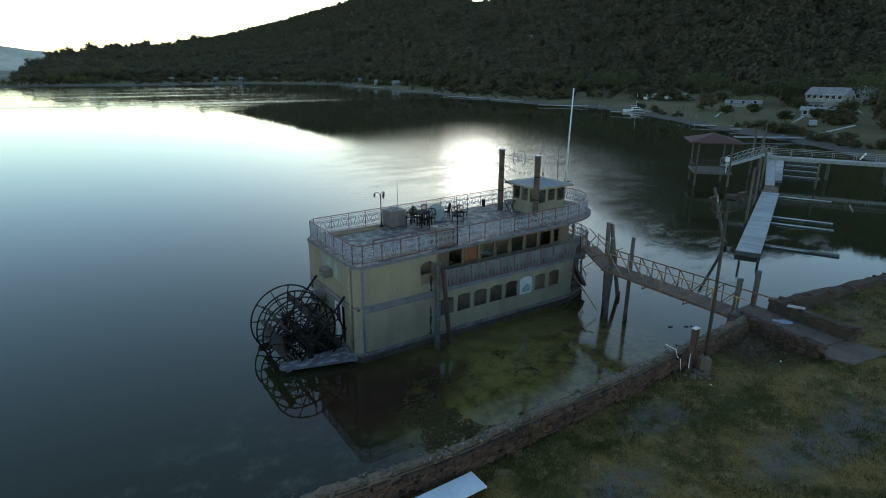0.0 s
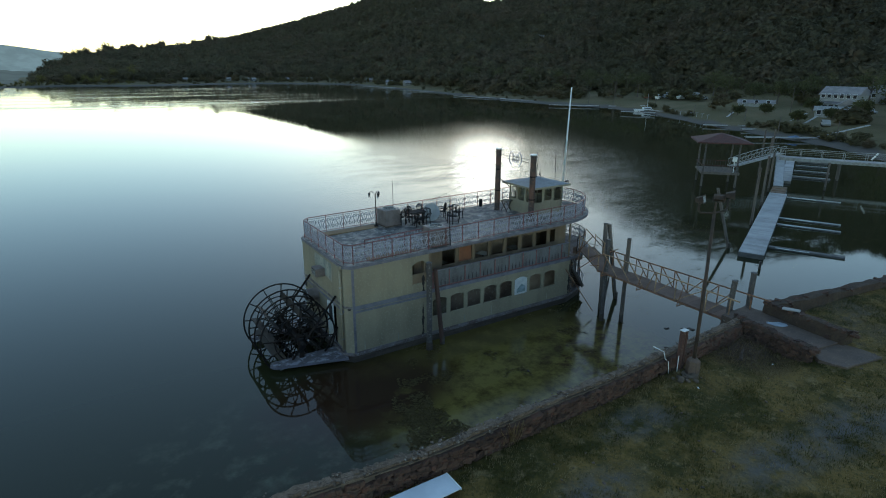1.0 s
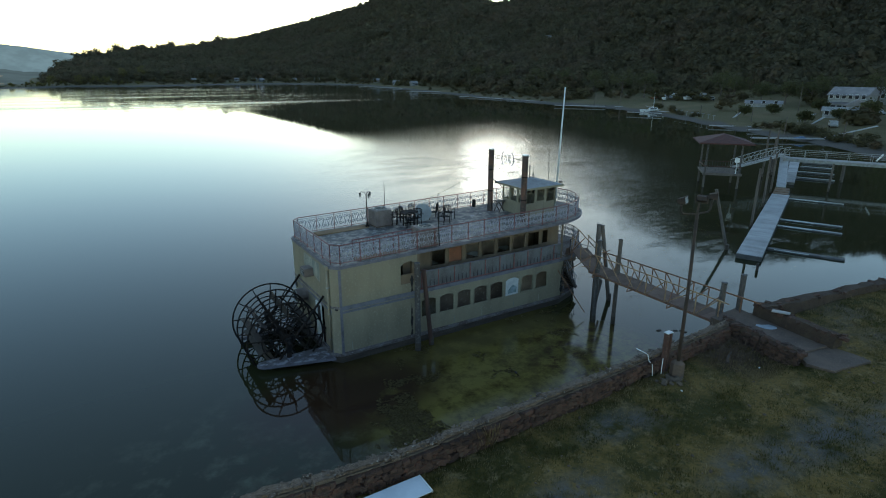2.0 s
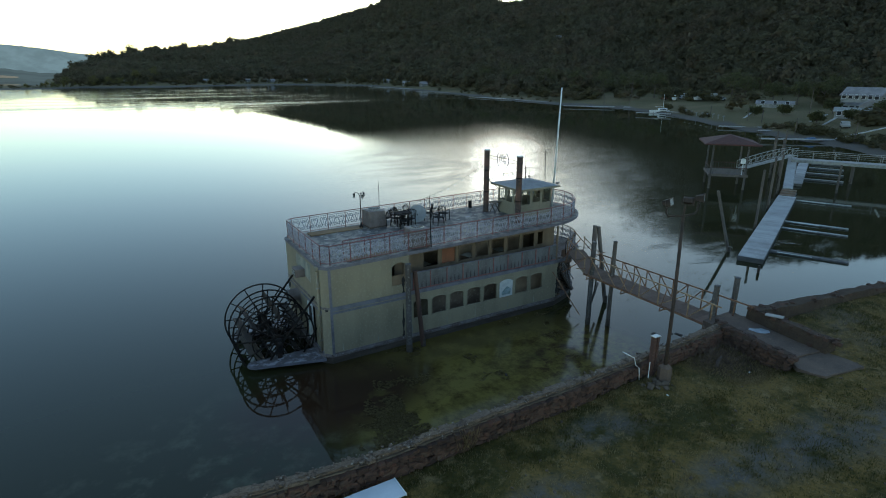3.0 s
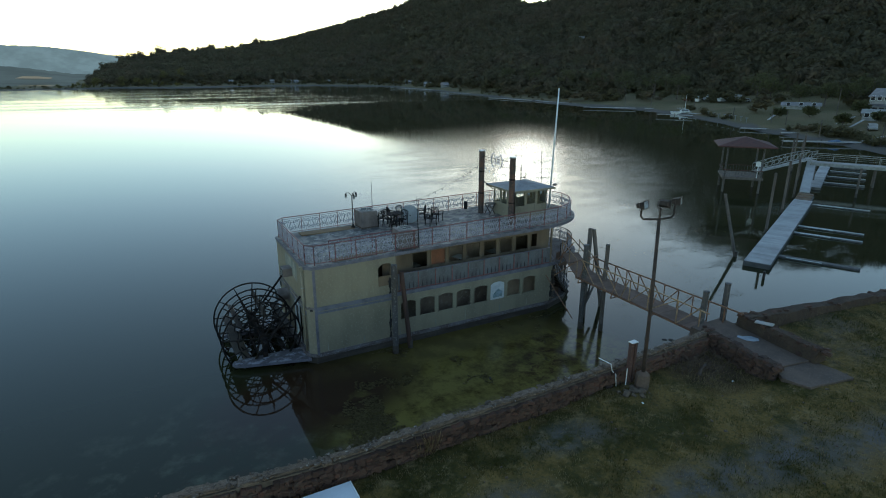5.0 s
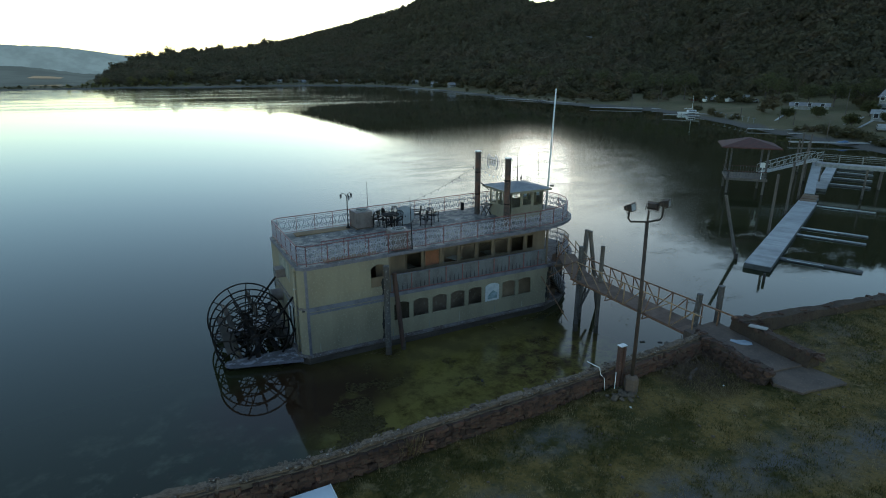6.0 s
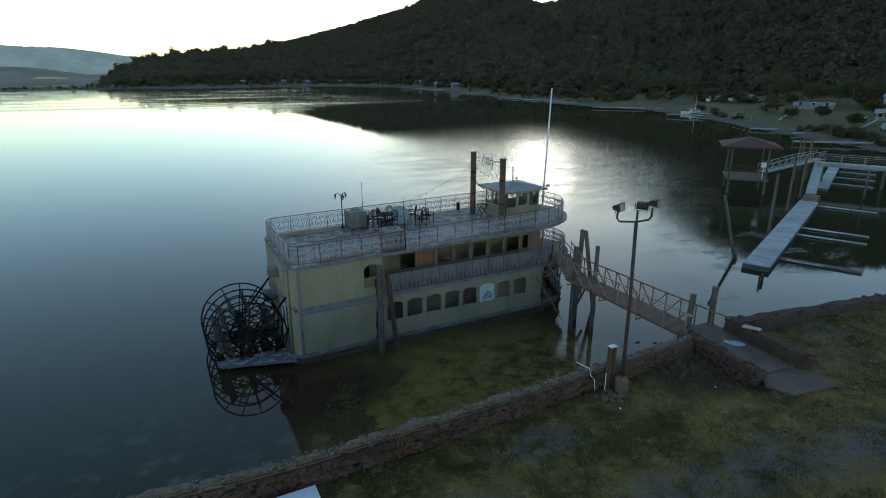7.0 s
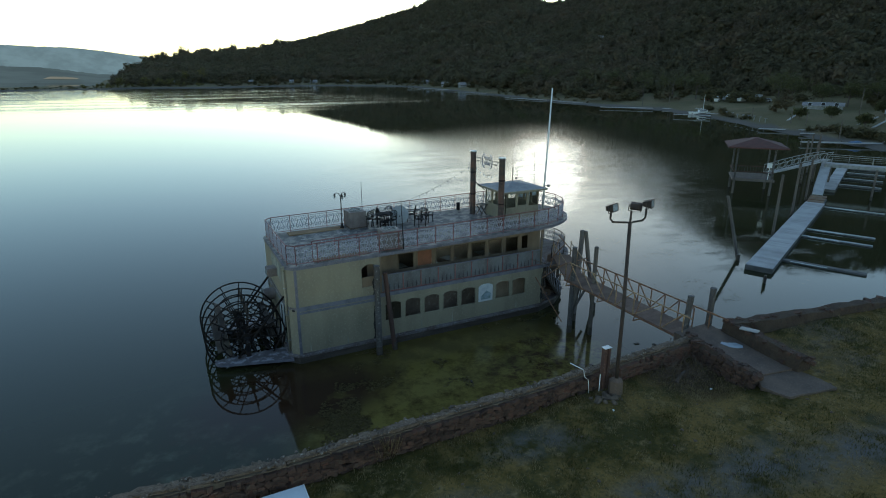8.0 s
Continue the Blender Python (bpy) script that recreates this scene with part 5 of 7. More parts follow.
for i in range(1500):
    x = rng.uniform(-10, 25.2)
    y = wall_line(x) + rng.gauss(0.02, 0.1)
    s = rng.choice((0.025, 0.04, 0.06, 0.09)) * rng.uniform(0.8, 1.2)
    lumps.box((-0.5, -0.5, -0.5), (0.5, 0.5, 0.5), 0.16, pose(x, y, wall_top(x) - 0.02 + rng.uniform(-0.03, 0.025), rng.uniform(-25, 25), rng.uniform(-25, 25), rng.uniform(0, 180)) @ Matrix.Diagonal((s * 1.5, s, s * 0.6, 1)))
part("cap_rubble", lumps, surface("cap_rubble", (0.13, 0.095, 0.066), (0.05, 0.033, 0.022), (0.36, 0.32, 0.27), 2.5, 10, 0.9), retaining)["kind"] = "stuff"
chips = Shape()
count = 0
row = 0
z_up = 0.0
while z_up < 0.95:
    rise_ = rng.uniform(0.075, 0.13)
    x = -6.0 + rng.uniform(0, 0.3)
    while x < 25.0:
        w = rng.choice((0.09, 0.13, 0.17, 0.22, 0.3)) * rng.uniform(0.8, 1.2)
        h = rise_ * rng.uniform(0.75, 1.5)
        z = wall_top(x) - 0.17 - z_up + 0.035 * noise.noise((x * 0.9, row * 1.7, 0.0)) - h / 2
        if z + h / 2 > lawn_z(x, 11.0) and rng.random() > 0.06:
            y = wall_line(x) - 0.17 - (wall_top(x) - z) * 0.12 + rng.uniform(-0.035, 0.03)
            if 6.5 < x < 19.5 and count < 296 and rng.random() < 0.75:
                place_stone(retaining, x + w / 2, y, z, w * 1.12, 0.22, h * 1.15, rng)
                count += 1
            else:
                m = pose(x + w / 2, y, z, rng.uniform(-14, 14), rng.uniform(-20, 20), rng.uniform(-14, 14)) @ Matrix.Diagonal((w * 1.1, 0.22, h * 1.12, 1))
                chips.box((-0.5, -0.5, -0.5), (0.5, 0.5, 0.5), 0.1, m)
        x += w * rng.uniform(0.9, 1.12)
    z_up += rise_
    row += 1
ob = part("stone_rubble", chips, STONE, retaining)
ob["kind"] = "stuff"


def mound(name, line, z0, z1, top, foot, label, mat, seed=0, stones=0):
    """A banked wall with a rounded, uneven section, and stones bedded in it."""
    pts = resample(line, 0.3)
    prof = [(-foot, 0.0), (-foot * 0.93, 0.35), (-top, 0.86), (-top * 0.6, 1.0), (top * 0.6, 1.0), (top, 0.86), (foot * 0.93, 0.35), (foot, 0.0)]
    sh = Shape()
    k, vs = len(prof), []
    for i, p in enumerate(pts):
        d = (pts[min(i + 1, len(pts) - 1)] - pts[max(i - 1, 0)]).normalized()
        nrm = Vector((-d.y, d.x, 0))
        for j, (o, h) in enumerate(prof):
            w = 1 + 0.22 * noise.noise((p.x * 1.3 + seed, p.y * 1.3, j * 0.8))
            dz = 0.10 * noise.noise((p.x * 1.1, p.y * 1.1, j * 0.5 + seed)) + 0.04 * noise.noise((p.x * 4, p.y * 4, j))
            q = p + nrm * o * w
            vs.append((q.x, q.y, z0 + (z1 - z0) * h + (dz if h > 0.1 else 0)))
    sh.add(vs, [(i * k + j, (i + 1) * k + j, (i + 1) * k + j + 1, i * k + j + 1) for i in range(len(pts) - 1) for j in range(k - 1)] + [tuple(range(k)), tuple(range((len(pts) - 1) * k, len(pts) * k))[::-1]])
    ob = solid(name, sh, mat, label, "wall", kind="structure", smooth=False)
    r = random.Random(seed)
    for i in range(stones):
        p = r.choice(pts)
        d = Vector((r.uniform(-1, 1), r.uniform(-1, 1), 0)) * foot
        h = 1.0 - max(0.0, d.length - top) / max(foot - top, 0.1) * 0.7
        s = r.uniform(0.1, 0.24)
        place_stone(ob, p.x + d.x * 0.8, p.y + d.y * 0.8, z0 + (z1 - z0) * min(1, h) - 0.03, s * 1.3, s, s * 0.7, r, r.uniform(0, 180))
    return ob


SOILSTONE = surface("earth_and_stone", (0.046, 0.029, 0.018), (0.062, 0.042, 0.026), (0.028, 0.02, 0.014), 2.2, 11, 0.95, relief=0.8, depth=0.05)
mound("path_wall_west", [(25.35, 12.0), (25.15, 10.6), (25.0, 9.5), (24.95, 8.45)], 2.55, 3.62, 0.24, 0.36, "low dark lava-stone wall beside the landing path", SOILSTONE, 3, 120)
mound("path_wall_east", [(27.7, 11.85), (27.5, 10.5), (27.35, 9.3), (27.3, 8.2)], 2.8, 3.84, 0.3, 0.4, "thick low stone wall beside the landing path", SOILSTONE, 5, 95)
mound("bank_wall", [(27.6, 11.6), (28.6, 11.4), (30.0, 11.15), (32.0, 10.8), (34.2, 10.45), (36.6, 10.05), (42, 9.0), (50, 7.6)], 0.2, 3.86, 0.4, 0.75, "long mounded stone bank along the water", SOILSTONE, 7, 220)

# stones laid up the outer face of the landing path's wall
r = random.Random(44)
face = bpy.data.objects["path_wall_west"]
for i in range(12):
    y = 8.5 + 0.3 * i
    x = float(np.interp(y, (8.45, 9.5, 10.6, 12.0), (24.95, 25.0, 25.15, 25.35))) - 0.36
    z = 2.75
    while z < 3.48:
        h = r.uniform(0.06, 0.13)
        place_stone(face, x + 0.05 + 0.12 * (z - 2.75) + r.uniform(-0.03, 0.02), y + r.uniform(-0.1, 0.1), z + h / 2, r.uniform(0.12, 0.3), 0.2, h * 1.1, r, 90)
        z += h * 0.95

path = Shape().prism([(25.45, 12.75), (25.25, 8.7), (27.1, 8.4), (27.5, 12.75)], 2.6, lambda x, y: 3.34)
solid("path_strip", path, CONCRETE, "worn brown-grey concrete landing path", "path", kind="structure")
slab = Shape().prism([(24.75, 8.15), (24.86, 7.6), (25.0, 7.24), (25.5, 7.2), (26.1, 7.06), (26.7, 6.98), (27.12, 6.88), (27.2, 7.5), (27.12, 8.38), (25.25, 8.68)], 2.8, lambda x, y: 3.3 + 0.015 * math.sin(3 * x + 2 * y))
solid("path_slab", slab, CONCRETE, "worn brown concrete slab at the head of the landing path", "path", kind="structure")
patch = Shape().prism([(26.3, 11.1), (26.36, 10.7), (26.55, 10.5), (26.8, 10.42), (26.95, 10.55), (26.9, 10.85), (26.6, 11.0), (26.45, 11.18)], 3.342, 3.36)
solid("metal_plate", patch, surface("dull_blue_sheet", (0.33, 0.37, 0.42), (0.25, 0.28, 0.32), None, 3, 14, 0.5), "pale metal plate lying on the landing path", "plate")
sheet = Shape().box((-0.36, -0.19, 0), (0.36, 0.19, 0.05), 0.02, pose(27.45, 10.7, 3.87, 4, 3, 110))
solid("white_sheet", sheet, SIDING, "white flat board lying on the stone wall", "board")

# gangway
gang = thing("gangway", pose(26.42, 12.35, 3.12), "yellow rusted steel truss gangway with a brown board deck", "gangway")
GL, GW = 8.4, 1.34


def gz(y):
    return -0.05 + 0.006 * y


for i in range(24):
    y = 0.02 + GL * i / 24
    part("deck_board", Shape().box((-GW / 2, y, gz(y) - 0.04), (GW / 2, y + GL / 24 - 0.006, gz(y)), 0.004), PLANK, gang)
for sx in (-1, 1):
    xx = sx * GW / 2
    part("bottom_chord", Shape().beam((xx, 0, gz(0) - 0.08), (xx, GL, gz(GL) - 0.08), 0.05, 0.08, 0.01), RUST, gang)
# the truss rail on the lake side, whole
HI = 0.93
xx = GW / 2
part("top_chord", Shape().beam((xx, -0.9, 0.98), (xx, GL - 0.2, gz(GL) + HI - 0.06), 0.065, 0.065, 0.01), RUST, gang)
n = 10
for i in range(n + 1):
    y = GL * i / n
    part("upright", Shape().beam((xx, y, gz(y) - 0.05), (xx, y, gz(y) + HI), 0.045, 0.045), RUST, gang)
    if 0 < i < n:
        top_y, low_y = (y + GL / n - 0.04, y + 0.04) if i >= 4 else (y + 0.04, y + GL / n - 0.04)
        part("diagonal", Shape().beam((xx, low_y, gz(y) + 0.02), (xx, top_y, gz(y) + HI), 0.045, 0.045), RUST, gang)
# the rail on the boat side, thin and broken: slanting rods towards the boat, uprights and braces towards the shore
xx = -GW / 2
YELLOW = surface("faded_yellow_steel", (0.36, 0.24, 0.125), (0.20, 0.11, 0.06), (0.42, 0.31, 0.18), 3, 18, 0.7)
part("top_chord", Shape().beam((xx, -0.2, 1.0), (xx, GL - 0.4, 1.06), 0.05, 0.05, 0.006), YELLOW, gang)
for y in (0.25, 1.45, 3.15, 4.35):
    part("upright", Shape().beam((xx, y, gz(y) - 0.05), (xx, y, 1.03), 0.045, 0.045), YELLOW, gang)
for low_y, top_y in ((1.4, 0.3), (3.1, 1.5), (4.3, 3.2), (4.9, 4.45), (5.1, 6.1), (6.0, 7.0), (6.9, 7.9)):
    part("diagonal", Shape().beam((xx, low_y, gz(low_y) - 0.02), (xx, top_y, 1.04), 0.04, 0.04), YELLOW, gang)
for i in range(5):
    y = 0.6 + 1.8 * i
    part("cross_member", Shape().beam((-GW / 2, y, gz(y) - 0.1), (GW / 2, y, gz(y) - 0.1), 0.06, 0.1), RUST, gang)
# side outrigger braces on the boat side
for y in (2.7, 5.2, 7.7):
    part("outrigger", Shape().beam((-GW / 2 - 0.42, y, gz(y) - 0.12), (GW / 2, y, gz(y) - 0.12), 0.05, 0.05).beam((-GW / 2 - 0.42, y, gz(y) - 0.12), (-GW / 2, y, gz(y) + 0.95), 0.035, 0.035), RUST, gang)
part("end_gate", Shape().beam((-GW / 2, GL - 0.2, 0.3), (GW / 2 - 1.6, GL + 0.3, 0.2), 0.04, 0.04).beam((-GW / 2 - 0.3, GL - 0.4, 1.05), (-GW / 2 - 1.2, GL + 0.4, 0.1), 0.04, 0.04).beam((-GW / 2 - 0.3, GL - 0.4, 1.05), (GW / 2, GL - 0.3, 1.1), 0.04, 0.04), RUST, gang)


def pile(p, top, r, label, mat, name="mooring_pile", group="mooring piles", lean=(0, 0), n=12):
    b = Vector((p[0], p[1], -1.2))
    t = Vector((p[0] + lean[0], p[1] + lean[1], top))
    ob = thing(name, pose(*b), label, "pile", group)
    part("shaft", Shape().sweep([(0, 0, 0), tuple((t - b) * 0.5), tuple(t - b)], r, n, r * 0.93), mat, ob, smooth=False)
    part("pile_head", Shape().lathe([(r * 0.95, 0), (r * 1.02, 0.02), (r * 1.0, 0.06), (r * 0.6, 0.08)], tuple(t - b), n), mat, ob)
    part("tide_band", Shape().lathe([(r * 1.04, 0), (r * 1.07, 0.1), (r * 1.05, 0.45), (r * 1.01, 0.5)], tuple((t - b) * (1.15 / (top + 1.2))), n), HULL, ob)
    return ob


pile((25.96, 20.26), 5.0, 0.14, "weathered steel mooring pile beside the gangway", PILESTEEL)
pile((26.87, 21.11), 4.94, 0.15, "heavy dark timber pile at the bow", PILE, lean=(1.83, 1.79))
pile((29.44, 21.97), 4.91, 0.13, "heavy dark timber pile leaning at the bow", PILE, lean=(-0.65, 0.73))
pile((26.81, 19.5), 5.1, 0.12, "slim dark timber pile behind the gangway", PILE)
pile((25.98, 12.9), 4.75, 0.14, "grey steel pile at the gangway foot", PILESTEEL, lean=(0.42, 0.0))
pile((27.4, 12.6), 5.05, 0.14, "grey steel pile at the gangway foot", PILESTEEL)
pile((15.36, 22.6), 4.85, 0.16, "pale banded steel pile beside the boat's side", PILESTEEL)
pile((16.4, 22.75), 4.3, 0.13, "red-brown timber leaning against the boat's side", surface("redwood_timber", (0.085, 0.045, 0.033), (0.05, 0.03, 0.024), None, 1.5, 12, 0.85, streak=(2, 2, 0.3)), lean=(-0.5, 0.12))
solid("pile_clamp", Shape().beam((26.1, 20.3, 1.2), (28.6, 22.2, 1.4), 0.1, 0.16, 0.01).beam((26.3, 20.4, 1.2), (27.2, 21.0, 2.4), 0.06, 0.06).beam((27.6, 21.5, 1.3), (28.7, 22.4, 2.6), 0.06, 0.06), HULL, "dark timber brace bolted across the piles", "brace")

# ---- lamp post and the service post ----
lamp = thing("floodlight_post", pose(20.05, 10.55, 3.0), "tall dark steel post with floodlights on a concrete footing", "lamp post")
part("footing", Shape().lathe([(0.27, -0.2), (0.26, 0.42), (0.25, 0.56), (0.2, 0.6), (0.1, 0.66)], n=6), CONCRETE, lamp, "cracked concrete footing")
part("pole", Shape().sweep([(0, 0, 0.6), (-0.02, 0, 3.5), (-0.1, 0.02, 6.45)], 0.07, 12, 0.058), DARKSTEEL, lamp, smooth=True)
arm = part("cross_arm", Shape().sweep([(-0.78, 0.2, 6.95), (-0.8, 0.2, 6.62), (-0.7, 0.18, 6.5), (-0.1, 0.02, 6.45), (0.32, -0.1, 6.5), (0.42, -0.12, 6.6), (0.43, -0.12, 6.9)], 0.035, 8), DARKSTEEL, lamp, smooth=True)


def floodlight(m, name="floodlight"):
    body = Shape()
    body.add([(-0.28, -0.22, -0.18), (0.28, -0.22, -0.18), (0.28, -0.22, 0.2), (-0.28, -0.22, 0.2), (-0.2, 0.2, -0.1), (0.2, 0.2, -0.1), (0.2, 0.2, 0.12), (-0.2, 0.2, 0.12)],
             [(0, 1, 2, 3), (7, 6, 5, 4), (4, 5, 1, 0), (5, 6, 2, 1), (6, 7, 3, 2), (7, 4, 0, 3)])
    f = part(name, body, DARKSTEEL, lamp, "dark box floodlight with a glass face", m=m)
    rim = Shape()
    for a, b in (((-0.28, -0.18), (0.28, -0.18)), ((0.28, -0.18), (0.28, 0.2)), ((0.28, 0.2), (-0.28, 0.2)), ((-0.28, 0.2), (-0.28, -0.18))):
        rim.beam((a[0], -0.225, a[1]), (b[0], -0.225, b[1]), 0.04, 0.04)
    part("rim", rim, DARKSTEEL, f)
    part("lens", Shape().box((-0.26, -0.232, -0.16), (0.26, -0.224, 0.18)), surface("clouded_lens", (0.42, 0.43, 0.43), (0.28, 0.28, 0.27), None, 6, 20, 0.25), f)
    part("bracket", Shape().beam((-0.31, 0, -0.25), (-0.31, 0, 0.1), 0.05, 0.02).beam((0.31, 0, -0.25), (0.31, 0, 0.1), 0.05, 0.02).beam((-0.31, 0, -0.25), (0.31, 0, -0.25), 0.05, 0.02), DARKSTEEL, f)


SMALLER = Matrix.Scale(0.64, 4)
floodlight(pose(-0.8, 0.2, 6.98, -12, 0, 20) @ SMALLER)
floodlight(pose(0.45, -0.14, 7.06, -5, 0, 30) @ SMALLER)
floodlight(pose(0.06, 0.02, 6.98, 12, 0, 118) @ SMALLER)
part("pole_top", Shape().tube((-0.1, 0.02, 6.4), (-0.08, 0.02, 6.85), 0.035, n=8), DARKSTEEL, lamp)

REDWOOD = surface("dark_redwood", (0.085, 0.042, 0.03), (0.05, 0.028, 0.022), (0.13, 0.085, 0.065), 2, 12, 0.85, streak=(2, 2, 0.3))
post = thing("service_post", pose(19.9, 11.02, 2.95), "pair of weathered timber posts with a white cap board", "post")
part("timber", Shape().box((-0.13, -0.1, -0.3), (-0.015, 0.1, 1.72), 0.015), REDWOOD, post)
part("timber", Shape().box((0.03, -0.1, -0.3), (0.145, 0.1, 1.7), 0.015), REDWOOD, post)
part("cap_board", Shape().box((-0.15, -0.11, 1.72), (0.165, 0.11, 1.75), 0.008), WHITE, post)
part("pipe", Shape().tube((-0.28, -0.1, -0.2), (-0.28, -0.1, 0.75), 0.016, n=8), WHITE, post, "white plastic pipe")
solid("white_pipe", Shape().sweep([(19.2, 10.98, 2.95), (19.2, 11.05, 3.5), (19.1, 11.15, 3.62), (19.06, 11.2, 3.9), (18.55, 11.35, 4.22)], 0.015, 8), WHITE, "bent white plastic pipe hooked over the stone wall", "pipe", smooth=True)
r = random.Random(8)
rub = Shape()
for i in range(26):
    x, y = 19.6 + r.gauss(0, 0.35), 10.35 + r.gauss(0, 0.22)
    s = r.uniform(0.04, 0.14)
    rub.box((-s, -s * 0.7, -s * 0.5), (s, s * 0.7, s * 0.5), s * 0.2, pose(x, y, lawn_z(x, y) + s * 0.3, r.uniform(-20, 20), r.uniform(-20, 20), r.uniform(0, 180)))
solid("rubble_heap", rub, MORTAR, "broken concrete bits beside the posts", "rubble", kind="stuff")

bench = thing("metal_bench", pose(6.3, 10.4, 2.85), "low bench with a pale blue-grey sheet metal top", "bench")
part("top", Shape().box((-2.4, -0.37, 0.2), (2.45, 0.4, 0.235), 0.008), SHEETMETAL, bench)
part("edge_fold", Shape().box((2.45, -0.37, 0.17), (2.475, 0.4, 0.25), 0.005), WHITE, bench)
for x in (-2.0, 0.0, 2.0):
    for y in (-0.28, 0.3):
        part("leg", Shape().box((x - 0.04, y - 0.04, -0.15), (x + 0.04, y + 0.04, 0.2), 0.008), DARKSTEEL, bench)

# ---- docks ----
DOCK = pose(45.05, 22.1, 0, 0, 0, 23.9)
dock = thing("floating_dock", DOCK, "long floating dock with silvered boards and dark timber sides", "dock")
part("float_frame", Shape().box((0, -0.92, -0.15), (27.6, 0.88, 0.36), 0.02), DOCKSIDE, dock)
for i in range(95):
    x = 27.6 * i / 95
    part("deck_board", Shape().box((x + 0.006, -0.93, 0.36), (x + 27.6 / 95 - 0.006, 0.89, 0.405), 0.006), DOCKBOARD, dock)
part("end_beam", Shape().box((-0.08, -0.95, -0.2), (-0.002, 0.91, 0.37), 0.015), DOCKSIDE, dock)
for u, ln, w in ((4.0, 5.4, 0.62), (12.8, 5.2, 0.45), (15.7, 5.2, 0.45), (27.3, 5.3, 0.42)):
    f = thing("finger_dock", DOCK @ pose(u, -0.94, 0), "narrow floating finger dock with pale boards", "dock", "finger docks")
    part("float_frame", Shape().box((-w / 2, -ln, -0.12), (w / 2, 0, 0.1), 0.02), DOCKSIDE, f)
    part("walk_board", Shape().box((-w / 2 + 0.04, -ln + 0.03, 0.1), (w / 2 - 0.04, -0.01, 0.135), 0.006), DOCKSIDE if w > 0.6 else DOCKBOARD, f)
    part("edge_strip", Shape().box((-w / 2 - 0.02, -ln * 0.55, 0.1), (-w / 2 + 0.04, -ln * 0.1, 0.15), 0.006), WHITE, f)
dock2 = thing("floating_dock", DOCK @ pose(37.6, -0.15, 0, 0, 0, 1.6), "floating dock below the ramp with silvered boards", "dock")
part("float_frame", Shape().box((0, -0.65, -0.15), (24, 0.65, 0.3), 0.02), DOCKSIDE, dock2)
for i in range(48):
    part("deck_board", Shape().box((0.5 * i + 0.01, -0.66, 0.3), (0.5 * i + 0.49, 0.66, 0.345), 0.006), DOCKBOARD, dock2)
for u, ln in ((43.2, 4.6), (48.8, 4.5), (54.4, 4.4), (59.5, 4.2)):
    f = thing("finger_dock", DOCK @ pose(u, -0.55, 0), "narrow floating finger dock with pale boards", "dock", "finger docks")
    part("float_frame", Shape().box((-0.25, -ln, -0.1), (0.25, 0, 0.2), 0.02), DOCKSIDE, f)
    part("walk_board", Shape().box((-0.22, -ln + 0.03, 0.2), (0.22, -0.01, 0.235), 0.006), DOCKBOARD, f)
ramp = thing("dock_ramp", DOCK @ pose(27.7, 0.1, 0.35), "grey boarded ramp with rails up to the pier", "ramp")
part("ramp_deck", Shape().beam((3.6, 0.2, 0.3), (17.6, 1.15, 2.3), 0.95, 0.1, 0.01), DOCKBOARD, ramp)
for sy in (-0.5, 0.5):
    part("stringer", Shape().beam((3.6, sy + 0.2, 0.23), (17.6, sy + 1.15, 2.23), 0.08, 0.2), GALV, ramp)
    part("hand_rail", Shape().beam((3.6, sy + 0.2, 0.75), (17.6, sy + 1.15, 2.9), 0.05, 0.05), GALV, ramp)
part("landing", Shape().box((0.0, -0.85, -0.3), (3.4, 0.8, -0.05), 0.02), DOCKSIDE, ramp)
for i in range(3):
    part("landing_step", Shape().box((0.25 + 1.05 * i, -0.8, -0.05 + 0.09 * i), (1.2 + 1.05 * i, 0.75, 0.06 + 0.1 * i), 0.01), DECKDARK, ramp, "red-brown landing board")
pier = thing("pier", pose(0, 0, 0), "raised grey boardwalk pier with a mesh rail, leading ashore", "pier")
pier.matrix_basis = pose(84.8, 40.6, 2.7, 0, 0, -62)
part("deck", Shape().box((-0.5, -1.0, -0.12), (60, 1.0, 0.0), 0.01), DOCKBOARD, pier)
part("side_beam", Shape().box((-0.5, -1.06, -0.4), (60, -1.0, 0.02), 0.01), GALV, pier)
for sy in (-0.98, 0.98):
    part("hand_rail", Shape().beam((-0.5, sy, 1.02), (60, sy, 1.02), 0.06, 0.06), GALV, pier)
    part("mid_rail", Shape().beam((-0.5, sy, 0.55), (60, sy, 0.55), 0.03, 0.03), GALV, pier)
    for i in range(25):
        part("rail_post", Shape().box((2.5 * i - 0.53, sy - 0.03, 0), (2.5 * i - 0.47, sy + 0.03, 1.02)), GALV, pier)
for i in range(10):
    for sy in (-0.8, 0.8):
        part("pile", Shape().tube((6.5 * i + 0.2, sy, -4.2), (6.5 * i + 0.2, sy, -0.1), 0.13, n=8), PILE, pier)
part("white_beam", Shape().beam((9.9, -0.9, 0.4), (10.5, -0.8, 1.3), 0.16, 0.16), WHITE, pier)
for p, top in (((54.9, 27.7), 5.5), ((63.8, 31.7), 5.4), ((72.2, 35.5), 4.7), ((82.0, 42.2), 5.6), ((84.5, 42.2), 6.3), ((86.0, 43.2), 5.0), ((91.0, 47.0), 5.5)):
    pile(p, top, 0.12, "tall pale grey dock pile", PILE, "dock_pile", "dock piles", n=10)
pile((46.0, 24.1), 4.7, 0.13, "leaning pale dock pile with a dark foot", PILE, "dock_pile", "dock piles", lean=(0.3, 2.3))
pile((43.2, 20.3), 0.5, 0.09, "short dark stake standing in the water", HULL, "stake", "dock piles")
pile((78.9, 32.1), 3.4, 0.12, "old stake beside the finger docks", PILE, "stake", "dock piles")

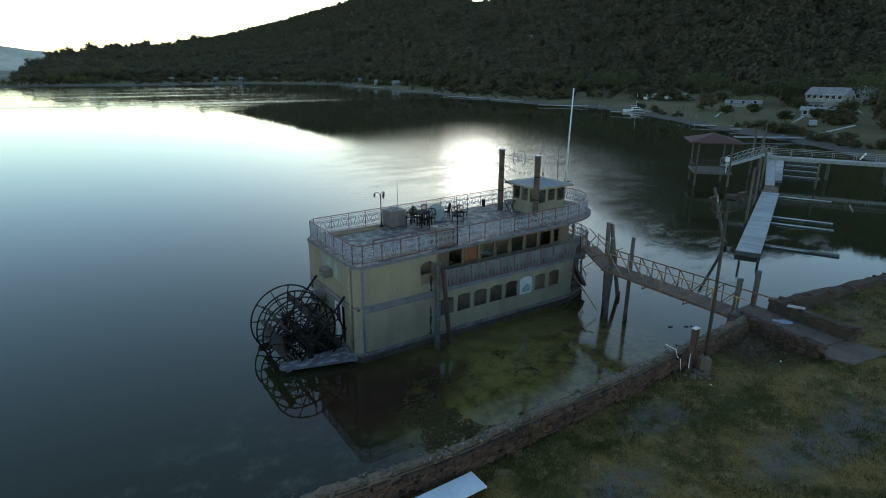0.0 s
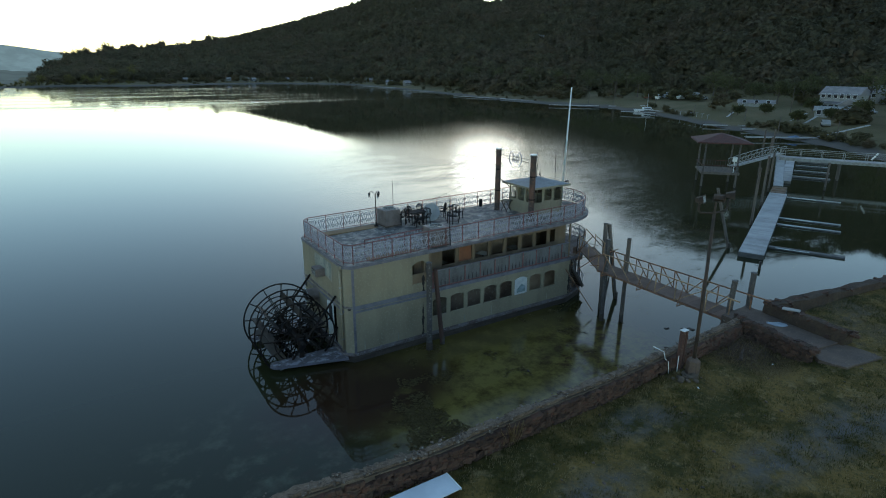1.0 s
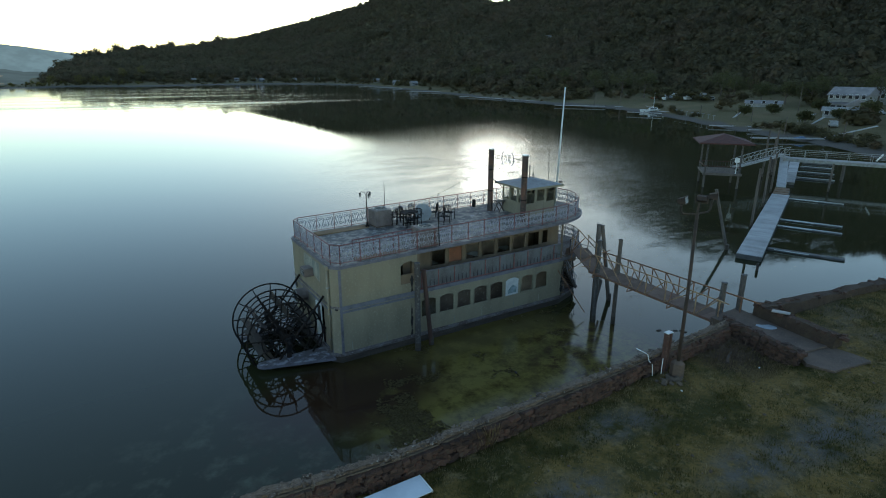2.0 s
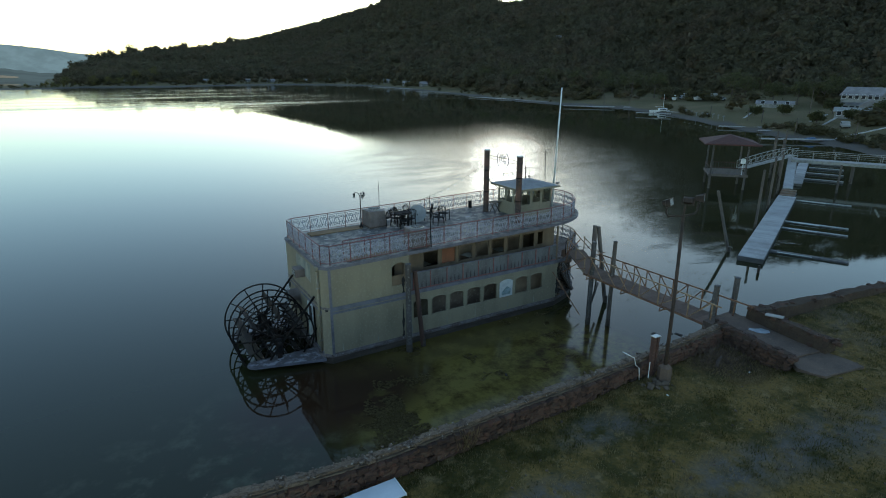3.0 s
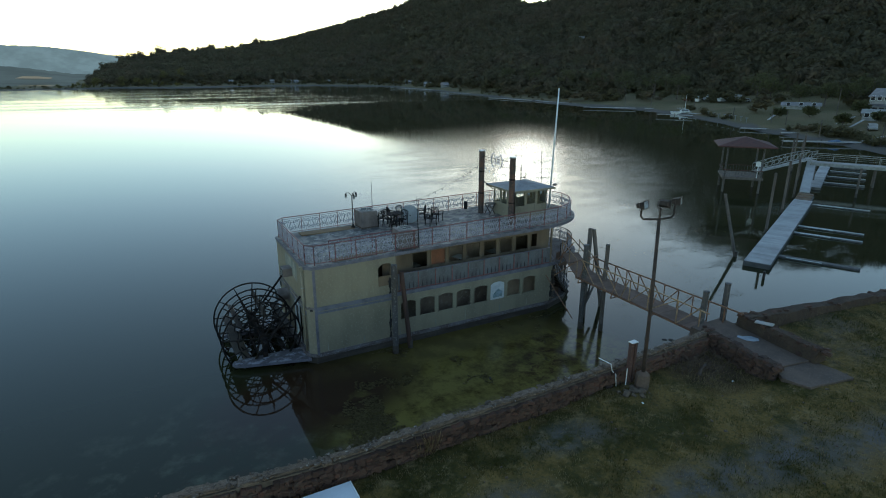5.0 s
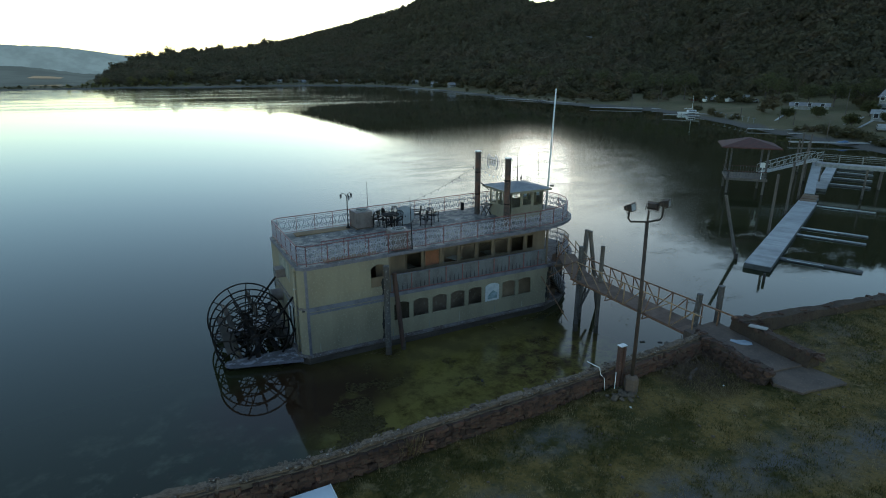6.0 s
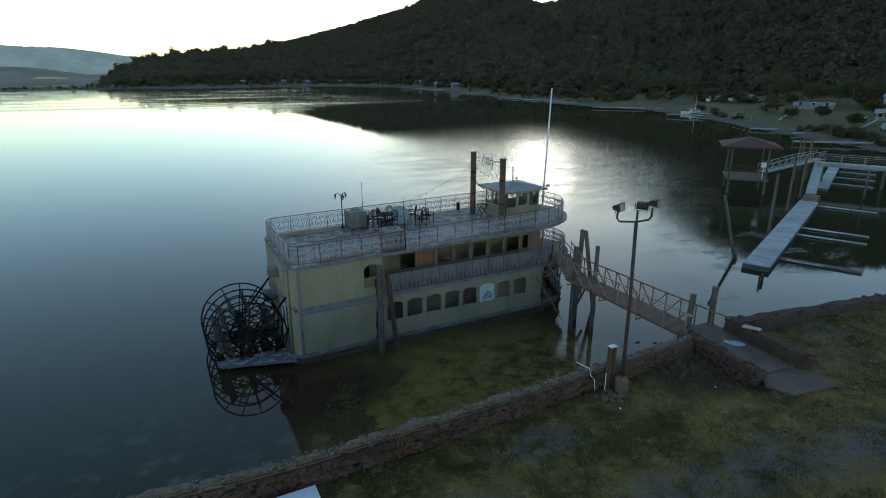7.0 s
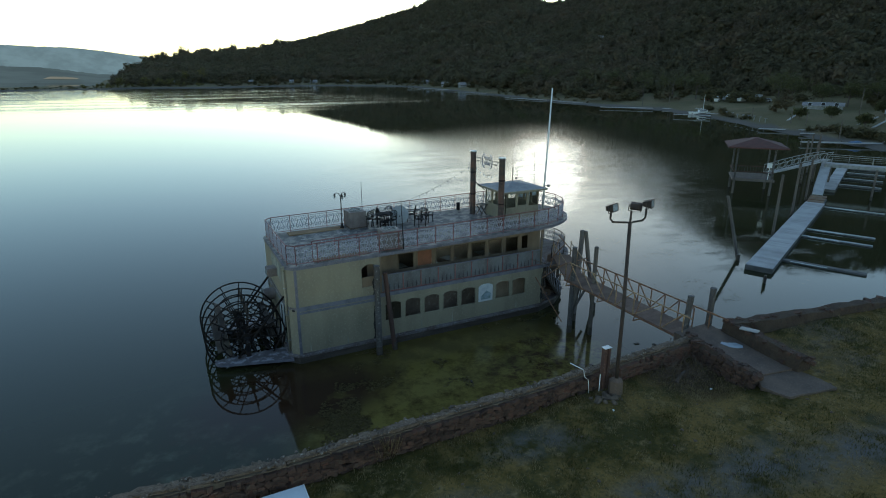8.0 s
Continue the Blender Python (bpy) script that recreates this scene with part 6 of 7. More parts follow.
# the roofed platform
gaz = thing("gazebo", pose(71.2, 42.0, 0, 0, 0, -48) @ Matrix.Diagonal((0.86, 0.8, 1, 1)), "open boathouse platform on piles under a red hipped roof", "gazebo")
part("floor", Shape().box((-2.6, -3.0, 1.65), (2.6, 3.0, 1.9), 0.02), PILE, gaz)
part("fascia", Shape().box((-2.65, -3.06, 1.62), (2.65, -3.0, 1.92), 0.01), PILE, gaz)
for x in (-2.3, 2.3):
    for y in (-2.7, 2.7):
        part("column", Shape().box((x - 0.11, y - 0.11, 1.9), (x + 0.11, y + 0.11, 5.58), 0.01), PILESTEEL, gaz)
        part("stilt", Shape().tube((x, y, -1.2), (x, y, 1.65), 0.16, n=8), PILE, gaz)
e = 3.7
part("roof", Shape().add([(-e, -e - 0.3, 5.55), (e, -e - 0.3, 5.55), (e, e + 0.3, 5.55), (-e, e + 0.3, 5.55), (-e, -e - 0.3, 5.7), (e, -e - 0.3, 5.7), (e, e + 0.3, 5.7), (-e, e + 0.3, 5.7), (0, -0.4, 6.6), (0, 0.4, 6.6)],
                         [(3, 2, 1, 0), (0, 1, 5, 4), (1, 2, 6, 5), (2, 3, 7, 6), (3, 0, 4, 7), (4, 5, 8), (5, 6, 9, 8), (6, 7, 9), (7, 4, 8, 9)]), REDROOF, gaz, "faded red shingle roof")
for y in (-2.95, 2.95):
    part("rail", Shape().beam((-2.5, y, 2.75), (2.5, y, 2.75), 0.07, 0.07), REDROOF, gaz)
    for i in range(14):
        part("baluster", Shape().box((-2.45 + 0.375 * i, y - 0.02, 1.9), (-2.41 + 0.375 * i, y + 0.02, 2.75)), PILESTEEL, gaz)
part("rail", Shape().beam((-2.55, -2.9, 2.75), (-2.55, 2.9, 2.75), 0.07, 0.07), REDROOF, gaz)
part("meter_box", Shape().box((1.5, -2.9, 3.3), (2.1, -2.7, 3.85), 0.02).tube((1.8, -2.8, 1.9), (1.8, -2.8, 3.3), 0.05, n=6), WHITE, gaz, "white meter box on a post")
foot = thing("footbridge", pose(73.3, 40.7, 2.0), "pale arched truss footbridge from the platform to the pier", "bridge")
n = 9
for side in (0, 1.0):
    lo = [(11.5 * i / n - 0.2 * side, -0.3 * i / n + side, 0.2 + 1.6 * math.sin(math.pi * 0.5 * i / n) * 0.6) for i in range(n + 1)]
    hi = [(x, y, z + 1.0) for x, y, z in lo]
    part("chord", Shape().sweep(lo, 0.05, 5), GALV, foot)
    part("chord", Shape().sweep(hi, 0.045, 5), GALV, foot)
    for a, b, c in zip(lo, hi, hi[1:]):
        part("web", Shape().tube(a, b, 0.03, n=5).tube(a, c, 0.025, n=5), GALV, foot)
part("deck", Shape().beam((0, 0.5, 0.2), (11.4, 0.2, 1.15), 0.9, 0.08), DOCKBOARD, foot)


# ---- far shore ----
def slope_r(b, el):
    """The distance at which the hillside is seen at an elevation."""
    r = shore_r(b) + 20
    while r < crest(b)[0] and math.degrees(math.atan2(hill_z(b, r) - 14.2, r)) < el:
        r += 5
    return r


def gable_house(b, r, w, d, h, label, wallmat=SIDING, roofmat=FARROOF, turn=0.0, windows=3, storeys=1, name="house"):
    """A small house that faces the lake."""
    p = spot(b, r)
    ob = thing(name, pose(p.x, p.y, p.z - 0.3, 0, 0, 180 - b + turn), label, "house", "houses round the lake")
    part("house_body", Shape().box((-w / 2, -d / 2, -0.6), (w / 2, d / 2, h)), wallmat, ob)
    o, rise_ = 0.4, 0.34 * d
    roof_ = Shape().add([(-w / 2 - o, -d / 2 - o, h), (w / 2 + o, -d / 2 - o, h), (w / 2 + o, d / 2 + o, h), (-w / 2 - o, d / 2 + o, h), (-w / 2 - o, 0, h + rise_), (w / 2 + o, 0, h + rise_)],
                        [(3, 2, 1, 0), (0, 1, 5, 4), (2, 3, 4, 5), (1, 2, 5), (3, 0, 4)])
    part("roof", roof_, roofmat, ob)
    for s in range(storeys):
        z = 0.9 + s * 2.8
        for i in range(windows):
            x = -w / 2 + w * (i + 0.5) / windows
            ww = min(0.55, w / windows * 0.36)
            win = part("window", Shape().box((x - ww, d / 2, z), (x + ww, d / 2 + 0.06, z + 1.3)), WHITE, ob)
            part("pane", Shape().box((x - ww + 0.08, d / 2 + 0.05, z + 0.08), (x + ww - 0.08, d / 2 + 0.075, z + 1.22)), DARK, win)
    return ob


big = gable_house(66.6, 208, 10.0, 7, 4.6, "two-storey white lakeside house with a grey roof", windows=6, storeys=2, turn=-22)
part("porch", Shape().box((-5.3, 3.5, -0.6), (5.3, 5.8, 2.2)), SIDING, big)
part("porch_roof", Shape().add([(-5.6, 3.4, 2.8), (5.6, 3.4, 2.8), (5.6, 6.1, 2.25), (-5.6, 6.1, 2.25)], [(0, 1, 2, 3), (3, 2, 1, 0)]), FARROOF, big)
for i in range(6):
    part("porch_window", Shape().box((-4.9 + 1.65 * i, 5.8, 0.8), (-3.7 + 1.65 * i, 5.85, 1.9)), DARK, big)
gable_house(67.0, 196, 6, 5, 2.5, "low white garage with a pale gable roof", windows=1, turn=90)
gable_house(69.0, 224, 7, 6, 5.2, "small pale house behind the lakeside house", windows=2, storeys=2)
gable_house(65.9, 186, 7.5, 3, 2.0, "low white trailer near the shore", roofmat=SIDING, windows=4)
gable_house(60.4, 220, 10.5, 3.0, 1.2, "long low pale boathouse on the shore", wallmat=SIDING, windows=3)
for b, el, w in ((41.8, 2.6, 9), (54.8, 3.1, 7), (56.4, 2.9, 8), (57.3, 2.6, 7), (59.6, 3.0, 8), (30.1, 5.2, 11), (31.5, 5.4, 9), (45, 3.1, 8), (15.8, -0.3, 8)):
    gable_house(b, slope_r(b, el), w * 0.7, 5, 2.6, "pale house among the trees on the hillside", windows=3)
r = random.Random(17)
GREYHOUSE = surface("grey_siding", (0.22, 0.22, 0.21), (0.16, 0.16, 0.16), None, 0.8, 6, 0.7)
for b, w, white in ((24.2, 7, 1), (25.4, 8, 0), (27.4, 5, 1), (28.9, 5, 0), (2.6, 5, 0), (13.9, 5, 1), (14.5, 4, 0), (17.6, 4, 0), (8.9, 4, 0), (12.4, 4, 0), (19.9, 5, 0)):
    gable_house(b + r.uniform(-0.2, 0.2), shore_r(b) + r.uniform(32, 48), w, 5, r.uniform(1.7, 2.3), "small pale cottage on the far shore" if white else "small grey cottage on the far shore", wallmat=SIDING if white else GREYHOUSE, windows=3, turn=r.uniform(-25, 25))


def car(b, r, turn, mat, label, long=4.4, high=1.45, name="car"):
    p = spot(b, r)
    ob = thing(name, pose(p.x, p.y, p.z, 0, 0, turn), label, "car", "vehicles parked by the shore")
    hl = long / 2
    prof = [(-hl, 0.35), (hl, 0.35), (hl, 0.75), (hl - 0.9, 0.9), (hl - 1.5, high), (-hl + 0.7, high), (-hl + 0.1, 0.95)]
    n = len(prof)
    part("body", Shape().add([(x, -0.85, z) for x, z in prof] + [(x, 0.85, z) for x, z in prof], [tuple(range(n)), tuple(range(n, 2 * n))[::-1]] + [(i, i + n, (i + 1) % n + n, (i + 1) % n) for i in range(n)]), mat, ob)
    part("window", Shape().box((-hl + 0.8, -0.87, 0.95), (hl - 1.6, 0.87, high - 0.1)), DARK, ob)
    for x in (-hl + 0.8, hl - 0.85):
        for y in (-0.8, 0.8):
            part("wheel", Shape().sweep([(x, y - 0.1, 0.33), (x, y + 0.1, 0.33)], 0.33, 10), IRON, ob)
    return ob


PAINTS = (SIDING, GALV, surface("dark_blue_paint", (0.03, 0.05, 0.10), (0.04, 0.06, 0.11), None, rough=0.3), SIDING, surface("red_paint", (0.25, 0.04, 0.03), (0.2, 0.04, 0.03), None, rough=0.3), SIDING)
for i, (b, r) in enumerate(((53.0, 262), (53.8, 258), (55.0, 262), (56.1, 252), (51.6, 266), (65.6, 166), (68.4, 196))):
    car(b, r, 100 - b + 35 * i, PAINTS[i % 6], ("white", "grey", "dark blue", "white", "red", "white")[i % 6] + " car parked on the grass by the shore")
p = spot(55.3, 256)
rv = thing("camper", pose(p.x, p.y, p.z, 0, 0, 125 - 55), "white camper van parked on the shore", "camper", "vehicles parked by the shore")
part("body", Shape().box((-3.0, -1.1, 0.5), (3.0, 1.1, 2.7), 0.15), SIDING, rv)
part("cab", Shape().box((2.9, -1.0, 0.5), (4.0, 1.0, 1.8), 0.25), SIDING, rv)
for x in (-2.2, -0.6, 1.2):
    part("window", Shape().box((x - 0.45, -1.12, 1.6), (x + 0.45, -1.09, 2.3)), DARK, rv)
for x in (-2.0, 3.3):
    part("wheel", Shape().sweep([(x, -1.12, 0.4), (x, 1.12, 0.4)], 0.4, 10), IRON, rv)


def motor_boat(m, label, long=6.5, mast=0.0, name="motor_boat"):
    ob = thing(name, m, label, "boat", "boats along the shore")
    plan = [(-long / 2, -0.9), (long * 0.2, -1.0), (long / 2, 0), (long * 0.2, 1.0), (-long / 2, 0.9)]
    sh = Shape()
    n = len(plan)
    sh.add([(x * 0.92, y * 0.6, -0.3) for x, y in plan] + [(x, y, 0.8) for x, y in plan], [tuple(range(n))[::-1], tuple(range(n, 2 * n))] + [(i, (i + 1) % n, n + (i + 1) % n, n + i) for i in range(n)])
    part("hull", sh, WHITE, ob)
    part("cabin", Shape().box((-long * 0.15, -0.6, 0.8), (long * 0.2, 0.6, 1.5), 0.15), WHITE, ob)
    part("windscreen", Shape().box((-long * 0.1, -0.62, 1.0), (long * 0.16, 0.62, 1.35)), DARK, ob)
    if mast:
        part("mast", Shape().tube((0.3, 0, 1.4), (0.3, 0, mast), 0.07, 0.04, 8), WHITE, ob)
        part("boom", Shape().tube((0.3, 0, 2.0), (-2.4, 0, 2.0), 0.05, n=6), WHITE, ob)
    return ob


motor_boat(pose(174, 134.5, 0.1, 0, 0, -35), "white sailing boat with a bare mast moored at the shore", 8.5, 6.5, "sailing_boat")
for b, r, t in ((52.4, 258, 30), (53.3, 266, 80), (54.4, 254, 10)):
    p = spot(b, r)
    motor_boat(pose(p.x, p.y, p.z + 0.5 if r > shore_r(b) else 0.1, 0, 0, t), "white motor boat beside the shore", 6.0)


def shore_dock(p, q, w, z, label):
    ob = thing("shore_dock", pose(p[0], p[1], 0), label, "dock", "docks along the far shore")
    d = (q[0] - p[0], q[1] - p[1])
    part("deck", Shape().beam((0, 0, z), (*d, z), w, 0.16, 0.02), DOCKBOARD, ob)
    part("edge_rail", Shape().beam((0, 0, z + 0.12), (*d, z + 0.12), w * 0.15, 0.1), SIDING, ob)
    n = max(2, int(math.hypot(*d) / 7))
    for i in range(n + 1):
        part("post", Shape().tube((d[0] * i / n, d[1] * i / n, -1.5), (d[0] * i / n, d[1] * i / n, z + 0.5), 0.1, n=6), PILE, ob)


for p, q, w, z in (((141.2, 90.3), (147.7, 82), 1.3, 0.5), ((139.3, 78.6), (147.6, 71.3), 1.3, 0.5), ((122.4, 67.7), (133.7, 58.8), 1.5, 0.6), ((182, 159), (186, 150), 1.2, 0.5),
                   ((158, 132), (163, 122), 1.2, 0.8), ((171, 130), (172, 118), 1.2, 0.8), ((178, 264), (182, 232), 1.4, 0.4), ((182, 228), (181, 196), 1.3, 0.4),
                   ((205, 460), (212, 395), 1.6, 0.5), ((186, 340), (205, 318), 1.2, 0.5), ((165, 175), (178, 160), 1.2, 0.6)):
    shore_dock(p, q, w, z, "weathered pale floating dock on the far shore")
for p, q in (((157.3, 94.6, 0.8), (177.2, 102.3, 3.2)), ((158.7, 78.4, 0.9), (170.0, 78.6, 3.2)), ((153.6, 72.3, 0.9), (163.0, 72.9, 3.0)), ((133.4, 58.4, 0.9), (146.5, 54.5, 3.0))):
    plank_ = thing("gangplank", pose(*p), "long pale timber gangplank down to a shore dock", "gangplank", "gangplanks on the far shore")
    d = tuple(b - a for a, b in zip(p, q))
    part("board", Shape().beam((0, 0, 0), d, 0.55, 0.14, 0.02), DOCKBOARD, plank_)
    part("prop", Shape().tube((0, 0, -2.2), (0, 0, 0.05), 0.09, n=6), PILE, plank_)
    part("prop", Shape().tube((d[0] * 0.55, d[1] * 0.55, -1.6), (d[0] * 0.55, d[1] * 0.55, d[2] * 0.55), 0.09, n=6), PILE, plank_)
tarp = Shape()
tarp.lathe([(1.0, 0.0), (0.95, 0.12), (0.6, 0.3), (0.15, 0.38)], n=9)
tarp.v = [(x * (1.25 + 0.15 * math.sin(5 * y)), y * 0.5, z * (1 + 0.3 * math.sin(4 * x))) for x, y, z in tarp.v]
solid("blue_tarp", tarp, surface("faded_blue_tarp", (0.10, 0.16, 0.28), (0.07, 0.11, 0.20), None, 2, 9, 0.6), "blue tarpaulin heaped on the end of a dock", "tarpaulin", m=pose(129.9, 61.6, 0.66, 0, 0, -38))
for b, r, h in ((48.5, 244, 4.5), (52.2, 226, 3), (58.5, 178, 3.4), (59.6, 176, 3.4), (63.0, 190, 8), (55.5, 196, 3.0), (46.2, 250, 5), (62.2, 150, 3.8), (66.4, 140, 4)):
    p = spot(b, r)
    solid("shore_post", Shape().tube((p.x, p.y, -1), (p.x, p.y, max(p.z, 0.3) + h), 0.1, n=8), PILE, "pale timber post standing on the shore", "post", "posts on the far shore")
for i in range(9):
    p = spot(53 + 0.45 * i, shore_r(53 + 0.45 * i) + 8)
    solid("picket_frame", Shape().box((p.x - 0.06, p.y - 0.06, p.z - 0.3), (p.x + 0.06, p.y + 0.06, p.z + 1.3)).box((p.x - 0.6, p.y - 0.06, p.z + 1.15), (p.x + 0.6, p.y + 0.06, p.z + 1.3)), SIDING, "white timber frame on the beach", "frame", "white frames on the beach")

# the grassy flats between the shore and the houses
r = random.Random(21)


def tree(b, dist, h, w, mat, label, seed, name="tree"):
    """A tree with trunk, limbs and a crown of small leaf faces in clumps."""
    rr = random.Random(seed)
    p = spot(b, dist)
    ob = thing(name, pose(p.x, p.y, p.z - 0.2), label, "tree", "trees by the far shore")
    tr = Shape()
    tr.sweep([(0, 0, 0), (0.15, 0.1, h * 0.25), (0.1, -0.1, h * 0.5), (0.0, 0, h * 0.8)], 0.05 * h * 0.6, 7, 0.04)
    tips = []
    for i in range(9):
        a, zz = rr.uniform(0, 6.28), rr.uniform(0.25, 0.62) * h
        e = Vector((math.cos(a) * w * rr.uniform(0.2, 0.42), math.sin(a) * w * rr.uniform(0.2, 0.42), zz + h * rr.uniform(0.1, 0.3)))
        tr.sweep([(0.1, 0, zz), tuple(Vector((0.1, 0, zz)).lerp(e, 0.5) + Vector((0, 0, 0.3))), tuple(e)], 0.09, 5, 0.03)
        tips.append(e)
    part("trunk", tr, BARK, ob)
    tips += [Vector((rr.uniform(-0.2, 0.2) * w, rr.uniform(-0.2, 0.2) * w, h * rr.uniform(0.5, 0.9))) for _ in range(7)]
    cr = Shape()
    vs, fs = [], []
    for tip in tips:
        size = w * rr.uniform(0.13, 0.22)
        for _ in range(85):
            d = Vector((rr.gauss(0, 0.5), rr.gauss(0, 0.5), rr.gauss(0, 0.42))) * size
            c = tip + d
            s = rr.uniform(0.12, 0.3)
            u, v = Vector((rr.gauss(0, 1), rr.gauss(0, 1), rr.gauss(0, 1))).normalized() * s, Vector((rr.gauss(0, 1), rr.gauss(0, 1), rr.gauss(0, 1))).normalized() * s
            n = len(vs)
            vs += [tuple(c - u), tuple(c + v), tuple(c + u), tuple(c - v)]
            fs.append((n, n + 1, n + 2, n + 3))
    cr.add(vs, fs)
    part("crown", cr, mat, ob)
    return ob


k = 0
for b, dist, h, w in ((69.8, 182, 13, 13), (70.6, 168, 15, 14), (68.3, 214, 12, 11), (62.0, 232, 9, 9), (60.2, 240, 8, 9), (58.0, 246, 10, 10), (57.0, 262, 12, 12), (63.8, 226, 9, 9), (65.0, 232, 11, 10), (50.6, 275, 11, 12), (48.6, 282, 13, 13),
                      (46.0, 300, 12, 13), (43.4, 318, 12, 12), (40.6, 330, 13, 14), (37.8, 362, 13, 14), (35.0, 390, 12, 13), (59.0, 190, 3, 4), (63.6, 172, 3, 4), (66.0, 178, 3, 4.5), (64.6, 196, 4, 5), (61.2, 192, 3, 4), (67.9, 176, 5, 6)):
    tree(b, dist, h, w, LEAF, "broad leafy tree on the far shore" if h > 6 else "low leafy bush on the far shore", 100 + k, "tree" if h > 6 else "bush")
    k += 1
for b, dist, h, w in ((3.4, 612, 14, 9), (4.8, 615, 15, 10), (0.2, 590, 8, 9), (1.3, 590, 7, 8), (-1.8, 570, 8, 8), (2.2, 585, 7, 8)):
    tree(b, dist, h, w, LEAFSUN, "yellow-green tree lit by the low sun on the far shore", 200 + k)
    k += 1


# ---- loose things on the roof deck ----
def on_deck(x, y, turn=0.0):
    return BOAT @ pose(x, y, rise(x) + 0.002, 0, 0, turn)


def condenser(m, label):
    ob = thing("air_condenser", m, label, "air conditioner", "condensers on the roof deck")
    part("casing", Shape().box((-0.52, -0.52, 0.05), (0.52, 0.52, 0.8), 0.025), ACPAINT, ob)
    part("base", Shape().box((-0.54, -0.54, 0), (0.54, 0.54, 0.06), 0.01), CONCRETE, ob)
    part("top_rim", Shape().sweep([(0.36 * math.cos(a), 0.36 * math.sin(a), 0.82) for a in np.linspace(0, 6.283, 25)[:-1]], 0.03, 6, closed=True), GALV, ob)
    part("fan_well", Shape().lathe([(0.34, 0.802), (0.34, 0.806)], n=24), DARK, ob)
    for i in range(6):
        part("fan_grille", Shape().tube((0.36 * math.cos(i * math.pi / 6), 0.36 * math.sin(i * math.pi / 6), 0.83), (-0.36 * math.cos(i * math.pi / 6), -0.36 * math.sin(i * math.pi / 6), 0.83), 0.008, n=4), GALV, ob)
    for s in (-1, 1):
        for i in range(8):
            part("louvre", Shape().box((-0.44, s * 0.52 - 0.008, 0.13 + 0.08 * i), (0.44, s * 0.52 + 0.008, 0.17 + 0.08 * i)), ACPAINT, ob)
            part("louvre", Shape().box((s * 0.52 - 0.008, -0.44, 0.13 + 0.08 * i), (s * 0.52 + 0.008, 0.44, 0.17 + 0.08 * i)), ACPAINT, ob)
    return ob


condenser(on_deck(5.3, 5.62, 3) @ Matrix.Diagonal((1, 1, 1.25, 1)), "grey boxed air condenser beside the far roof rail")
condenser(on_deck(5.6, 0.75, -2) @ Matrix.Diagonal((1, 1, 1.25, 1)), "grey boxed air condenser beside the stair hatch rail")

lamp3 = thing("deck_lamp", on_deck(4.5, 5.75), "black deck lamp post with hanging glass lanterns", "lamp")
part("base", Shape().lathe([(0.13, 0), (0.12, 0.06), (0.06, 0.12), (0.045, 0.3)], n=12), IRON, lamp3)
part("pole", Shape().tube((0, 0, 0.25), (0, 0, 1.95), 0.032, n=8), IRON, lamp3)
for a in (0, 1, 2):
    ang = a * 2.094 + 0.5
    c, s = math.cos(ang), math.sin(ang)
    part("arm", Shape().sweep([(0, 0, 1.9), (0.12 * c, 0.12 * s, 2.08), (0.28 * c, 0.28 * s, 2.12), (0.36 * c, 0.36 * s, 2.02)], 0.018, 6), IRON, lamp3)
    lan = part("lantern", Shape().lathe([(0.02, 2.02), (0.065, 1.97), (0.06, 1.84), (0.03, 1.78)], (0.36 * c, 0.36 * s, 0), 8), GLASS, lamp3)
    part("lantern_cap", Shape().lathe([(0.075, 1.97), (0.05, 2.03), (0.02, 2.06)], (0.36 * c, 0.36 * s, 0), 8), IRON, lan)

chair = thing("patio_chair", on_deck(6.46, 5.0, 30), "black iron patio chair with open arms", "chair", "patio chairs")
part("seat", Shape().box((-0.23, -0.23, 0.43), (0.23, 0.23, 0.46), 0.01), IRON, chair)
for sx in (-0.22, 0.22):
    for sy in (-0.22, 0.22):
        part("leg", Shape().tube((sx * 1.1, sy * 1.1, 0), (sx, sy, 0.44), 0.027, n=6), IRON, chair)
    part("arm", Shape().sweep([(sx * 1.1, -0.24, 0.44), (sx * 1.15, -0.24, 0.68), (sx * 1.15, 0.0, 0.69), (sx * 1.1, 0.24, 0.66)], 0.027, 6), IRON, chair)
part("back_frame", Shape().sweep([(-0.23, 0.22, 0.44), (-0.24, 0.3, 0.9), (-0.12, 0.32, 0.96), (0.12, 0.32, 0.96), (0.24, 0.3, 0.9), (0.23, 0.22, 0.44)], 0.028, 6), IRON, chair)
for i in range(4):
    x = -0.15 + 0.1 * i
    part("back_slat", Shape().tube((x, 0.22, 0.46), (x, 0.31, 0.94), 0.018, n=5), IRON, chair)
for x, y, t in ((5.97, 5.35, 200), (6.6, 4.2, 160), (7.1, 4.4, 300), (7.0, 5.6, 90), (7.6, 5.5, 20), (8.7, 5.1, 250), (9.5, 4.4, 120), (8.7, 3.75, 10)):
    copy_thing(chair, on_deck(x, y, t))


def round_table(m, label, r=0.52):
    ob = thing("round_table", m, label, "table", "round tables")
    part("tabletop", Shape().lathe([(r, 0.70), (r + 0.01, 0.715), (r, 0.73)], n=28), IRON, ob)
    part("column", Shape().tube((0, 0, 0.05), (0, 0, 0.71), 0.035, n=8), IRON, ob)
    for a in range(4):
        part("foot", Shape().beam((0, 0, 0.05), (0.3 * math.cos(a * 1.571), 0.3 * math.sin(a * 1.571), 0.02), 0.04, 0.03), IRON, ob)
    return ob


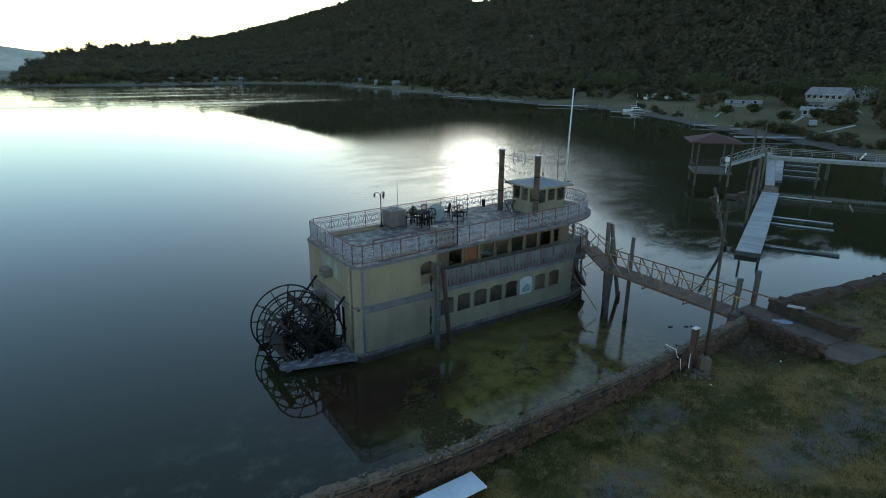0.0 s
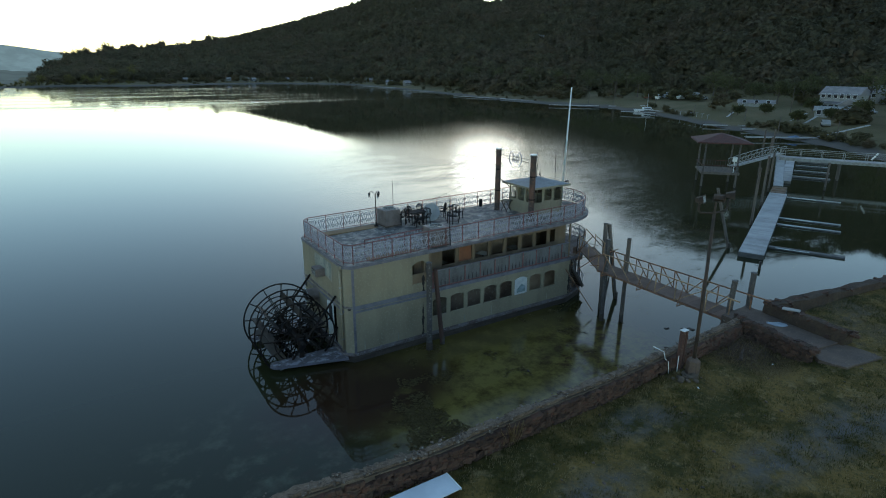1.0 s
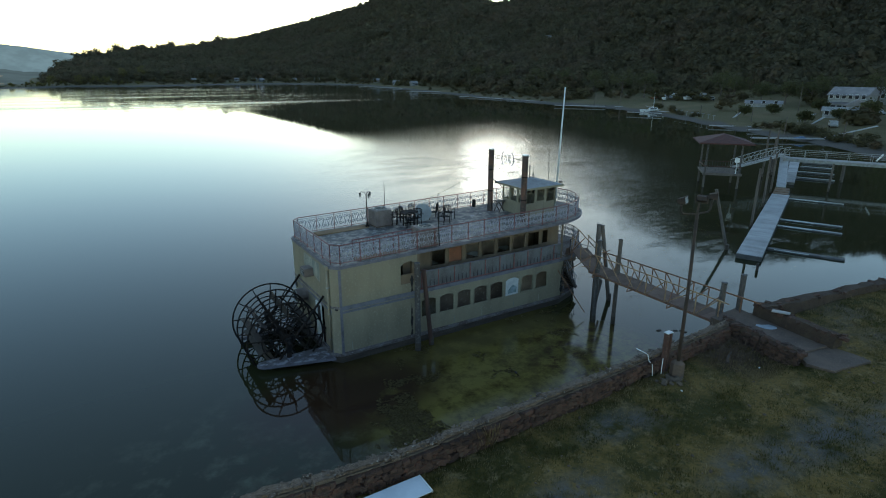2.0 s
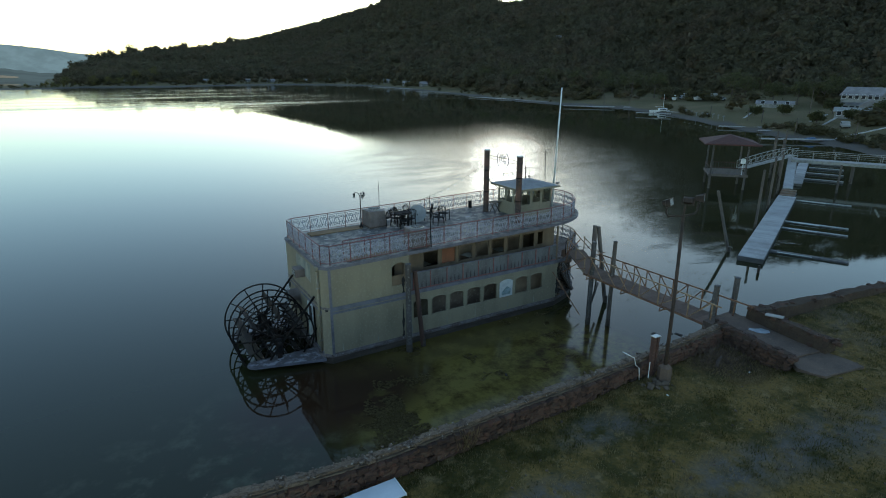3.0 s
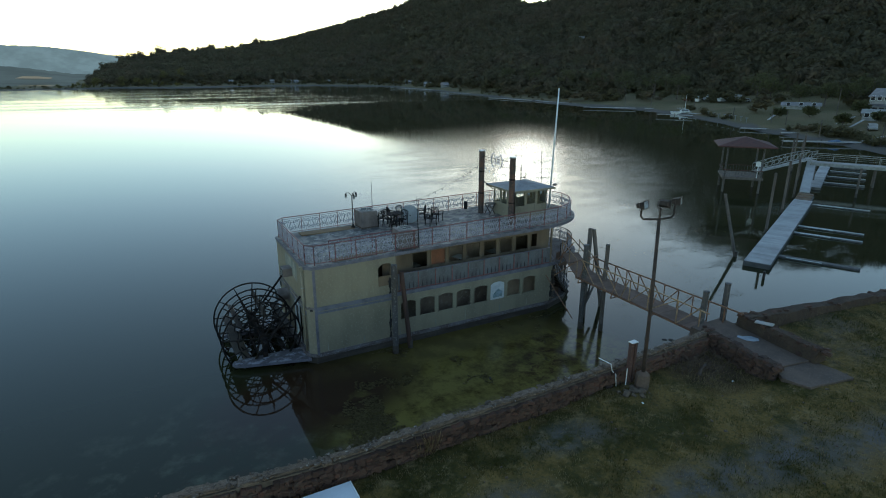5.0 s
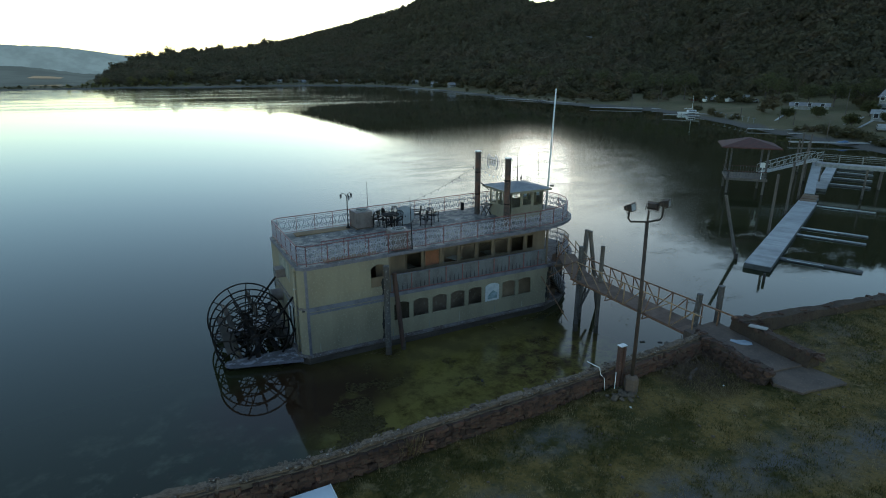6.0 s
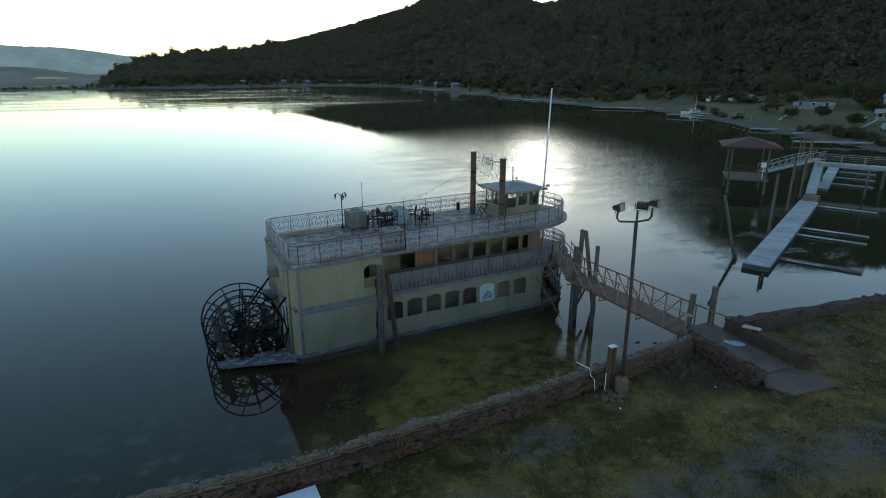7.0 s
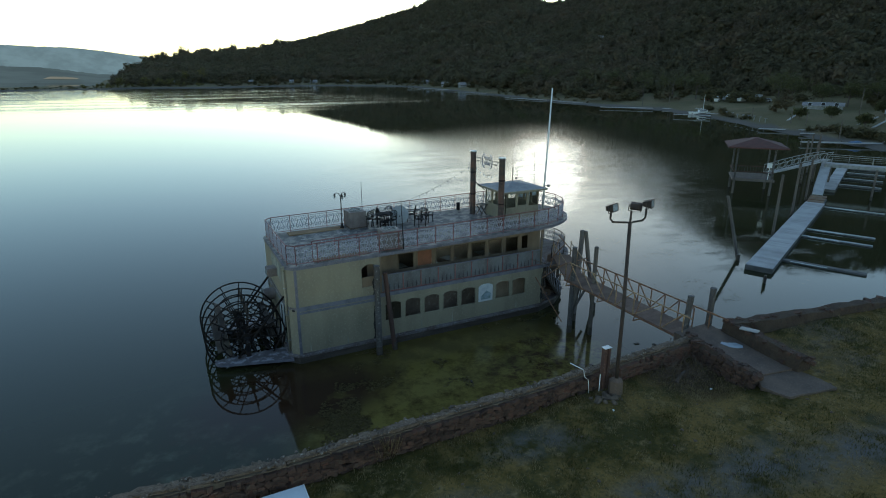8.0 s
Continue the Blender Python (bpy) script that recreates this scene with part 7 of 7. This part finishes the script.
round_table(on_deck(6.9, 4.95), "round black iron patio table among chairs")
tip = thing("tipped_table", on_deck(7.85, 4.85, -20), "pale grey round table tipped on its edge", "table")
part("tabletop", Shape().sweep([(0, -0.02, 0.55), (0, 0.02, 0.55)], 0.55, 28), surface("grey_tabletop", (0.30, 0.31, 0.32), (0.24, 0.24, 0.25), None, 2, 14, 0.6), tip, m=pose(0, 0, 0, -12, 0, 0))
part("column", Shape().tube((0, 0.02, 0.47), (0, 0.68, 0.40), 0.035, n=8), IRON, tip)
part("foot", Shape().beam((-0.25, 0.68, 0.4), (0.25, 0.68, 0.4), 0.04, 0.03).beam((0, 0.68, 0.1), (0, 0.68, 0.65), 0.04, 0.03), IRON, tip)
base_ring = thing("parasol_base", on_deck(9.05, 4.3), "round pale parasol base with a bare pole", "parasol base")
part("base", Shape().lathe([(0.45, 0), (0.45, 0.05), (0.38, 0.07), (0.05, 0.1)], n=24), ACPAINT, base_ring)
part("pole", Shape().tube((0, 0, 0.08), (0, 0, 1.0), 0.025, n=8), IRON, base_ring)
xt = thing("folding_table", on_deck(13.25, 4.25, 10), "small dark table with crossed legs by the pilothouse", "table")
part("tabletop", Shape().box((-0.3, -0.3, 0.68), (0.3, 0.3, 0.72), 0.01), PILE, xt)
for y in (-0.22, 0.22):
    part("leg", Shape().beam((-0.24, y, 0), (0.24, y, 0.68), 0.035, 0.05).beam((0.24, y, 0), (-0.24, y, 0.68), 0.035, 0.05), PILE, xt)
solid("speaker_box", Shape().box((-0.09, -0.09, 0), (0.09, 0.09, 0.5), 0.01), IRON, "small black box standing at the far roof rail", "box", m=on_deck(12.6, 6.2))

# string of lamps from the stack to the stern rail, and one between the stacks
wire = [(12.9 - 4.6 * t, 4.9 + 1.35 * t, 8.6 - 2.35 * t - 1.0 * t * (1 - t)) for t in np.linspace(0, 1, 22)]
lights = thing("string_lights", BOAT, "sagging string of small clear bulbs from a smokestack", "string lights")
part("cable", Shape().sweep(wire, 0.007, 4), IRON, lights)
bulb = Shape().lathe([(0.012, 0), (0.02, -0.03), (0.045, -0.1), (0.03, -0.15), (0.008, -0.165)], n=8).mesh("bulb", GLASS)
cap_ = Shape().lathe([(0.016, 0.0), (0.026, -0.01), (0.022, -0.05)], n=8).mesh("bulb_socket", IRON)
for i in range(1, 21, 2):
    part("bulb", bulb, None, lights, m=pose(*wire[i]))
    part("bulb_socket", cap_, None, lights, m=pose(*wire[i]))
wire = [(12.9, 4.6 - 3.0 * t, 8.55 - 0.35 * math.sin(math.pi * t)) for t in np.linspace(0, 1, 14)]
part("cable", Shape().sweep(wire, 0.007, 4), IRON, lights)
for i in range(1, 13, 2):
    part("bulb", bulb, None, lights, m=pose(*wire[i]))
    part("bulb_socket", cap_, None, lights, m=pose(*wire[i]))

# peeled paint flakes and puddles on the roof deck
r = random.Random(31)
flakes = Shape()
for i in range(260):
    x, y = r.uniform(0.6, 16.0), r.uniform(0.5, 5.9)
    if r.random() < 0.4:
        x, y = r.gauss(3.2, 1.6), r.gauss(2.8, 1.3)
    if not (0.5 < x < 16.2 and 0.4 < y < 6.0):
        continue
    s = r.uniform(0.03, 0.16)
    a0 = r.uniform(0, 6.28)
    pts = [(x + s * r.uniform(0.5, 1.4) * math.cos(a0 + k * 1.05), y + s * r.uniform(0.4, 1.0) * math.sin(a0 + k * 1.05)) for k in range(6)]
    flakes.prism(pts, rise(x) + 0.002, rise(x) + 0.006)
fl = part("peeling_coating", flakes, surface("pale_flakes", (0.30, 0.285, 0.27), (0.22, 0.20, 0.185), None, 3, 20, 0.5), boat, "pale flakes of peeling deck coating")
fl["kind"] = "stuff"
# clutter at the bow and stern platforms
solid("white_bucket", Shape().lathe([(0.13, 0), (0.16, 0.34), (0.165, 0.36), (0.14, 0.36)], n=14), WHITE, "white plastic bucket on the foredeck", "bucket", m=BOAT @ pose(16.6, 1.9, 0.5))
solid("grey_box", Shape().box((-0.3, -0.25, 0), (0.3, 0.25, 0.35), 0.03), ACPAINT, "grey plastic box on the foredeck", "box", m=BOAT @ pose(16.1, 2.3, 0.5, 0, 0, 20))

# ---- grass, weeds and stones on the lawn ----
def tufts(name, mat, label, spots, blades, h, spread, seed):
    rr = random.Random(seed)
    vs, fs = [], []
    for x, y, k in spots:
        z = lawn_z(x, y) - 0.01
        for _ in range(blades):
            a = rr.uniform(0, 6.28)
            bx, by = x + rr.gauss(0, spread), y + rr.gauss(0, spread)
            hh = h * k * rr.uniform(0.5, 1.3)
            lx, ly = math.cos(a) * hh * rr.uniform(0.15, 0.7), math.sin(a) * hh * rr.uniform(0.15, 0.7)
            w = 0.004 + 0.008 * rr.random()
            n = len(vs)
            vs += [(bx - w * math.sin(a), by + w * math.cos(a), z), (bx + w * math.sin(a), by - w * math.cos(a), z), (bx + lx, by + ly, z + hh)]
            fs.append((n, n + 1, n + 2))
    sh = Shape()
    sh.v, sh.f = vs, fs
    return solid(name, sh, mat, label, "grass", kind="stuff")


r = random.Random(5)
green, dry = [], []
while len(green) < 11000:
    x, y = r.uniform(5, 40), r.uniform(-3, 11.0)
    if y > lawn_edge(x) - 0.5 or (24.7 < x < 27.8 and y > 6.9):
        continue
    patch_ = noise.noise((x * 0.55, y * 0.55, 9.0)) + 0.5 * noise.noise((x * 1.7, y * 1.7, 4.0))
    if patch_ > r.uniform(-0.15, 0.25):
        green.append((x, y, r.uniform(0.6, 1.2)))
    elif r.random() < 0.3 and len(dry) < 4200:
        dry.append((x, y, r.uniform(0.6, 1.3)))
for i in range(300):
    x = r.uniform(6, 25)
    dry.append((x, wall_line(x) - r.uniform(0.3, 0.9), r.uniform(0.6, 1.7)))
for i in range(420):
    x = r.uniform(22.0, 24.6)
    dry.append((x, r.uniform(8.6, 11.2), r.uniform(0.6, 1.7)))
for i in range(500):
    x = r.uniform(28, 40)
    dry.append((x, lawn_edge(x) - r.uniform(0.3, 2.5), r.uniform(0.6, 1.5)))
tufts("grass", GRASS, "short uneven green grass on the lawn", green, 8, 0.11, 0.1, 1)
tufts("dry_grass", DRYGRASS, "dry straw-coloured grass tufts on the lawn and wall foot", dry, 9, 0.095, 0.09, 2)
pebbles = Shape()
for i in range(240):
    x, y = r.uniform(6, 34), r.uniform(0, 11)
    s = r.uniform(0.015, 0.06)
    pebbles.box((-s, -s * 0.8, -s * 0.5), (s, s * 0.8, s * 0.5), s * 0.3, pose(x, y, lawn_z(x, y), r.uniform(-30, 30), r.uniform(-30, 30), r.uniform(0, 180)))
solid("pebbles", pebbles, CONCRETE, "scattered pale pebbles and litter on the lawn", "pebbles", kind="stuff")
br = Shape()
for i in range(210):
    a = r.uniform(0, 6.28)
    x, y = 23.3 + r.gauss(0, 0.85), 10.45 + r.gauss(0, 0.42)
    ln = r.uniform(0.25, 1.0)
    z = lawn_z(x, y) + r.uniform(0.0, 0.22)
    lift = r.uniform(-0.05, 0.45)
    br.sweep([(x, y, z), (x + ln * 0.5 * math.cos(a), y + ln * 0.4 * math.sin(a), z + lift * 0.7 + r.uniform(0, 0.1)), (x + ln * math.cos(a), y + ln * 0.7 * math.sin(a), z + lift)], 0.008, 4, 0.003)
solid("brush_heap", br, surface("dead_twigs", (0.105, 0.072, 0.046), (0.06, 0.04, 0.026), None, 3, 12, 0.9), "heap of dead brown branches by the wall", "brushwood", kind="stuff")
for x, y, ln, t in ((23.2, 10.35, 1.1, 25),):
    solid("drift_log", Shape().sweep([(-ln / 2, 0, 0), (0, 0.05, 0.03), (ln / 2, 0, 0)], 0.07, 9, 0.05), BARK, "dark weathered log lying in the grass", "log", "logs by the wall", m=pose(x, y, lawn_z(x, y) + 0.08, 0, 0, t))

# ---- floating weed in the shallows ----
vs, fs = [], []
r = random.Random(77)
tries = 0
while len(fs) < 4600 and tries < 200000:
    tries += 1
    x, y = r.uniform(8.0, 27.0), r.uniform(12.2, 23.2)
    d = noise.noise((x * 0.45, y * 0.45, 1.5)) + 0.55 * noise.noise((x * 1.6, y * 1.6, 7.5))
    west = math.exp(-((x - 11.2) / 2.9) ** 2 - ((y - 17.0) / 2.3) ** 2) * 0.52
    if d + west * 1.3 < 0.5 or r.random() > (d + west * 1.3 - 0.4) * 1.6:
        continue
    s, a = r.uniform(0.03, 0.12), r.uniform(0, 6.28)
    n = len(vs)
    z = r.uniform(0.003, 0.012)
    vs += [(x + s * math.cos(a), y + s * math.sin(a), z), (x + s * 0.7 * math.cos(a + 1.9), y + s * 0.7 * math.sin(a + 1.9), z), (x + s * 0.8 * math.cos(a + 3.9), y + s * 0.8 * math.sin(a + 3.9), z + r.uniform(0, 0.01))]
    fs.append((n, n + 1, n + 2))
sh = Shape()
sh.v, sh.f = vs, fs
solid("floating_weed", sh, WEED, "brown-green floating water weed in ragged mats", "water weed", kind="stuff")


# ---- more of what lies about ----
# broken yellow poles and braces where the gangway meets the bow gallery
for p, q in (((26.0, 21.0, 0.3), (25.3, 22.8, 2.6)), ((26.3, 22.8, 3.0), (27.2, 23.2, 4.6)), ((27.0, 22.4, 4.5), (26.6, 23.3, 3.2)), ((27.6, 22.0, 3.8), (27.0, 23.0, 4.9))):
    solid("loose_pole", Shape().tube(p, q, 0.03, n=7), RUST, "bent yellow rusted pole at the bow landing", "pole", "loose poles at the bow")
ramp_top = [(25.85, 20.7, 3.06), (27.1, 20.7, 3.06), (28.05, 23.15, 3.5), (27.0, 23.5, 3.5)]
landing = thing("landing_ramp", pose(26.5, 20.7, 3.0), "brown board ramp from the gangway up to the bow gallery", "landing")
local_top = [(x - 26.5, y - 20.7, z - 3.0) for x, y, z in ramp_top]
part("ramp_boards", Shape().add(local_top + [(x, y, z - 0.09) for x, y, z in local_top], [(0, 1, 2, 3), (7, 6, 5, 4), (4, 5, 1, 0), (5, 6, 2, 1), (6, 7, 3, 2), (7, 4, 0, 3)]), PLANK, landing)
for a, b in ((0, 3), (1, 2)):
    p, q = Vector(local_top[a]), Vector(local_top[b])
    part("ramp_rail", Shape().beam(p + Vector((0, 0, 0.92)), q + Vector((0, 0, 0.8)), 0.04, 0.04), YELLOW, landing)
    for t in (0.04, 0.5, 0.96):
        m_ = p.lerp(q, t)
        part("rail_post", Shape().beam(m_, m_ + Vector((0, 0, 0.9)), 0.04, 0.04), YELLOW, landing)
    part("rail_brace", Shape().beam(p.lerp(q, 0.5), p.lerp(q, 0.05) + Vector((0, 0, 0.9)), 0.03, 0.03), RUST, landing)
r = random.Random(12)
for i in range(5):
    x, y = 15.55 + 0.42 * i, 0.75 + 0.12 * i + r.uniform(0, 0.4)
    solid("deck_crate", Shape().box((-0.22, -0.2, 0), (0.22, 0.2, r.uniform(0.25, 0.5)), 0.02), (HULL, SHEER, DECKDARK, ACPAINT, HULL)[i], "worn crate on the cluttered foredeck", "crate", "crates on the foredeck", m=BOAT @ pose(x, y, 0.5, 0, 0, r.uniform(0, 90)))
ropes = [((27.3, 22.9, 3.9), (28.6, 22.6, 4.0)), ((26.2, 20.4, 4.0), (25.2, 23.3, 3.6))]
for p, q in ropes:
    m_ = tuple((a + b) / 2 - (0.25 if k == 2 else 0) for k, (a, b) in enumerate(zip(p, q)))
    solid("mooring_line", Shape().sweep([p, m_, q], 0.018, 5), PILE, "slack grey mooring line from boat to pile", "rope", "mooring lines")
# dead vine hanging over the stone wall and by the bench
for cx, base_y, top in ((11.35, 11.05, 3.6),):
    vine = Shape()
    for i in range(34):
        a = r.uniform(0, 6.28)
        x, y = cx + r.gauss(0, 0.14), base_y - r.uniform(0, 0.12)
        z0 = lawn_z(x, y)
        vine.sweep([(x, y, z0), (x + 0.1 * math.cos(a), y - 0.08, z0 + (top - z0) * 0.5), (x + 0.25 * math.cos(a), y + 0.1 * math.sin(a), top + r.uniform(-0.15, 0.1))], 0.005, 4)
    solid("dead_vine", vine, DRYGRASS, "straw-coloured dead vine on the stone wall", "vine", "dead vines on the wall")
# floating debris on the water
for x, y, s in ((28.3, 17.4, 0.14), (29.4, 16.6, 0.2), (29.1, 16.9, 0.12), (18.3, 18.0, 0.1)):
    solid("floating_debris", Shape().box((-s, -s * 0.5, -0.02), (s, s * 0.5, 0.04), 0.015), HULL, "dark piece of driftwood floating on the water", "driftwood", "floating debris", m=pose(x, y, 0.0, 0, 0, r.uniform(0, 180)))
# litter on the lawn
for x, y in ((23.6, 9.3), (19.2, 9.7)):
    solid("white_litter", Shape().box((-0.05, -0.03, 0), (0.05, 0.03, 0.015), 0.005), WHITE, "scrap of white litter on the grass", "litter", "litter on the lawn", m=pose(x, y, lawn_z(x, y) + 0.01, 0, 0, r.uniform(0, 180)))

# flecks of weed tips on the open water between the boat and the docks
vs, fs = [], []
r = random.Random(91)
tries = 0
while len(fs) < 3400 and tries < 200000:
    tries += 1
    x, y = r.uniform(29, 66), r.uniform(19, 52)
    if abs(y - 21.75 - (x - 44.5) * 0.437) < 2.2 and x > 43:
        continue
    d = noise.noise((x * 0.22, y * 0.22, 3.5)) + 0.6 * noise.noise((x * 0.8, y * 0.8, 1.5))
    if d < r.uniform(0.0, 0.75):
        continue
    s, a = r.uniform(0.02, 0.1), r.uniform(-0.5, 0.5) - 0.5
    c, w = (math.cos(a) * s, math.sin(a) * s), 0.25 * s
    n = len(vs)
    z = r.uniform(0.004, 0.012)
    vs += [(x - c[0], y - c[1], z), (x + w * math.sin(a), y - w * math.cos(a), z), (x + c[0], y + c[1], z), (x - w * math.sin(a), y + w * math.cos(a), z)]
    fs.append((n, n + 1, n + 2, n + 3))
sh = Shape()
sh.v, sh.f = vs, fs
solid("weed_flecks", sh, WEED, "small dark weed tips breaking the open water", "water weed", kind="stuff")
